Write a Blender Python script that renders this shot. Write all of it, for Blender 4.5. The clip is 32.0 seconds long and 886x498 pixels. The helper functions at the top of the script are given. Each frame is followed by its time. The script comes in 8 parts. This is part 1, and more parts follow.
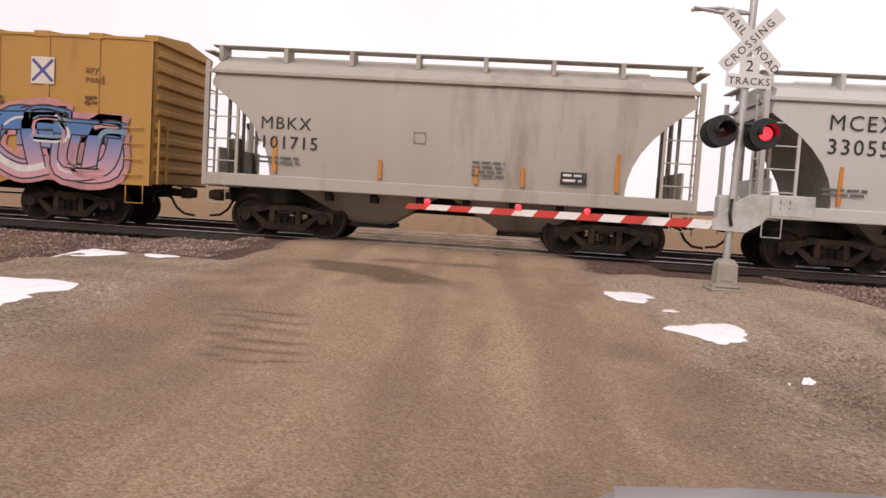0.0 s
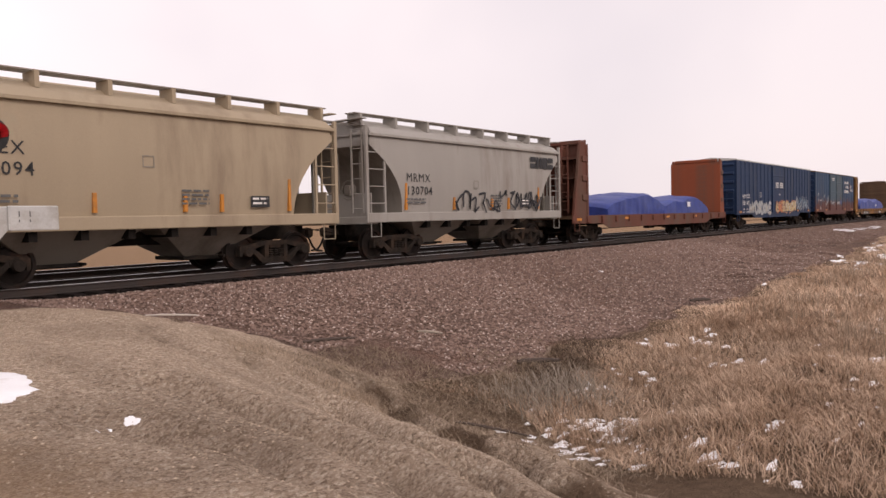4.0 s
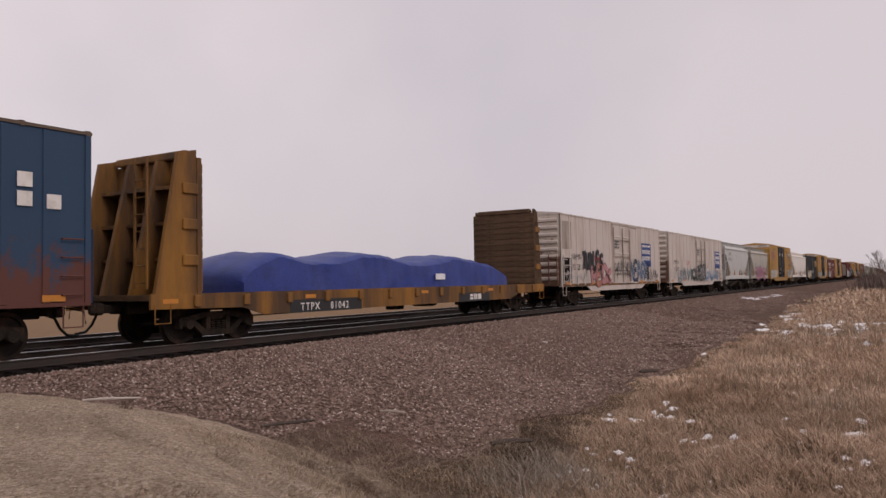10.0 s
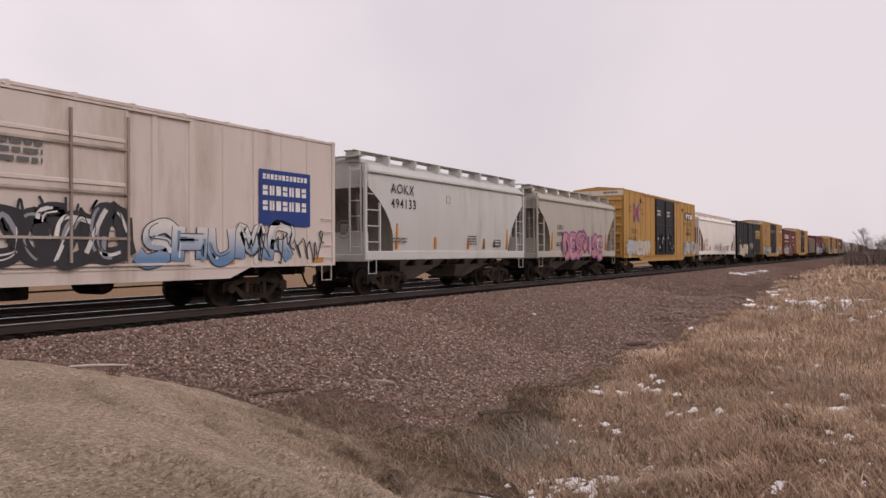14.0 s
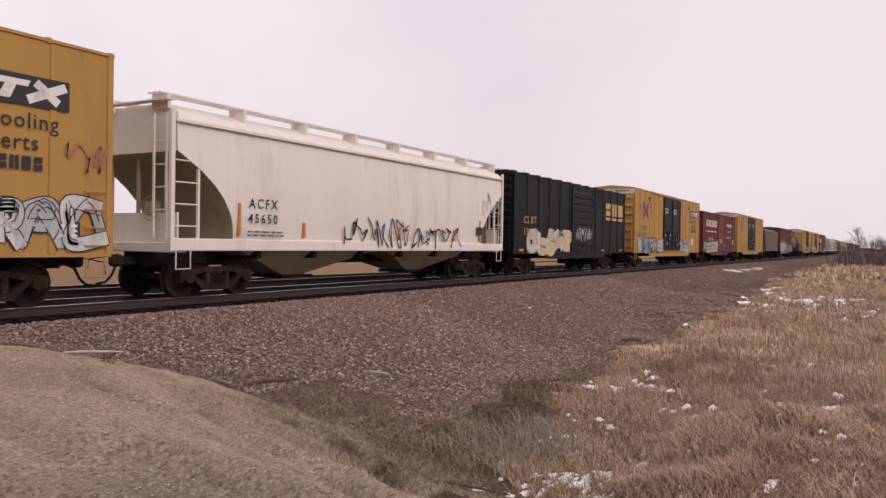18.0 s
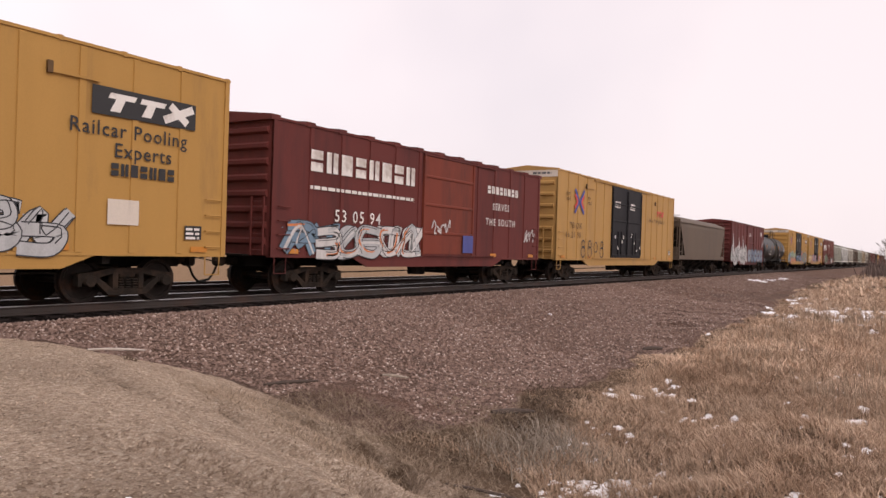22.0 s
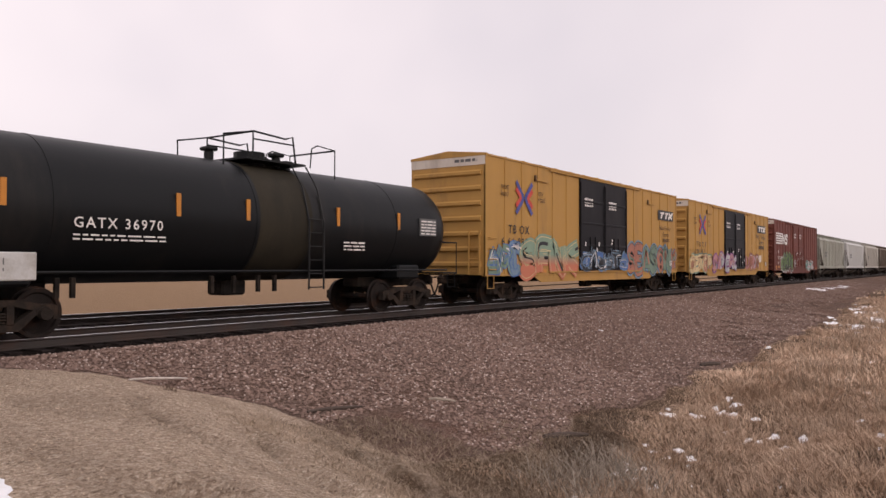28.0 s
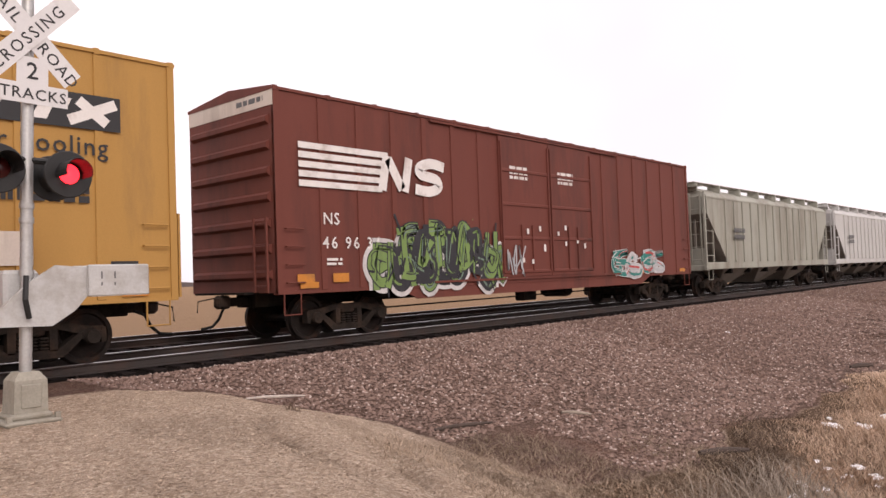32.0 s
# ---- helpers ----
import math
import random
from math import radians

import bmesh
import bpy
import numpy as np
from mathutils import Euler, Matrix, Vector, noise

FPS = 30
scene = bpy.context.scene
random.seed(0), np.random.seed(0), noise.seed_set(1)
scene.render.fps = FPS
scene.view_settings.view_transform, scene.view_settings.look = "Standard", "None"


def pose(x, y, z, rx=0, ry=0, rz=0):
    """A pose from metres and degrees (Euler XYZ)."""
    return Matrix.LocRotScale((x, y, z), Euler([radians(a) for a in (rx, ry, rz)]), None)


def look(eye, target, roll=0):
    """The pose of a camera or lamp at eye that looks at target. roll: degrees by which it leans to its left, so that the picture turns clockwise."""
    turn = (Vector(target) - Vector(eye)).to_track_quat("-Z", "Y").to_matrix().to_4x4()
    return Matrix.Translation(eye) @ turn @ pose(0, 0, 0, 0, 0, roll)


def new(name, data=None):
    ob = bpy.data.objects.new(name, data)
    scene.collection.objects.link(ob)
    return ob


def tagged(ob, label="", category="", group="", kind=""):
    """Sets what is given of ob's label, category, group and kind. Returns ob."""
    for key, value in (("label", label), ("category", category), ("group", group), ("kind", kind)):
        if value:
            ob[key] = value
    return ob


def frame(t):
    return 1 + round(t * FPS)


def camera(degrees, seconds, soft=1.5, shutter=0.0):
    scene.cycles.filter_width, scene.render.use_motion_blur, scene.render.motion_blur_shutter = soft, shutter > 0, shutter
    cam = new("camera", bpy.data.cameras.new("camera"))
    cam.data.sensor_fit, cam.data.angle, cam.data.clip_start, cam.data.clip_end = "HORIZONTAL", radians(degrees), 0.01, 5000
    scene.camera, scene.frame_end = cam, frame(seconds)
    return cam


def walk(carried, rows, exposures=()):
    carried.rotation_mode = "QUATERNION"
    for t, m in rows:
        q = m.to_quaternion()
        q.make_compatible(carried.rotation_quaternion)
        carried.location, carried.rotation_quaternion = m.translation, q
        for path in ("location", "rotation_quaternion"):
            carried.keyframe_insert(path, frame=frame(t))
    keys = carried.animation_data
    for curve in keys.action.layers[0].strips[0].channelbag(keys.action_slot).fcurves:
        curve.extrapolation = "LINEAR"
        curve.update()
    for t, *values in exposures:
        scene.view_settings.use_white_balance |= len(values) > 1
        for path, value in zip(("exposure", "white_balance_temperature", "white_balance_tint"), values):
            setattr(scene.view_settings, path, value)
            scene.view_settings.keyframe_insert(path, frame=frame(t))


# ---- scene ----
cam = camera(60.6, 32.0)
PATH = [
    (0, (-4.338, -17.205, 1.128), (-4.499, -15.216, 0.992), 3.5),
    (0.5, (-4.333, -17.272, 1.082), (-4.535, -15.285, 0.968), 2.1),
    (1, (-4.261, -17.113, 1.071), (-4.283, -15.114, 1.011), 0.5),
    (1.5, (-4.272, -17.041, 1.123), (-3.985, -15.062, 1.114), 1.8),
    (2, (-4.335, -16.791, 1.119), (-3.73, -14.887, 1.028), 3.2),
    (2.5, (-4.448, -16.51, 1.131), (-3.47, -14.768, 1.036), -2.1),
    (3, (-4.467, -16.191, 1.118), (-3.288, -14.576, 1.122), -1.0),
    (3.5, (-4.494, -15.927, 1.167), (-3.125, -14.469, 1.149), 1.3),
    (4, (-4.563, -15.687, 1.19), (-2.999, -14.442, 1.108), -1.3),
    (4.5, (-4.504, -15.41, 1.231), (-2.838, -14.308, 1.135), 0.0),
    (6.5, (-4.445, -14.679, 1.246), (-2.571, -13.983, 1.185), -1.7),
    (7, (-4.454, -14.556, 1.274), (-2.599, -13.81, 1.213), -0.3),
    (7.5, (-4.527, -14.561, 1.29), (-2.757, -13.631, 1.24), -1.6),
    (8, (-4.578, -14.475, 1.305), (-2.872, -13.432, 1.284), -2.2),
    (8.5, (-4.544, -14.343, 1.356), (-2.893, -13.215, 1.381), -1.4),
    (9, (-4.541, -14.323, 1.338), (-2.919, -13.158, 1.451), -0.6),
    (9.5, (-4.581, -14.283, 1.33), (-2.91, -13.192, 1.457), -1.6),
    (10, (-4.584, -14.304, 1.323), (-2.88, -13.262, 1.409), -1.0),
    (10.5, (-4.558, -14.278, 1.326), (-2.853, -13.232, 1.368), -0.2),
    (11, (-4.548, -14.292, 1.339), (-2.851, -13.235, 1.389), -0.3),
    (11.5, (-4.555, -14.263, 1.338), (-2.843, -13.231, 1.391), -0.5),
    (12, (-4.556, -14.246, 1.336), (-2.842, -13.216, 1.372), -0.9),
    (12.5, (-4.553, -14.276, 1.343), (-2.839, -13.245, 1.362), -0.7),
    (13, (-4.546, -14.271, 1.344), (-2.823, -13.255, 1.354), 0.6),
    (13.5, (-4.566, -14.257, 1.323), (-2.843, -13.243, 1.351), 0.9),
    (14, (-4.539, -14.249, 1.317), (-2.819, -13.229, 1.327), -0.2),
    (14.5, (-4.543, -14.238, 1.318), (-2.824, -13.216, 1.323), 0.6),
    (15, (-4.547, -14.243, 1.321), (-2.809, -13.254, 1.332), 1.9),
    (15.5, (-4.539, -14.251, 1.328), (-2.811, -13.243, 1.316), 0.9),
    (17.5, (-4.528, -14.219, 1.329), (-2.794, -13.223, 1.309), 1.1),
    (18, (-4.538, -14.203, 1.34), (-2.812, -13.194, 1.327), 0.9),
    (18.5, (-4.545, -14.229, 1.33), (-2.833, -13.195, 1.317), 0.8),
    (19, (-4.532, -14.253, 1.329), (-2.831, -13.201, 1.33), 0.1),
    (19.5, (-4.548, -14.257, 1.309), (-2.856, -13.191, 1.308), 0.6),
    (20, (-4.552, -14.251, 1.308), (-2.87, -13.168, 1.287), 0.8),
    (20.5, (-4.559, -14.274, 1.29), (-2.884, -13.181, 1.268), 1.0),
    (21, (-4.546, -14.242, 1.314), (-2.874, -13.147, 1.287), 1.3),
    (21.5, (-4.545, -14.247, 1.311), (-2.861, -13.168, 1.3), 1.0),
    (22, (-4.528, -14.22, 1.328), (-2.832, -13.161, 1.327), 1.8),
    (22.5, (-4.53, -14.236, 1.309), (-2.841, -13.165, 1.332), 1.9),
    (23, (-4.544, -14.222, 1.3), (-2.868, -13.132, 1.343), 1.4),
    (23.5, (-4.536, -14.228, 1.32), (-2.856, -13.144, 1.361), 1.3),
    (24, (-4.535, -14.226, 1.328), (-2.865, -13.127, 1.379), 1.8),
    (24.5, (-4.144, -14.124, 1.292), (-2.492, -12.999, 1.366), 1.6),
    (26.5, (-4.166, -13.988, 1.299), (-2.518, -12.857, 1.376), 1.4),
    (27, (-4.169, -14.013, 1.232), (-2.522, -12.881, 1.316), 1.1),
    (27.5, (-4.172, -14.044, 1.241), (-2.524, -12.913, 1.323), 0.6),
    (28, (-4.145, -14.011, 1.363), (-2.517, -12.851, 1.404), 0.2),
    (28.5, (-4.199, -13.876, 1.268), (-2.619, -12.65, 1.261), -0.3),
    (29, (-4.206, -13.905, 1.339), (-2.66, -12.636, 1.305), -1.1),
    (29.5, (-4.118, -13.712, 1.314), (-2.53, -12.499, 1.248), -1.6),
    (30, (-4.008, -13.569, 1.306), (-2.411, -12.366, 1.256), -1.2),
    (30.5, (-4.038, -13.251, 1.347), (-2.494, -11.98, 1.308), -0.6),
    (31, (-3.987, -13.024, 1.428), (-2.468, -11.723, 1.404), -1.39),
    (31.5, (-3.84, -12.874, 1.351), (-2.387, -11.499, 1.335), -2.06),
    (32, (-3.649, -12.741, 1.245), (-2.157, -11.412, 1.314), -2.01),
]
EXPOSURES = [(0, 0.27, 6800, 16), (2, 0.22, 6800, 18), (4, 0.2, 6800, 16), (7, 0.10, 6650, 15), (9, -0.04, 6600, 16), (10, -0.36, 6600, 16), (10.5, -0.38, 6600, 16), (11.5, -0.30, 6600, 16), (13, -0.16, 6600, 16), (15, -0.06, 6600, 16), (17, 0.0, 6650, 16), (18, 0.03, 6650, 17), (19, 0.0, 6650, 16), (20, 0.12, 6700, 16),
             (22, 0.24, 6750, 16), (24, 0.08, 6700, 16), (27, -0.06, 6650, 16), (28, 0.06, 6650, 16), (29, 0.3, 6700, 17), (30, 0.44, 6700, 18), (31, 0.42, 6700, 17), (32, 0.47, 6700, 16)]
walk(cam, [(t, look(eye, target, roll)) for t, eye, target, roll in PATH], EXPOSURES)


# ---- world, sun, exposure ----
world = bpy.data.worlds.new("overcast_sky")
scene.world = world
world.use_nodes = True
wn, wl = world.node_tree.nodes, world.node_tree.links
wn.clear()
w_out = wn.new("ShaderNodeOutputWorld")
w_bg = wn.new("ShaderNodeBackground")
w_sky = wn.new("ShaderNodeTexSky")
w_sky.sky_type, w_sky.sun_disc = "NISHITA", False
w_sky.sun_elevation, w_sky.sun_rotation = radians(28), radians(200)
w_sky.air_density, w_sky.dust_density = 1.0, 4.0
w_co = wn.new("ShaderNodeTexCoord")
w_no = wn.new("ShaderNodeTexNoise")
w_no.inputs["Scale"].default_value, w_no.inputs["Detail"].default_value = 1.6, 4
w_ra = wn.new("ShaderNodeValToRGB")
w_ra.color_ramp.elements[0].position, w_ra.color_ramp.elements[0].color = 0.40, (0.82, 0.77, 0.80, 1)
w_ra.color_ramp.elements[1].position, w_ra.color_ramp.elements[1].color = 0.62, (1.0, 0.92, 0.925, 1)
w_dim = wn.new("ShaderNodeMix")
w_dim.data_type, w_dim.blend_type = "RGBA", "MIX"
w_sc = wn.new("ShaderNodeVectorMath")
w_sc.operation = "SCALE"
w_sc.inputs["Scale"].default_value = 0.10
w_mix = wn.new("ShaderNodeMix")
w_mix.data_type = "RGBA"
w_mix.inputs["Factor"].default_value = 0.88
wl.new(w_co.outputs["Generated"], w_no.inputs["Vector"])
wl.new(w_no.outputs["Fac"], w_ra.inputs["Fac"])
wl.new(w_sky.outputs["Color"], w_sc.inputs[0])
wl.new(w_sc.outputs["Vector"], w_mix.inputs["A"])
w_dir = wn.new("ShaderNodeSeparateXYZ")
wl.new(w_co.outputs["Generated"], w_dir.inputs[0])
w_rng = wn.new("ShaderNodeMapRange")
w_rng.inputs["From Min"].default_value, w_rng.inputs["From Max"].default_value, w_rng.inputs["To Max"].default_value = 0.35, 1.0, 0.45
wl.new(w_dir.outputs["X"], w_rng.inputs["Value"])
w_dim.inputs["B"].default_value = (0.70, 0.66, 0.695, 1)
wl.new(w_rng.outputs["Result"], w_dim.inputs["Factor"])
wl.new(w_ra.outputs["Color"], w_dim.inputs["A"])
wl.new(w_dim.outputs["Result"], w_mix.inputs["B"])
wl.new(w_mix.outputs["Result"], w_bg.inputs["Color"])
w_bg.inputs["Strength"].default_value = 1.04
wl.new(w_bg.outputs["Background"], w_out.inputs["Surface"])

sun = new("sun", bpy.data.lights.new("sun", "SUN"))
sun.data.energy, sun.data.angle, sun.data.color = 0.9, radians(14), (1.0, 0.95, 0.9)
sun.matrix_world = look((-20, -60, 45), (0, 0, 0))


# ---- materials ----
def material(name, color, rough=0.7, metal=0.0, var=0.25, scale=3.0, fine=60.0, bump=0.15, dirt=None, dirt_amount=0.0,
             streak=1.0, emission=None, spread=0.0):
    """A surface with broad and fine variation; dirt: a second colour that gathers in noise patches; streak > 1 draws them out upright."""
    m = bpy.data.materials.new(name)
    m.use_nodes = True
    n, l = m.node_tree.nodes, m.node_tree.links
    b = n["Principled BSDF"]
    b.inputs["Roughness"].default_value, b.inputs["Metallic"].default_value = rough, metal
    co = n.new("ShaderNodeTexCoord")
    mp = n.new("ShaderNodeMapping")
    mp.inputs["Scale"].default_value = (1, 1, 1 / streak)
    l.new(co.outputs["Object"], mp.inputs["Vector"])
    n1, n2 = n.new("ShaderNodeTexNoise"), n.new("ShaderNodeTexNoise")
    n1.inputs["Scale"].default_value, n1.inputs["Detail"].default_value = scale, 5
    n2.inputs["Scale"].default_value, n2.inputs["Detail"].default_value = fine, 3
    l.new(mp.outputs["Vector"], n1.inputs["Vector"])
    l.new(co.outputs["Object"], n2.inputs["Vector"])
    hi = [min(1, c * (1 + var)) for c in color]
    lo = [c * (1 - var) for c in color]
    r1 = n.new("ShaderNodeMix")
    r1.data_type = "RGBA"
    r1.inputs["A"].default_value, r1.inputs["B"].default_value = (*lo, 1), (*hi, 1)
    add = n.new("ShaderNodeMath")
    add.operation = "MULTIPLY_ADD"
    add.inputs[1].default_value, add.inputs[2].default_value = 0.45, 0.0
    l.new(n2.outputs["Fac"], add.inputs[0])
    ad2 = n.new("ShaderNodeMath")
    ad2.operation = "MULTIPLY_ADD"
    ad2.inputs[1].default_value = 0.55
    l.new(n1.outputs["Fac"], ad2.inputs[0])
    l.new(add.outputs[0], ad2.inputs[2])
    st = n.new("ShaderNodeMapRange")
    st.inputs["From Min"].default_value, st.inputs["From Max"].default_value = 0.3, 0.7
    l.new(ad2.outputs[0], st.inputs["Value"])
    l.new(st.outputs["Result"], r1.inputs["Factor"])
    col = r1.outputs["Result"]
    if spread:
        oi = n.new("ShaderNodeObjectInfo")
        ge = n.new("ShaderNodeNewGeometry")
        sm = n.new("ShaderNodeMath")
        sm.operation = "ADD"
        l.new(oi.outputs["Random"], sm.inputs[0])
        l.new(ge.outputs["Random Per Island"], sm.inputs[1])
        hs = n.new("ShaderNodeHueSaturation")
        mr = n.new("ShaderNodeMapRange")
        mr.inputs["From Max"].default_value = 2.0
        mr.inputs["To Min"].default_value, mr.inputs["To Max"].default_value = 1 - spread, 1 + spread
        l.new(sm.outputs[0], mr.inputs["Value"])
        l.new(mr.outputs["Result"], hs.inputs["Value"])
        l.new(col, hs.inputs["Color"])
        col = hs.outputs["Color"]
    if dirt:
        n3 = n.new("ShaderNodeTexNoise")
        n3.inputs["Scale"].default_value, n3.inputs["Detail"].default_value = scale * 0.6, 8
        n3.inputs["Roughness"].default_value = 0.65
        l.new(mp.outputs["Vector"], n3.inputs["Vector"])
        ramp = n.new("ShaderNodeMapRange")
        ramp.inputs["From Min"].default_value = 0.62 - 0.4 * dirt_amount
        ramp.inputs["From Max"].default_value = 0.85 - 0.3 * dirt_amount
        l.new(n3.outputs["Fac"], ramp.inputs["Value"])
        r2 = n.new("ShaderNodeMix")
        r2.data_type = "RGBA"
        r2.inputs["B"].default_value = (*dirt, 1)
        l.new(ramp.outputs["Result"], r2.inputs["Factor"])
        l.new(col, r2.inputs["A"])
        col = r2.outputs["Result"]
    l.new(col, b.inputs["Base Color"])
    if bump:
        bp = n.new("ShaderNodeBump")
        bp.inputs["Strength"].default_value, bp.inputs["Distance"].default_value = bump, 0.02
        l.new(ad2.outputs[0], bp.inputs["Height"])
        l.new(bp.outputs["Normal"], b.inputs["Normal"])
    if emission:
        b.inputs["Emission Color"].default_value, b.inputs["Emission Strength"].default_value = (*emission[0], 1), emission[1]
    return m


GRIME = (0.10, 0.075, 0.055)


def paint(name, color, rough=0.55, amount=0.35, dirt=GRIME, var=0.08):
    m = material(name, color, rough, 0.0, var, 1.3, 40, 0.05, dirt, amount, 5.0)
    m.node_tree.nodes["Principled BSDF"].inputs["Specular IOR Level"].default_value = 0.2
    return m


def worn_two_tone(name, upper, lower, z, blur=0.9):
    """Paint that has worn down to rust in its lower part, with a ragged edge."""
    m = paint(name, upper, 0.6, 0.25)
    n, l = m.node_tree.nodes, m.node_tree.links
    b = n["Principled BSDF"]
    src = b.inputs["Base Color"].links[0].from_socket
    co = n.new("ShaderNodeTexCoord")
    se = n.new("ShaderNodeSeparateXYZ")
    l.new(co.outputs["Object"], se.inputs[0])
    no = n.new("ShaderNodeTexNoise")
    no.inputs["Scale"].default_value, no.inputs["Detail"].default_value, no.inputs["Roughness"].default_value = 1.7, 10, 0.72
    l.new(co.outputs["Object"], no.inputs["Vector"])
    ma = n.new("ShaderNodeMath")
    ma.operation = "MULTIPLY_ADD"
    ma.inputs[1].default_value = blur * 3.2
    l.new(no.outputs["Fac"], ma.inputs[0])
    l.new(se.outputs["Z"], ma.inputs[2])
    mr = n.new("ShaderNodeMapRange")
    mr.inputs["From Min"].default_value, mr.inputs["From Max"].default_value = z + blur * 1.6 - 0.22, z + blur * 1.6 + 0.22
    l.new(ma.outputs[0], mr.inputs["Value"])
    mx = n.new("ShaderNodeMix")
    mx.data_type = "RGBA"
    mx.inputs["A"].default_value = (*lower, 1)
    l.new(mr.outputs["Result"], mx.inputs["Factor"])
    l.new(src, mx.inputs["B"])
    l.new(mx.outputs["Result"], b.inputs["Base Color"])
    return m


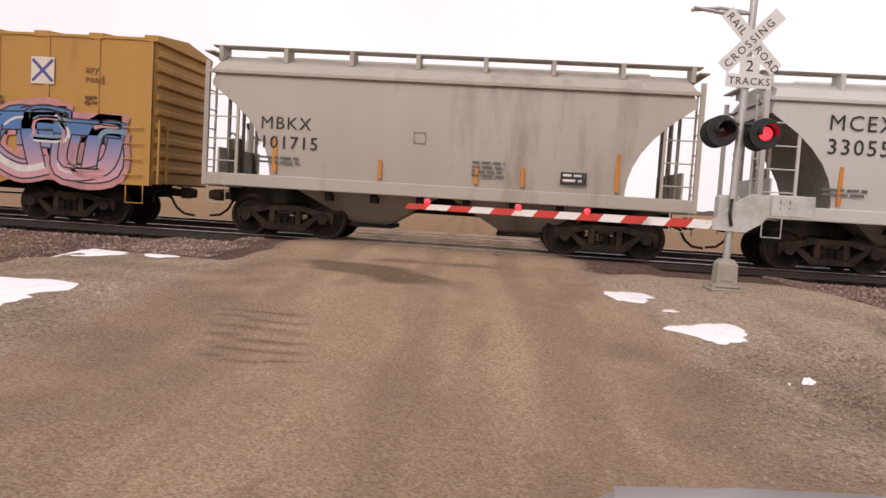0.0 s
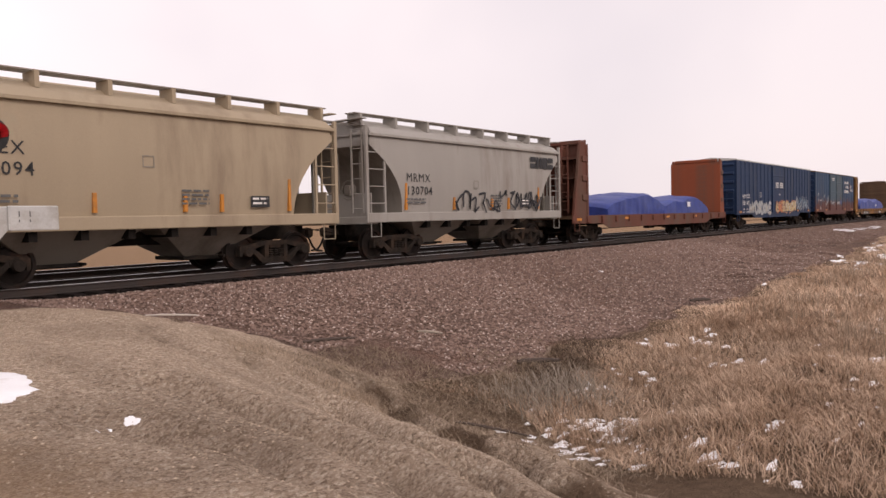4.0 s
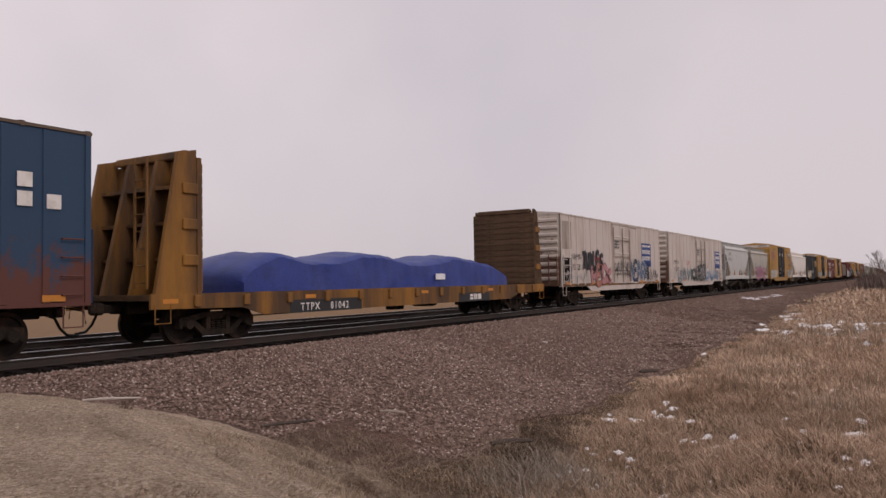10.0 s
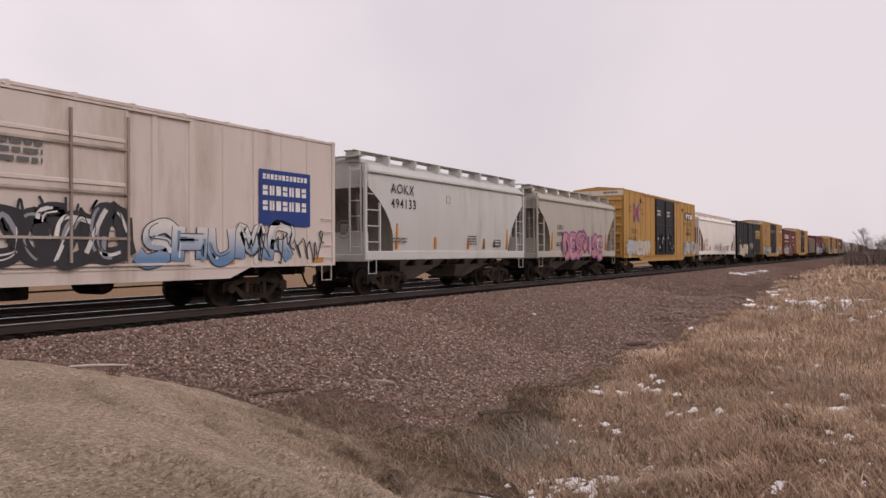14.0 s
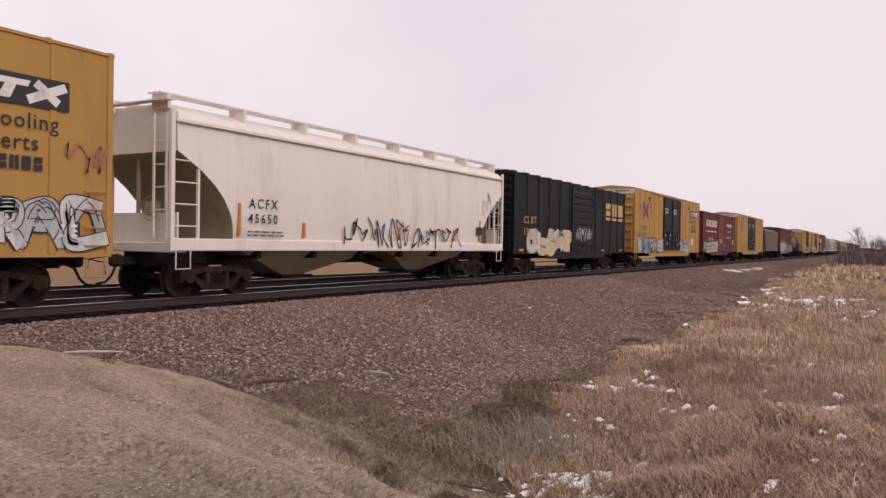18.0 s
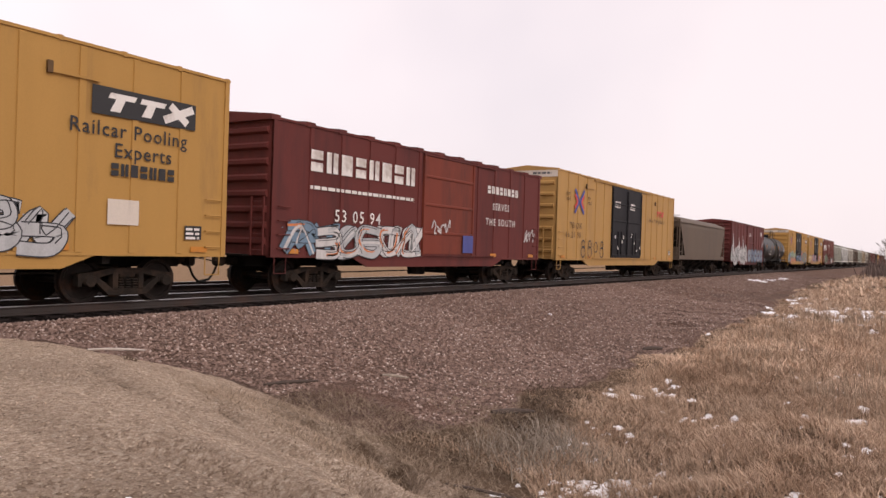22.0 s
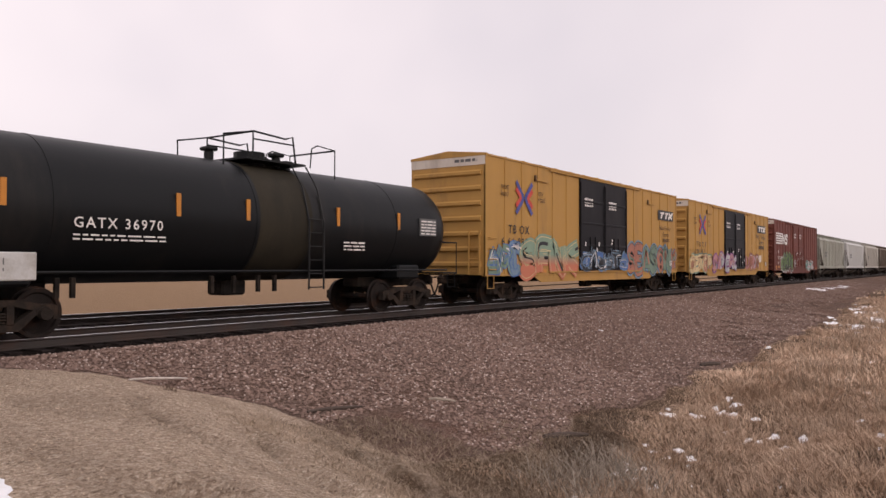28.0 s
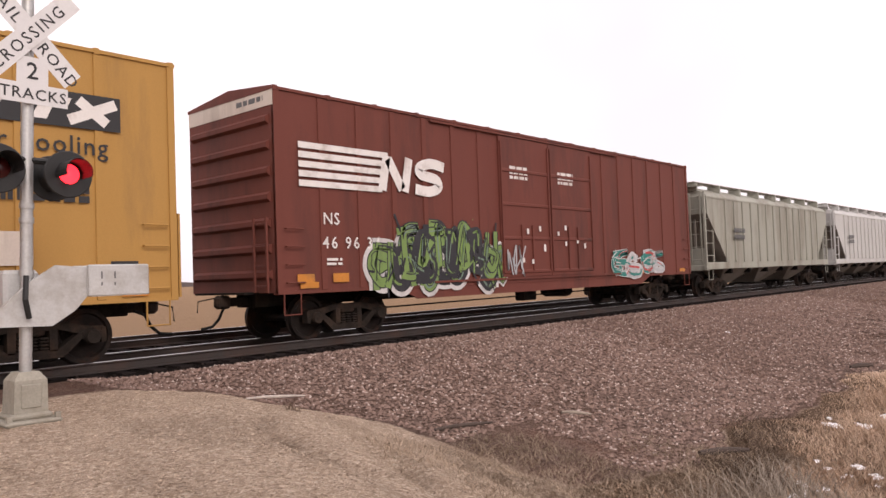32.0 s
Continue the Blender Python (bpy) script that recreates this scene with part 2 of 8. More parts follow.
MAT = dict(
    rail=material("rail_steel", (0.035, 0.027, 0.024), 0.7, 0.1, 0.3, 2, 80, 0.1, (0.06, 0.03, 0.02), 0.4),
    rail_top=material("polished_rail_head", (0.62, 0.6, 0.6), 0.28, 1.0, 0.1, 3, 50, 0.02),
    tie=material("creosoted_tie", (0.02, 0.016, 0.015), 0.95, 0, 0.35, 3, 60, 0.5, (0.05, 0.04, 0.033), 0.25, spread=0.3),
    stone=material("ballast_stone", (0.205, 0.142, 0.118), 0.95, 0, 0.3, 8, 60, 0.3, spread=0.6),
    pale_stone=material("pale_ballast_stone", (0.40, 0.325, 0.285), 0.95, 0, 0.3, 8, 60, 0.3, spread=0.4),
    pale_wood=material("bleached_branch", (0.52, 0.46, 0.41), 0.9, 0, 0.2, 4, 40, 0.3),
    # near black for oil stains plus painted shade of the passing train
    oily_stone=material("oily_shaded_ballast_stone", (0.024, 0.019, 0.017), 0.9, 0, 0.35, 8, 60, 0.3, spread=0.5),
    gravel=material("pale_gravel_stone", (0.37, 0.29, 0.22), 0.95, 0, 0.3, 8, 70, 0.3, spread=0.45),
    grass=material("dry_grass", (0.60, 0.445, 0.33), 0.95, 0, 0.22, 0.9, 12, 0.0, (0.37, 0.25, 0.17), 0.4, spread=0.4),
    grass_dark=material("brown_dead_grass", (0.34, 0.235, 0.165), 0.95, 0, 0.25, 0.9, 12, 0.0, spread=0.45),
    brush=material("dead_brush", (0.16, 0.115, 0.085), 0.95, 0, 0.3, 1.2, 12, 0.0, spread=0.5),
    reed=material("grey_weed", (0.33, 0.255, 0.19), 0.95, 0, 0.3, 1.2, 12, 0.0, spread=0.4),
    snow=material("old_snow", (0.86, 0.86, 0.88), 0.6, 0, 0.05, 4, 40, 0.35, (0.55, 0.5, 0.45), 0.12),
    wood=material("weathered_stick", (0.3, 0.25, 0.2), 0.9, 0, 0.3, 4, 40, 0.4),
    dark_wood=material("dark_rotten_wood", (0.07, 0.05, 0.04), 0.95, 0, 0.3, 4, 40, 0.4),
    bark=material("bare_bark", (0.135, 0.105, 0.092), 0.95, 0, 0.3, 3, 30, 0.3, spread=0.3),
    thicket=material("winter_thicket", (0.17, 0.13, 0.115), 1.0, 0, 0.3, 0.5, 8, 0.0, spread=0.4),
    wheel=material("wheel_steel", (0.03, 0.025, 0.023), 0.6, 0.5, 0.3, 4, 50, 0.15, (0.08, 0.04, 0.025), 0.35),
    tread=material("wheel_tread", (0.35, 0.33, 0.32), 0.35, 1.0, 0.1, 4, 50, 0.02),
    bogie=material("grimy_cast_steel", (0.028, 0.023, 0.02), 0.85, 0.1, 0.35, 5, 50, 0.3, (0.07, 0.046, 0.033), 0.4),
    under=material("underframe_black", (0.016, 0.014, 0.013), 0.85, 0, 0.3, 3, 40, 0.2, (0.05, 0.038, 0.03), 0.4),
    hose=material("black_rubber", (0.02, 0.02, 0.02), 0.6, 0, 0.2, 5, 40, 0.1),
    yellow=paint("boxcar_yellow", (0.42, 0.236, 0.070), 0.6, 0.16, (0.22, 0.13, 0.06)),
    yellow_pale=paint("faded_boxcar_yellow", (0.41, 0.238, 0.082), 0.6, 0.14, (0.24, 0.15, 0.08)),
    flat_yellow=paint("flatcar_yellow", (0.36, 0.165, 0.032), 0.65, 0.85, (0.085, 0.05, 0.03)),
    flat_brown=paint("flatcar_brown", (0.13, 0.05, 0.035), 0.7, 0.4),
    bulk_rust=paint("bulkhead_rust_red", (0.24, 0.065, 0.03), 0.7, 0.35),
    bulk_wood=material("bulkhead_planks", (0.11, 0.07, 0.045), 0.9, 0, 0.3, 2, 30, 0.3, (0.05, 0.035, 0.025), 0.4, 0.3, spread=0.25),
    white=paint("reefer_white", (0.57, 0.50, 0.46), 0.65, 0.24, (0.3, 0.225, 0.17)),
    chalk=paint("hopper_white", (0.74, 0.68, 0.63), 0.5, 0.16, (0.5, 0.42, 0.36)),
    grey=paint("hopper_grey", (0.40, 0.372, 0.325), 0.6, 0.16, (0.18, 0.145, 0.12)),
    lightgrey=paint("hopper_light_grey", (0.50, 0.495, 0.475), 0.55, 0.14, (0.3, 0.26, 0.23)),
    midgrey=paint("hopper_mid_grey", (0.32, 0.30, 0.275), 0.6, 0.2, (0.18, 0.145, 0.12)),
    tangrey=paint("hopper_tan_grey", (0.36, 0.325, 0.275), 0.6, 0.18, (0.2, 0.165, 0.13)),
    # darker grey: shade painted onto the slope sheets, grime on the outlet bays
    hopper_under=paint("hopper_shaded_grime_grey", (0.25, 0.225, 0.195), 0.7, 0.35, (0.12, 0.095, 0.075)),
    tan=paint("hopper_tan", (0.36, 0.29, 0.205), 0.6, 0.22, (0.19, 0.14, 0.1)),
    dullgrey=paint("hopper_dull_brown", (0.125, 0.093, 0.07), 0.65, 0.3, (0.1, 0.075, 0.06)),
    greengrey=paint("hopper_green_grey", (0.34, 0.34, 0.29), 0.6, 0.35, (0.15, 0.12, 0.09)),
    blue=paint("boxcar_blue", (0.017, 0.035, 0.082), 0.6, 0.25, (0.05, 0.05, 0.058)),
    blue_door=paint("door_slate_blue", (0.055, 0.085, 0.11), 0.55, 0.3, (0.1, 0.08, 0.07)),
    rust=paint("rusty_lower_side", (0.21, 0.075, 0.045), 0.8, 0.4, (0.07, 0.05, 0.06), 0.3),
    black=paint("boxcar_black", (0.0095, 0.009, 0.011), 0.6, 0.25, (0.028, 0.024, 0.026)),
    tank=paint("tank_black", (0.007, 0.008, 0.009), 0.42, 0.2, (0.022, 0.02, 0.018)),
    red=paint("boxcar_oxide_red", (0.185, 0.043, 0.027), 0.65, 0.3, (0.075, 0.03, 0.025)),
    maroon=paint("boxcar_maroon", (0.125, 0.031, 0.027), 0.65, 0.3, (0.05, 0.021, 0.021)),
    brown=paint("boxcar_brown_red", (0.15, 0.047, 0.035), 0.65, 0.25, (0.065, 0.03, 0.025)),
    endband=paint("white_end_band", (0.62, 0.55, 0.48), 0.6, 0.25, (0.3, 0.25, 0.2)),
    bluepanel=paint("panel_blue", (0.022, 0.05, 0.2), 0.5, 0.2),
    tarp=material("blue_tarpaulin", (0.02, 0.042, 0.22), 0.5, 0, 0.3, 2.5, 15, 0.6),
    tarp_tag=material("white_tag", (0.75, 0.75, 0.78), 0.6),
    orange=material("reflector_orange", (0.52, 0.2, 0.025), 0.5, 0, 0.1, 3, 30, 0.0, GRIME, 0.25),
    ink_white=material("lettering_white", (0.72, 0.69, 0.66), 0.6, 0, 0.08, 3, 30, 0.0, (0.35, 0.28, 0.24), 0.25),
    ink_black=material("lettering_black", (0.02, 0.02, 0.022), 0.6, 0, 0.1, 3, 30, 0.0),
    ink_brown=material("lettering_faded_brown", (0.11, 0.058, 0.02), 0.7, 0, 0.2, 3, 30, 0.0),
    ink_grey=material("lettering_grey", (0.10, 0.10, 0.10), 0.6, 0, 0.2, 3, 30, 0.0),
    ink_gold=material("lettering_gold", (0.52, 0.33, 0.12), 0.6, 0, 0.15, 3, 30, 0.0),
    ink_red=material("sign_red", (0.52, 0.06, 0.04), 0.6, 0, 0.15, 3, 30, 0.0),
    ink_blue=material("sign_blue", (0.06, 0.07, 0.25), 0.6, 0, 0.15, 3, 30, 0.0),
    galv=material("galvanised_steel", (0.46, 0.46, 0.45), 0.45, 0.7, 0.15, 3, 40, 0.05, (0.3, 0.26, 0.22), 0.25),
    alu=material("cast_aluminium_paint", (0.50, 0.50, 0.49), 0.5, 0.2, 0.12, 3, 40, 0.05, (0.28, 0.24, 0.2), 0.3),
    sign=material("sign_white", (0.66, 0.65, 0.65), 0.5, 0, 0.06, 3, 30, 0.0, (0.4, 0.36, 0.33), 0.15),
    lampblack=material("signal_black", (0.012, 0.012, 0.012), 0.5, 0, 0.2, 4, 30, 0.05),
    lens_dark=material("dark_red_lens", (0.06, 0.008, 0.008), 0.15, 0, 0.2, 6, 40, 0.1),
    lens_lit=material("lit_red_lens", (0.5, 0.02, 0.02), 0.3, 0, 0.1, 6, 40, 0.1, emission=((1.0, 0.02, 0.03), 3.0)),
    lamp_amber=material("lit_far_lens", (0.6, 0.1, 0.02), 0.3, 0, 0.1, 6, 40, 0.1, emission=((1.0, 0.16, 0.02), 3.5)),
    concrete=material("cast_pedestal", (0.31, 0.29, 0.24), 0.9, 0, 0.2, 4, 40, 0.3, (0.2, 0.17, 0.13), 0.3),
    gate_red=material("gate_red", (0.55, 0.045, 0.03), 0.5, 0, 0.1, 4, 30, 0.0, GRIME, 0.15),
    gate_white=material("gate_white", (0.75, 0.74, 0.73), 0.5, 0, 0.05, 4, 30, 0.0, GRIME, 0.15),
    car_paint=material("silver_car_paint", (0.42, 0.44, 0.47), 0.28, 0.5, 0.08, 2, 60, 0.0, (0.4, 0.36, 0.3), 0.2),
    glass=material("tinted_glass", (0.02, 0.025, 0.03), 0.06, 0, 0.1, 2, 30, 0.0),
    plastic=material("black_plastic", (0.025, 0.025, 0.027), 0.6, 0, 0.2, 5, 40, 0.1),
    hay=material("far_woods", (0.12, 0.10, 0.10), 1.0, 0, 0.35, 0.05, 0.6, 0.0),
)

MAT["blue_worn"] = worn_two_tone("blue_worn_to_rust", (0.034, 0.066, 0.12), (0.12, 0.05, 0.04), 1.85, 1.2)
MAT["reefer_end"] = worn_two_tone("reefer_end_stained", (0.60, 0.53, 0.46), (0.16, 0.09, 0.065), 2.5, 1.4)
MAT["spill"] = paint("tank_spill", (0.034, 0.028, 0.018), 0.75, 0.5, (0.018, 0.016, 0.012), 0.3)
MAT["reefer_rod"] = paint("grimy_door_rod", (0.42, 0.36, 0.31), 0.6, 0.4)
MAT["door_worn"] = worn_two_tone("door_worn_to_rust", (0.055, 0.088, 0.115), (0.12, 0.048, 0.04), 1.75, 0.9)

for k in ("under", "bogie", "wheel", "tie", "hose", "bulk_wood", "stone", "oily_stone", "gravel", "grass", "grass_dark", "reed", "brush", "thicket", "bark"):
    MAT[k].node_tree.nodes["Principled BSDF"].inputs["Specular IOR Level"].default_value = 0.03

# graffiti paints
SPRAY = {k: material("spray_" + k, c, 0.65, 0, 0.18, 2.2, 30, 0.0, [q * 0.45 + 0.03 for q in c], 0.3, 4.0) for k, c in dict(
    white=(0.58, 0.56, 0.55), black=(0.02, 0.02, 0.025), pink=(0.46, 0.215, 0.225), sky=(0.155, 0.24, 0.325), blue=(0.05, 0.13, 0.35),
    green=(0.17, 0.27, 0.075), teal=(0.02, 0.2, 0.17), cream=(0.6, 0.46, 0.25), orange=(0.62, 0.2, 0.07), silver=(0.42, 0.43, 0.44),
    slate=(0.10, 0.13, 0.2), ash=(0.24, 0.25, 0.28), purple=(0.2, 0.07, 0.2), salmon=(0.38, 0.15, 0.10), mint=(0.155, 0.23, 0.175), red=(0.5, 0.06, 0.06)).items()}




def fade(name, top, bottom, z0, z1):
    """Spray paint that runs from one colour at the foot of a piece to another at its top."""
    m = material("spray_" + name, top, 0.6, 0, 0.12, 3, 30, 0.0)
    n, l = m.node_tree.nodes, m.node_tree.links
    b = n["Principled BSDF"]
    src = b.inputs["Base Color"].links[0].from_socket
    co, se, mr, mx = n.new("ShaderNodeTexCoord"), n.new("ShaderNodeSeparateXYZ"), n.new("ShaderNodeMapRange"), n.new("ShaderNodeMix")
    mx.data_type = "RGBA"
    l.new(co.outputs["Object"], se.inputs[0])
    mr.inputs["From Min"].default_value, mr.inputs["From Max"].default_value = z0, z1
    l.new(se.outputs["Z"], mr.inputs["Value"])
    l.new(mr.outputs["Result"], mx.inputs["Factor"])
    mx.inputs["A"].default_value = (*bottom, 1)
    l.new(src, mx.inputs["B"])
    l.new(mx.outputs["Result"], b.inputs["Base Color"])
    return m


SPRAY["mint_salmon"] = fade("mint_salmon", (0.2, 0.29, 0.21), (0.5, 0.16, 0.09), 1.35, 1.75)
SPRAY["white_blue"] = fade("white_blue", (0.6, 0.58, 0.56), (0.10, 0.2, 0.36), 1.2, 1.9)
SPRAY["blue_pink"] = fade("blue_pink", (0.06, 0.16, 0.36), (0.5, 0.28, 0.33), 1.2, 2.1)


# ---- mesh helpers ----
class Shape:
    """Collects boxes, tubes and lofts into one mesh."""

    def __init__(self):
        self.v, self.f = [], []

    def add(self, verts, faces):
        k = len(self.v)
        self.v += [tuple(p) for p in verts]
        self.f += [tuple(i + k for i in f) for f in faces]
        return self

    def box(self, x0, x1, y0, y1, z0, z1, c=0.0):
        """A box; c chamfers its long upright edges (in x and y)."""
        if c <= 0:
            return self.add([(x, y, z) for z in (z0, z1) for x, y in ((x0, y0), (x1, y0), (x1, y1), (x0, y1))],
                            [(3, 2, 1, 0), (4, 5, 6, 7), (0, 1, 5, 4), (1, 2, 6, 5), (2, 3, 7, 6), (3, 0, 4, 7)])
        ring = [(x0 + c, y0), (x1 - c, y0), (x1, y0 + c), (x1, y1 - c), (x1 - c, y1), (x0 + c, y1), (x0, y1 - c), (x0, y0 + c)]
        mid = (x0 + x1) / 2, (y0 + y1) / 2
        sm = [(x + (c if x < mid[0] else -c) * 0.7, y + (c if y < mid[1] else -c) * 0.7) for x, y in ring]
        return self.loft([[(x, y, z0) for x, y in sm], [(x, y, z0 + c) for x, y in ring], [(x, y, z1 - c) for x, y in ring],
                          [(x, y, z1) for x, y in sm]])

    def loft(self, rings, closed=True, caps=True):
        n, k = len(rings[0]), len(self.v)
        for r in rings:
            self.v += [tuple(p) for p in r]
        for a in range(len(rings) - 1):
            for i in range(n if closed else n - 1):
                j = (i + 1) % n
                self.f.append((k + a * n + i, k + a * n + j, k + (a + 1) * n + j, k + (a + 1) * n + i))
        if caps and closed:
            self.f.append(tuple(k + i for i in reversed(range(n))))
            self.f.append(tuple(k + (len(rings) - 1) * n + i for i in range(n)))
        return self

    def tube(self, pts, r, n=6, caps=True):
        rings = []
        pts = [Vector(p) for p in pts]
        for i, p in enumerate(pts):
            d = (pts[min(i + 1, len(pts) - 1)] - pts[max(i - 1, 0)]).normalized()
            side = d.cross(Vector((0, 0, 1)) if abs(d.z) < 0.9 else Vector((0, 1, 0))).normalized()
            up = side.cross(d)
            rr = r[i] if isinstance(r, (list, tuple)) else r
            rings.append([p + rr * (math.cos(a) * side + math.sin(a) * up) for a in (2 * math.pi * j / n for j in range(n))])
        return self.loft(rings, True, caps)

    def lathe_y(self, prof, cx, cz, n=24):
        """Turns (radius, y) pairs round an axis along y through (cx, cz)."""
        rings = [[(cx + r * math.cos(2 * math.pi * i / n), y, cz + r * math.sin(2 * math.pi * i / n)) for i in range(n)] for r, y in prof]
        return self.loft(rings)

    def prism_x(self, prof, x0, x1):
        return self.loft([[(x0, y, z) for y, z in prof], [(x1, y, z) for y, z in prof]])

    def prism_y(self, prof, y0, y1):
        return self.loft([[(x, y0, z) for x, z in prof], [(x, y1, z) for x, z in prof]])

    def mesh(self, name, mat, smooth=False):
        me = bpy.data.meshes.new(name)
        me.from_pydata(self.v, [], self.f)
        bm = bmesh.new()
        bm.from_mesh(me)
        bmesh.ops.recalc_face_normals(bm, faces=bm.faces)
        bm.to_mesh(me)
        bm.free()
        me.materials.append(mat)
        if smooth:
            me.polygons.foreach_set("use_smooth", [True] * len(me.polygons))
            me.set_sharp_from_angle(angle=radians(40))
        return me


def part(name, shape, mat, parent, label="", m=None, smooth=False):
    """One mesh object under a thing or a part. shape: a Shape, or a mesh to share."""
    me = shape.mesh(name, mat, smooth) if isinstance(shape, Shape) else shape
    ob = new(name, me)
    ob.parent = parent
    if m is not None:
        ob.matrix_basis = m
    if label:
        ob["label"] = label
    return ob


def thing(name, m, label, category, group="", kind=""):
    ob = new(name)
    ob.matrix_basis = m
    ob.empty_display_size = 0.3
    return tagged(ob, label, category, group, kind)


LETTERS = {}


def letters(text, height, mat, parent, x, y, z, spacing=1.0, name="lettering", turn=None, stretch=1.0):
    """Lettering that faces -y, its left lower corner at (x, y, z)."""
    key = (text, height, spacing, mat.name)
    if key not in LETTERS:
        cu = bpy.data.curves.new("lettering", "FONT")
        cu.body, cu.size, cu.space_character, cu.resolution_u = text, height / 0.72, spacing, 2
        cu.offset = 0.0 if "M" in text else height * 0.010
        ob = bpy.data.objects.new("lettering_source", cu)
        me = bpy.data.meshes.new_from_object(ob)
        me.materials.clear()
        me.materials.append(mat)
        bpy.data.objects.remove(ob)
        LETTERS[key] = me
    m = pose(x, y, z, 90, 0, 0) @ Matrix.Diagonal((stretch, 1, 1, 1))
    if turn is not None:
        m = turn
    return part(name, LETTERS[key], mat, parent, m=m)


def bars(parent, mat, x, y, z, width, rows, h=0.05, gap=0.05, name="small_print", seed=0):
    """Unreadable small print as plain bars."""
    rnd = random.Random(seed)
    s = Shape()
    for r in range(rows):
        a = x
        while a < x + width:
            b = min(x + width, a + rnd.uniform(0.08, 0.3))
            s.box(a, b, y - 0.002, y + 0.002, z - r * (h + gap), z - r * (h + gap) + h)
            a = b + 0.05
    return part(name, s, mat, parent)


def ribbon(s, pts, w, y):
    """A flat stroke in the plane y, along (x, z) points."""
    n = len(pts)
    left, right = [], []
    for i, (x, z) in enumerate(pts):
        ax, az = pts[max(i - 1, 0)]
        bx, bz = pts[min(i + 1, n - 1)]
        d = math.hypot(bx - ax, bz - az) or 1
        nx, nz = -(bz - az) / d, (bx - ax) / d
        left.append((x + nx * w / 2, y, z + nz * w / 2))
        right.append((x - nx * w / 2, y, z - nz * w / 2))
    s.add(left + right, [(i, i + 1, n + i + 1, n + i) for i in range(n - 1)])


def smooth_line(pts, closed=False, steps=5):
    out = []
    n = len(pts)
    rng = range(n if closed else n - 1)
    for i in rng:
        p0, p1, p2, p3 = [pts[(i + k) % n] if closed else pts[min(max(i + k, 0), n - 1)] for k in (-1, 0, 1, 2)]
        for j in range(steps):
            t = j / steps
            out.append(tuple(0.5 * ((2 * b) + (c - a) * t + (2 * a - 5 * b + 4 * c - d) * t * t + (-a + 3 * b - 3 * c + d) * t ** 3)
                             for a, b, c, d in zip(p0, p1, p2, p3)))
    if not closed:
        out.append(tuple(pts[-1]))
    return out


STROKES = [[(.2, .02), (.14, .5), (.24, .98)], [(.2, .92), (.72, .97), (.82, .62), (.3, .5)], [(.28, .5), (.88, .42), (.78, .04), (.2, .08)], [(.12, .04), (.5, .98), (.88, .04)],
           [(.84, .86), (.3, .94), (.13, .45), (.35, .06), (.88, .14)], [(.18, .95), (.28, .08), (.78, .12), (.86, .95)], [(.1, .1), (.42, .85), (.56, .22), (.92, .95)], [(.1, .9), (.9, .95), (.5, .9), (.55, .03)]]


# graffiti letters as strokes on a ten by ten grid
FORMS = {"A": "00-49-90 23-73", "B": "10-19-69-87-55-15 55-92-60-10", "C": "97-69-29-05-21-61-93", "D": "10-19-69-94-60-10", "E": "90-10-19-99 15-75", "F": "10-19-99 15-75", "H": "10-19 80-89 15-85", "I": "50-59", "J": "79-72-40-12",
         "K": "10-19 99-15-90", "L": "19-10-90", "M": "00-19-43-79-90", "N": "10-19-80-89", "O": "50-15-59-95-50", "P": "10-19-69-86-64-14", "R": "10-19-79-86-54-14 54-90", "S": "97-69-27-35-74-82-30-02",
         "T": "09-99 50-59", "U": "19-13-40-83-89", "W": "09-20-46-70-99", "Y": "09-45-99 45-40", "Z": "09-99-10-90"}


def form(letter):
    return [[(int(q[0]) / 9, int(q[1]) / 9) for q in stroke.split("-")] for stroke in FORMS[letter].split()]


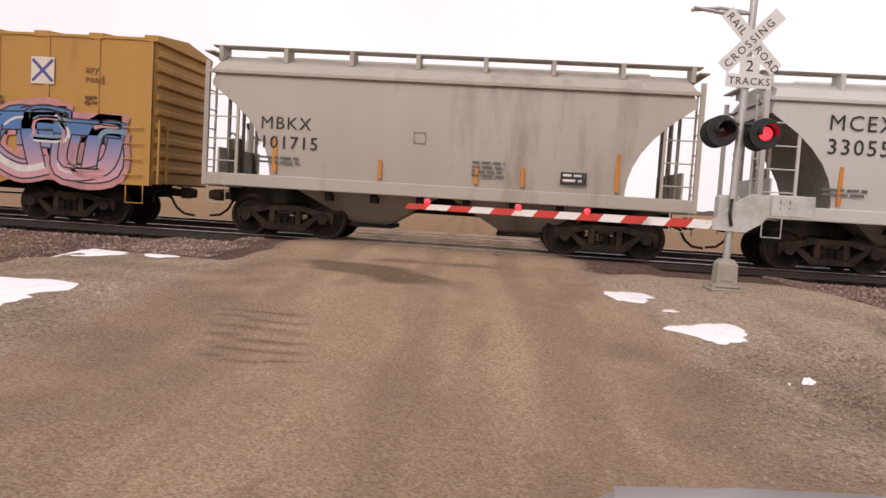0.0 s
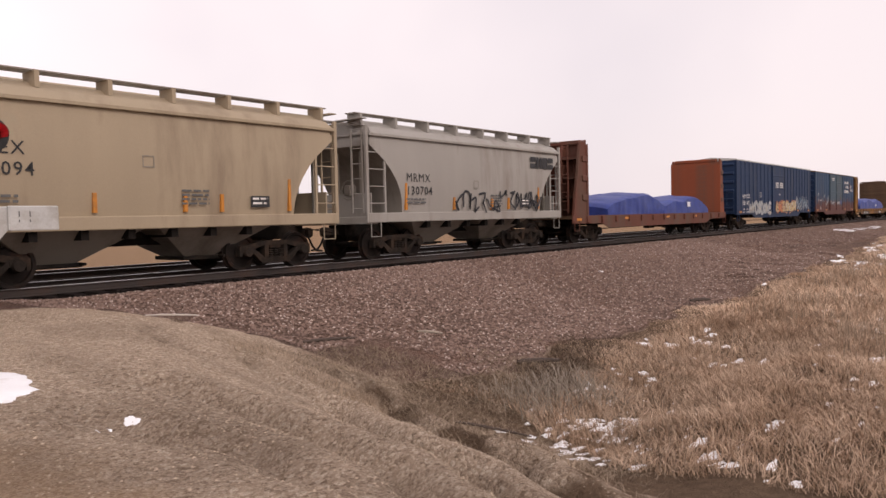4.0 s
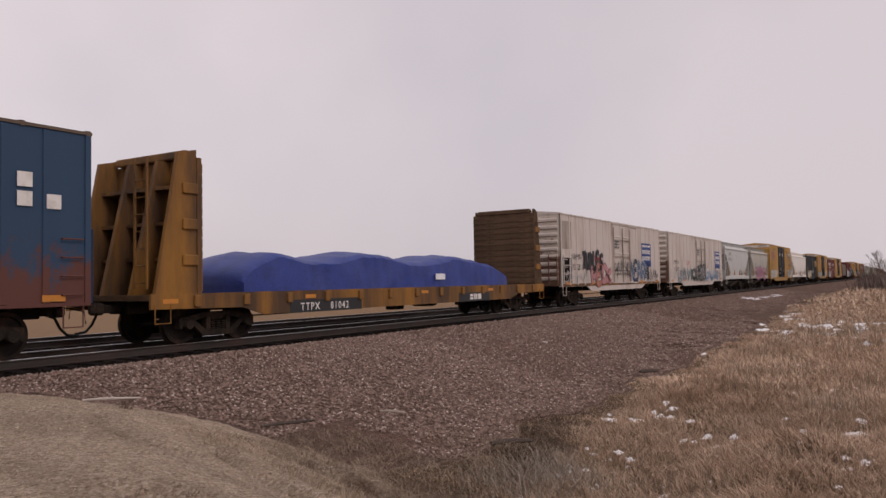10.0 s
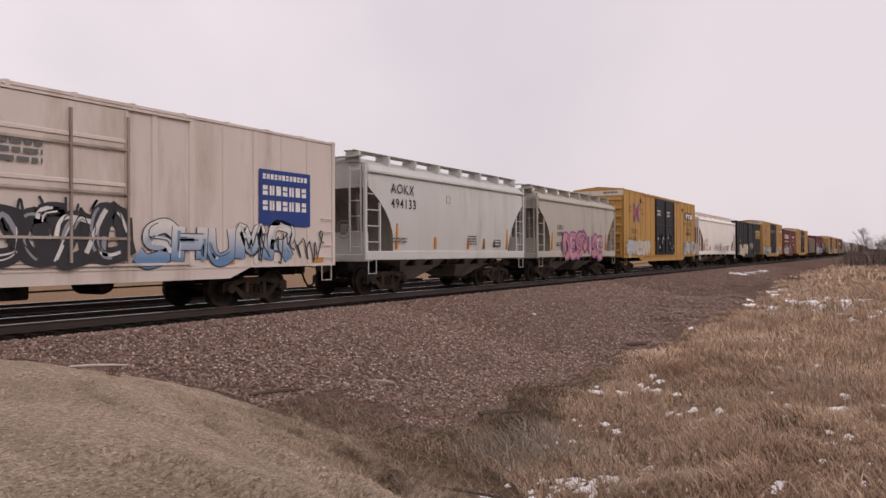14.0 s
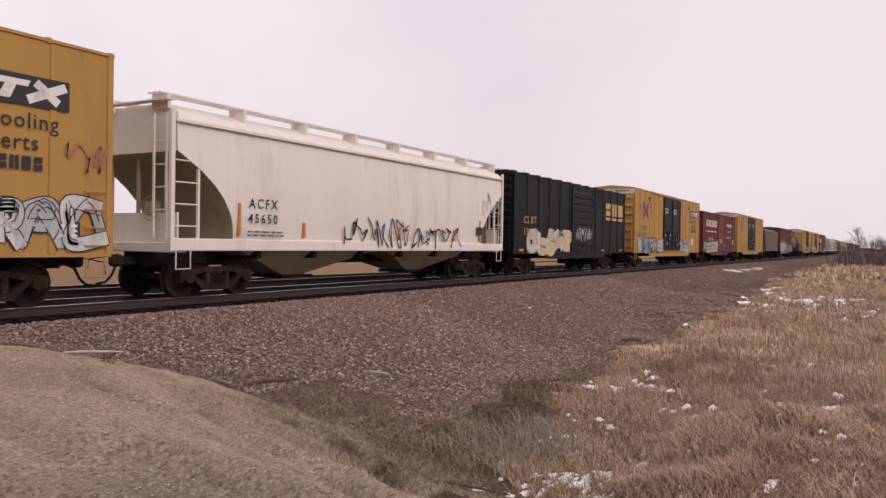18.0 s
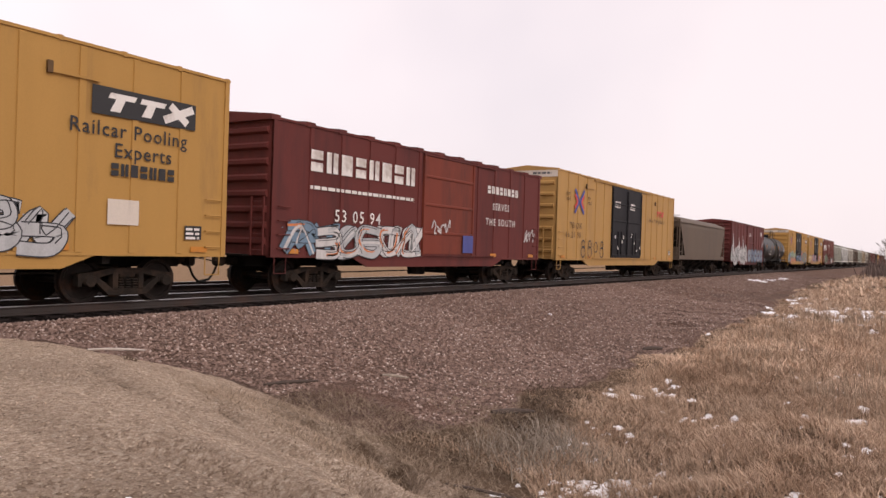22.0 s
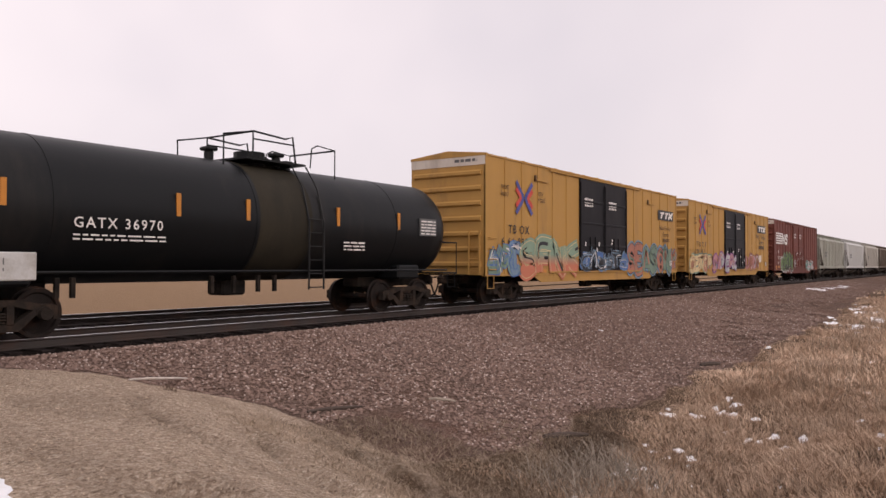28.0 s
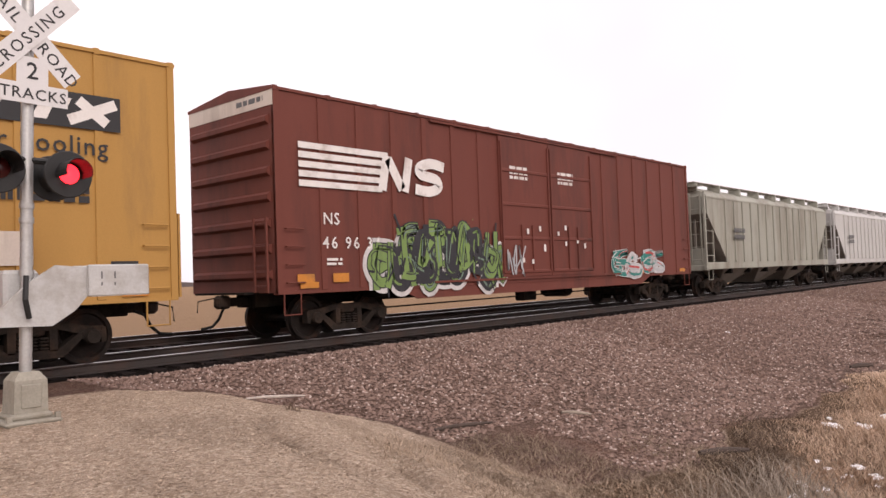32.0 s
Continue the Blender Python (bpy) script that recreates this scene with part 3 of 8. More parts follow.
def graffiti(parent, y, x0, x1, z0, z1, n, fill, line, inner=(), seed=0, wild=1.0, back=None, label="", word=""):
    """A spray-painted piece: a cloud behind, swelling interlocked letters with outlines, shaded fills, thin cut lines,
    highlights and specks of overspray, each its own thin layer of paint."""
    rnd = random.Random(seed)
    fills = {k: Shape() for k in fill}
    outl, inn, bg, cut, speck = Shape(), {k: Shape() for k in inner}, Shape(), Shape(), Shape()
    n = len(word) or n
    w, h = (x1 - x0) / n, z1 - z0
    for i in range(n):
        cx, tall = x0 + i * w, rnd.uniform(0.9, 1.08)
        strokes = form(word[i]) if word else [rnd.choice(STROKES) for _ in range(3)]
        jit = 0.45 if word else 1.0
        dz = rnd.uniform(-0.04, 0.04) * h * wild
        lean = rnd.uniform(-0.12, 0.16) * w * wild
        main = fill[i % len(fill)] if rnd.random() < 0.6 else rnd.choice(fill)
        for q, base in enumerate(strokes):
            col = main if rnd.random() < 0.75 else rnd.choice(fill)
            pts = []
            for a, b in base:
                a, b = a + rnd.uniform(-0.1, 0.1) * wild * jit, b + rnd.uniform(-0.07, 0.07) * wild * jit
                pts.append((cx + (a * (0.9 if word else 1.3) + (0.05 if word else -0.15)) * w + lean * b, z0 + dz + h * (0.1 + 0.8 * b) * tall))
            pts = smooth_line(pts, False, 6)
            m = len(pts)
            th = min(h * 0.34, w * 0.4) * rnd.uniform(0.85, 1.15) if word else min(h * 0.25, w * 0.36) * rnd.uniform(0.75, 1.15)
            lift = 0.0006 * ((3 * i + q) % 6)
            ribbon(fills[col], pts, th, y - 0.003 - lift)
            ribbon(outl, pts, th + h * 0.05, y - 0.0027 - lift)
            if back:
                ribbon(bg, pts, th + h * rnd.uniform(0.14, 0.26), y + 0.001 - 0.0001 * q)
            for _ in range(2 if inner else 0):
                k = rnd.choice(list(inner))
                c0 = rnd.randint(0, m // 2)
                o = rnd.uniform(-0.3, 0.3) * th
                ribbon(inn[k], [(a + o, b - o * 0.6) for a, b in pts[c0:c0 + rnd.randint(3, m // 2 + 2)]], th * rnd.uniform(0.12, 0.38), y - 0.0072 - lift)
            c0 = rnd.randint(0, m // 2)
            ribbon(cut, [(a + rnd.uniform(-0.02, 0.02), b + 0.3 * th) for a, b in pts[c0:c0 + m // 2]], h * 0.022, y - 0.011)
            if wild > 1.2 and rnd.random() < 0.7:
                ex, ez = rnd.choice((pts[0], pts[-1]))
                ribbon(outl, [(ex, ez), (ex + rnd.uniform(-0.4, 0.4) * w, ez + rnd.uniform(-0.25, 0.3) * h)], h * 0.045, y - 0.0112)
        for _ in range(16):
            sx, sz, d = cx + rnd.uniform(-0.1, 1.1) * w, z0 + h * rnd.triangular(-0.06, 1.12, 0.5), rnd.uniform(0.006, 0.022)
            speck.add([(sx - d, y - 0.0005, sz - d * 0.4), (sx, y - 0.0005, sz - d), (sx + d, y - 0.0005, sz + d * 0.3), (sx + d * 0.2, y - 0.0005, sz + d)], [(0, 1, 2, 3)])
    if back:
        tagged(part("graffiti_shadow", bg, SPRAY[back], parent), kind="stuff")
    tagged(part("graffiti_outline", outl, SPRAY[line], parent), kind="stuff")
    tagged(part("graffiti_cut_line", cut, SPRAY[line], parent), kind="stuff")
    tagged(part("graffiti_overspray", speck, SPRAY[back or fill[0]], parent), kind="stuff")
    for k, s in (*fills.items(), *inn.items()):
        if s.f:
            tagged(part("graffiti_fill" if k in fill and s is fills.get(k) else "graffiti_shade", s, SPRAY[k], parent), label, kind="stuff")


def scrawl(parent, y, x0, x1, z0, z1, mat, w=0.05, n=5, seed=0):
    """A one-line tag in loops."""
    rnd = random.Random(seed)
    s = Shape()
    step = (x1 - x0) / n
    for i in range(n):
        cx = x0 + (i + 0.5) * step
        pts = [(cx + rnd.uniform(-0.5, 0.5) * step, rnd.uniform(z0, z1)) for _ in range(5)]
        pts[0], pts[-1] = (cx - 0.5 * step, rnd.uniform(z0, z1)), (cx + 0.5 * step, rnd.uniform(z0, z1))
        ribbon(s, smooth_line(pts, False, 6), w, y - 0.0003 * (i % 3))
    tagged(part("graffiti_tag", s, mat, parent), kind="stuff")


# ---- railway vehicles ----
RAIL_Y = 0.7525            # track centre; the near rail is at y = 0
WHEEL_R = 0.457


def bogie_meshes():
    w = Shape()
    for side in (-1, 1):
        y = side * 0.7525
        a, b = (-0.07, 0.07) if side > 0 else (0.07, -0.07)
        w.lathe_y([(0.09, y + a * 0.9), (0.13, y + a), (0.2, y + a * 0.7), (0.36, y + a * 0.35), (0.39, y + a), (WHEEL_R + 0.028, y + a),
                   (WHEEL_R + 0.025, y + a * 0.6), (WHEEL_R, y + a * 0.4), (WHEEL_R - 0.006, y + b), (0.38, y + b), (0.355, y + b * 0.5),
                   (0.2, y + b * 0.75), (0.13, y + b), (0.09, y + b * 1.6)], 0, 0, 28)
    w.lathe_y([(0.08, -0.95), (0.08, 0.95)], 0, 0, 10)
    wheelset = w.mesh("wheelset", MAT["wheel"], True)
    # cast side frame: top chord, sloping bottom chord, columns, jaws
    f = Shape()
    f.prism_y([(-1.08, 0.62), (-0.8, 0.64), (-0.42, 0.72), (0.42, 0.72), (0.8, 0.64), (1.08, 0.62), (1.1, 0.5), (0.78, 0.5), (0.4, 0.6),
               (-0.4, 0.6), (-0.78, 0.5), (-1.1, 0.5)], -0.08, 0.08)
    f.prism_y([(-0.82, 0.52), (-0.7, 0.54), (-0.36, 0.3), (0.36, 0.3), (0.7, 0.54), (0.82, 0.52), (0.45, 0.17), (-0.45, 0.17)], -0.09, 0.09)
    for s in (-1, 1):
        f.box(s * 0.3 - 0.06, s * 0.3 + 0.06, -0.09, 0.09, 0.28, 0.64)
        f.box(s * 0.889 - 0.17, s * 0.889 + 0.17, -0.1, 0.1, 0.42, 0.56, 0.02)
        f.box(s * 1.08 - 0.04, s * 1.08 + 0.04, -0.09, 0.09, 0.36, 0.6)
        f.lathe_y([(0.11, -0.17), (0.13, -0.12), (0.13, 0.06)], s * 0.889, 0.457, 12)
    for x in (-0.16, 0.0, 0.16):
        for k in range(4):
            f.box(x - 0.065, x + 0.065, -0.1, 0.06, 0.31 + k * 0.052, 0.342 + k * 0.052, 0.012)
    frame_me = f.mesh("side_frame", MAT["bogie"])
    b = Shape()
    b.box(-0.2, 0.2, -1.05, 1.05, 0.52, 0.7, 0.03)
    b.box(-0.3, 0.3, -0.35, 0.35, 0.68, 0.82, 0.04)
    for s in (-1, 1):
        b.box(s * 0.38 - 0.05, s * 0.38 + 0.05, -0.85, 0.85, 0.3, 0.42)
    bolster = b.mesh("bogie", MAT["bogie"])
    return wheelset, frame_me, bolster


WHEELSET, SIDE_FRAME, BOLSTER = bogie_meshes()
WHEELS = []                # (wheelset, car, offset along the car)


def bogies(car, half):
    for s in (-1, 1):
        b = part("bogie", BOLSTER, None, car, m=pose(s * half, 0, 0))
        for y in (-1, 1):
            part("side_frame", SIDE_FRAME, None, b, m=pose(0, y * 1.0, 0, 0, 0, 0 if y < 0 else 180))
        for x in (-0.889, 0.889):
            WHEELS.append((part("wheelset", WHEELSET, None, b, m=pose(x, 0, WHEEL_R)), car, s * half + x))


COUPLER = {}


def couplers(car, half, reach=0.62):
    if "c" not in COUPLER:
        s = Shape()
        s.box(-0.5, 0.12, -0.09, 0.09, 0.76, 0.94, 0.02)
        s.box(0.1, 0.36, -0.17, 0.13, 0.72, 0.99, 0.05)
        s.box(0.3, 0.44, -0.04, 0.14, 0.74, 0.97, 0.04)
        COUPLER["c"] = s.mesh("coupler", MAT["bogie"])
        h = Shape()
        h.tube([(-0.2, -0.35, 0.8), (0.0, -0.35, 0.72), (0.12, -0.34, 0.5), (0.3, -0.3, 0.36), (0.55, -0.28, 0.33)], 0.03, 7)
        COUPLER["h"] = h.mesh("air_hose", MAT["hose"], True)
        u = Shape()
        u.tube([(0.02, -1.35, 0.62), (0.02, -1.3, 0.86), (0.05, -0.4, 0.95), (0.15, -0.1, 1.0)], 0.014, 5)
        COUPLER["u"] = u.mesh("uncoupling_lever", MAT["under"])
    for s in (-1, 1):
        m = pose(s * half, 0, 0, 0, 0, 0 if s > 0 else 180)
        c = part("coupler", COUPLER["c"], None, car, m=m)
        part("air_hose", COUPLER["h"], None, c)
        part("uncoupling_lever", COUPLER["u"], None, c)


RUNGS = {}


def ladder(car, mat, x, y, z0, z1, w=0.42, axis="x", name="ladder", step=0.34, stiles=True):
    """A grab-iron ladder; axis x: rungs run along the car, axis y: across it. Without stiles the rungs are single grab irons."""
    n = max(2, int((z1 - z0) / step) + 1)
    key = (axis, w, mat.name, stiles)
    if key not in RUNGS:
        if axis == "x":
            s = Shape().tube([(-w / 2, 0.05, 0), (-w / 2, 0, 0), (w / 2, 0, 0), (w / 2, 0.05, 0)], 0.016, 5)
        else:
            s = Shape().tube([(0, -w / 2, 0), (0, w / 2, 0)], 0.016, 5)
        RUNGS[key] = s.mesh("rung" if stiles else "grab_iron", mat)
    if stiles:
        for k in (-1, 1):
            s = Shape()
            if axis == "x":
                s.box(x + k * w / 2 - 0.025, x + k * w / 2 + 0.025, y - 0.01, y + 0.03, z0 - 0.12, z1 + 0.12)
            else:
                s.box(x - 0.02, x + 0.02, y + k * w / 2 - 0.025, y + k * w / 2 + 0.025, z0 - 0.12, z1 + 0.12)
            part("ladder_stile", s, mat, car)
    for i in range(n):
        part("rung" if stiles else "grab_iron", RUNGS[key], None, car, m=pose(x, y, z0 + (z1 - z0) * i / (n - 1)))


def stirrup(car, mat, x, y, z):
    s = Shape()
    s.tube([(x - 0.2, y, z), (x - 0.2, y, z - 0.42), (x + 0.2, y, z - 0.42), (x + 0.2, y, z)], 0.018, 5)
    return part("sill_step", s, mat, car)


def underframe(car, half, z=1.0, deep=True):
    s = Shape()
    s.box(-half, half, -0.35, 0.35, 0.72, z, 0.02)
    sill = part("centre_sill", s, MAT["under"], car)
    if "x" not in COUPLER:
        COUPLER["x"] = Shape().box(-0.08, 0.08, -1.4, 1.4, -0.2, 0.0).mesh("cross_bearer", MAT["under"])
    for x in np.linspace(-half + 2.6, half - 2.6, 6):
        part("cross_bearer", COUPLER["x"], None, sill, m=pose(x, 0, z))
    if deep:
        b = Shape()
        b.lathe_y([(0.0, -0.9), (0.18, -0.85), (0.22, -0.7), (0.22, 0.0), (0.18, 0.1)], half * 0.22, 0.68, 14)
        part("brake_reservoir", b, MAT["under"], car)
        r = Shape()
        r.tube([(-half + 3, -0.75, 0.55), (half - 3, -0.75, 0.62)], 0.02, 5)
        r.box(-0.5, 0.1, -0.95, -0.6, 0.45, 0.75, 0.03)
        part("brake_rigging", r, MAT["under"], car)


def reflectors(car, y, xs, z, w=0.55, h=0.14):
    s = Shape().box(-w / 2, w / 2, -0.004, 0.004, -h / 2, h / 2).mesh("reflector", MAT["orange"])
    for x in xs:
        part("reflector", s, None, car, m=pose(x, y, z))


def boxcar(name, label, L, H, mat, mat_end=None, mat_roof=None, ribs=14, door=None, band=False, lower=None, bumps=False, W=3.04,
           bogie_at=None, end_ribs=7, sill=0.98, refl=True, peak=0.16, end_rib_mat=None):
    """door: (x0, x1, leaves, material, kind)."""
    car = thing(name, pose(0, RAIL_Y, 0), label, "boxcar", "freight train")
    mat_end, mat_roof = mat_end or mat, mat_roof or mat
    h, w = L / 2, W / 2
    f0 = 1.02
    side = Shape()
    side.box(-h, h, -w, -w + 0.05, f0, H - 0.04)
    part("side_wall", side, mat, car)
    part("side_wall", Shape().box(-h, h, w - 0.05, w, f0, H - 0.04), mat, car)
    part("floor", Shape().box(-h + 0.01, h - 0.01, -w + 0.05, w - 0.05, f0, f0 + 0.1), MAT["under"], car)
    rf = Shape()
    rf.prism_x([(-w - 0.03, H - 0.06), (-w - 0.03, H), (0, H + peak), (w + 0.03, H), (w + 0.03, H - 0.06)], -h - 0.02, h + 0.02)
    n = int(L / 1.25)
    for i in range(n + 1):
        x = -h + 0.05 + (L - 0.1) * i / n
        k = 0.05 if bumps else 0.02
        rf.prism_x([(-w - 0.035, H - 0.08), (-w - 0.035, H + k), (0, H + peak + k), (w + 0.035, H + k), (w + 0.035, H - 0.08)], x - (0.16 if bumps else 0.04), x + (0.16 if bumps else 0.04))
    part("roof", rf, mat_roof, car)
    # ends with pressed corrugations
    for s in (-1, 1):
        e = part("end_wall", Shape().box(min(s * h, s * (h - 0.06)) , max(s * h, s * (h - 0.06)), -w + 0.05, w - 0.05, f0, H - 0.05), mat_end, car)
        c = Shape()
        top = H - (0.42 if band else 0.12)
        c.prism_y([(0, -0.1), (0.075, -0.045), (0.075, 0.045), (0, 0.1)], -w + 0.14, w - 0.14)
        me = c.mesh("corrugation", end_rib_mat or mat_end)
        for i in range(end_ribs):
            z = f0 + 0.35 + (top - f0 - 0.55) * i / (end_ribs - 1)
            part("corrugation", me, None, e, m=pose(s * h, 0, z, 0, 0, 0 if s > 0 else 180))
        if band:
            part("end_band", Shape().box(min(s * h, s * (h + 0.012)), max(s * h, s * (h + 0.012)), -w, w, H - 0.36, H - 0.03), MAT["endband"], e)
            bars(e, MAT["ink_grey"], 0, 0, 0, 0.9, 1, 0.1, 0.05, seed=int(H * 10)).matrix_basis = pose(s * (h + 0.014), -w + 1.2, H - 0.24, 0, 0, -90 if s < 0 else 90)
        ladder(e, mat_end, s * (h + 0.12), -w + 0.35, 1.15, 2.35, 0.42, "y")
        pl = Shape()
        pl.box(min(s * h, s * (h + 0.32)), max(s * h, s * (h + 0.32)), -0.9, 0.9, 1.0, 1.04)
        part("end_platform", pl, MAT["under"], car)
        stirrup(car, mat, s * (h - 0.35), -w - 0.01, 1.0)
        post = Shape().box(min(s * h, s * (h - 0.12)), max(s * h, s * (h - 0.12)), -w - 0.03, -w + 0.04, f0 - 0.03, H - 0.05)
        part("corner_post", post, mat, car)
        ladder(car, mat, s * (h - 0.4), -w - 0.08, 1.2, 2.25, 0.42, "x", stiles=False)
    # ribs
    x_d0, x_d1 = (door[0], door[1]) if door else (9e9, 9e9)
    rib = Shape().loft([[(-0.075, 0, f0), (-0.064, -0.033, f0 + 0.03), (0.064, -0.033, f0 + 0.03), (0.075, 0, f0)],
                        [(-0.075, 0, H - 0.07), (-0.064, -0.033, H - 0.1), (0.064, -0.033, H - 0.1), (0.075, 0, H - 0.07)]]).mesh("side_rib", mat)
    for i in range(ribs + 1):
        x = -h + 0.12 + (L - 0.24) * i / ribs
        if x_d0 - 0.12 < x < x_d1 + 0.12 or i in (0, ribs):
            continue
        part("side_rib", rib, None, car, m=pose(x, -w, 0))
        part("side_rib", rib, None, car, m=pose(x, w, 0, 0, 0, 180))
    # sill
    sl = Shape()
    sl.box(-h, h, -w - 0.02, -w + 0.12, sill, f0 + 0.03)
    sl.prism_y([(-h + 3.2, sill + 0.01), (-h + 3.9, sill - 0.25), (h - 3.9, sill - 0.25), (h - 3.2, sill + 0.01)], -w + 0.0, -w + 0.06)
    part("side_sill", sl, lower or mat, car)
    underframe(car, h - 0.3, f0)
    couplers(car, h)
    bogies(car, bogie_at or (h - 2.15))
    if refl:
        reflectors(car, -w - 0.035, [-h + 0.75, -h + 4.0, h - 4.0, h - 0.75], f0 + 0.12, 0.45, 0.12)
    if lower:
        part("rusted_lower_side", Shape().box(-h + 0.13, h - 0.13, -w - 0.006, -w, f0, f0 + 1.35), lower, car, "bare rust below worn paint")
    if door:
        leaves, dmat, kind = door[2], door[3], door[4]
        dw = (x_d1 - x_d0) / leaves
        for i in range(leaves):
            a, b = x_d0 + i * dw + 0.015, x_d0 + (i + 1) * dw - 0.015
            d = part("door", Shape().box(a, b, -w - 0.05, -w - 0.001, f0 + 0.12, H - 0.16), dmat, car)
            if kind == "plug":
                panels = 4
                for p in range(panels):
                    z0 = f0 + 0.2 + (H - f0 - 0.4) * p / panels
                    z1 = f0 + 0.2 + (H - f0 - 0.4) * (p + 1) / panels - 0.05
                    s = Shape()
                    s.prism_x([(0, z0), (-0.025, z0 + 0.02), (-0.025, z0 + 0.08), (0, z0 + 0.1)], a + 0.06, b - 0.06)
                    part("door_beam", s, dmat, d, m=pose(0, -w - 0.05, 0))
                for x in (a + 0.05, b - 0.05, (a + b) / 2 - 0.25, (a + b) / 2 + 0.25):
                    z1 = H - 0.3 if abs(x - (a + b) / 2) > 0.4 else f0 + 1.5
                    part("lock_rod", Shape().box(x - 0.022, x + 0.022, -w - 0.095, -w - 0.05, f0 + 0.25, z1), dmat, d)
                hw = Shape()
                rnd = random.Random(int(a * 100) + leaves)
                for _ in range(5):
                    x, z = rnd.uniform(a + 0.25, b - 0.3), rnd.uniform(f0 + 0.4, f0 + 1.4)
                    hw.box(x, x + 0.09, -w - 0.1, -w - 0.09, z, z + rnd.uniform(0.08, 0.2))
                part("placard", hw, MAT["ink_white"], d)
                bars(d, MAT["ink_white"], a + 0.45, -w - 0.053, H - 1.0, 0.8, 3, 0.08, 0.05, seed=i)
            else:
                for p in range(8 if kind == "louvre" else 3):
                    k = 8 if kind == "louvre" else 3
                    z = f0 + 0.35 + (H - f0 - 0.7) * (p + 0.5) / k + (0.0)
                    q = 0.17 if kind == "louvre" else 0.05
                    s = Shape().prism_x([(0, z - q), (-0.03, z - q * 0.6), (-0.03, z + q * 0.6), (0, z + q)], a + 0.05, b - 0.05)
                    part("door_panel", s, dmat, d, m=pose(0, -w - 0.05, 0))
                part("door_post", Shape().box(a, a + 0.08, -w - 0.085, -w - 0.05, f0 + 0.1, H - 0.16), dmat, d)
                part("door_post", Shape().box(b - 0.08, b, -w - 0.085, -w - 0.05, f0 + 0.1, H - 0.16), dmat, d)
        for z in (f0 + 0.05, H - 0.14):
            part("door_rail", Shape().box(x_d0 - (0 if kind != "plug" else 2.6), x_d1 + 1.6, -w - 0.075, -w - 0.02, z, z + 0.05), mat, car)
    return car


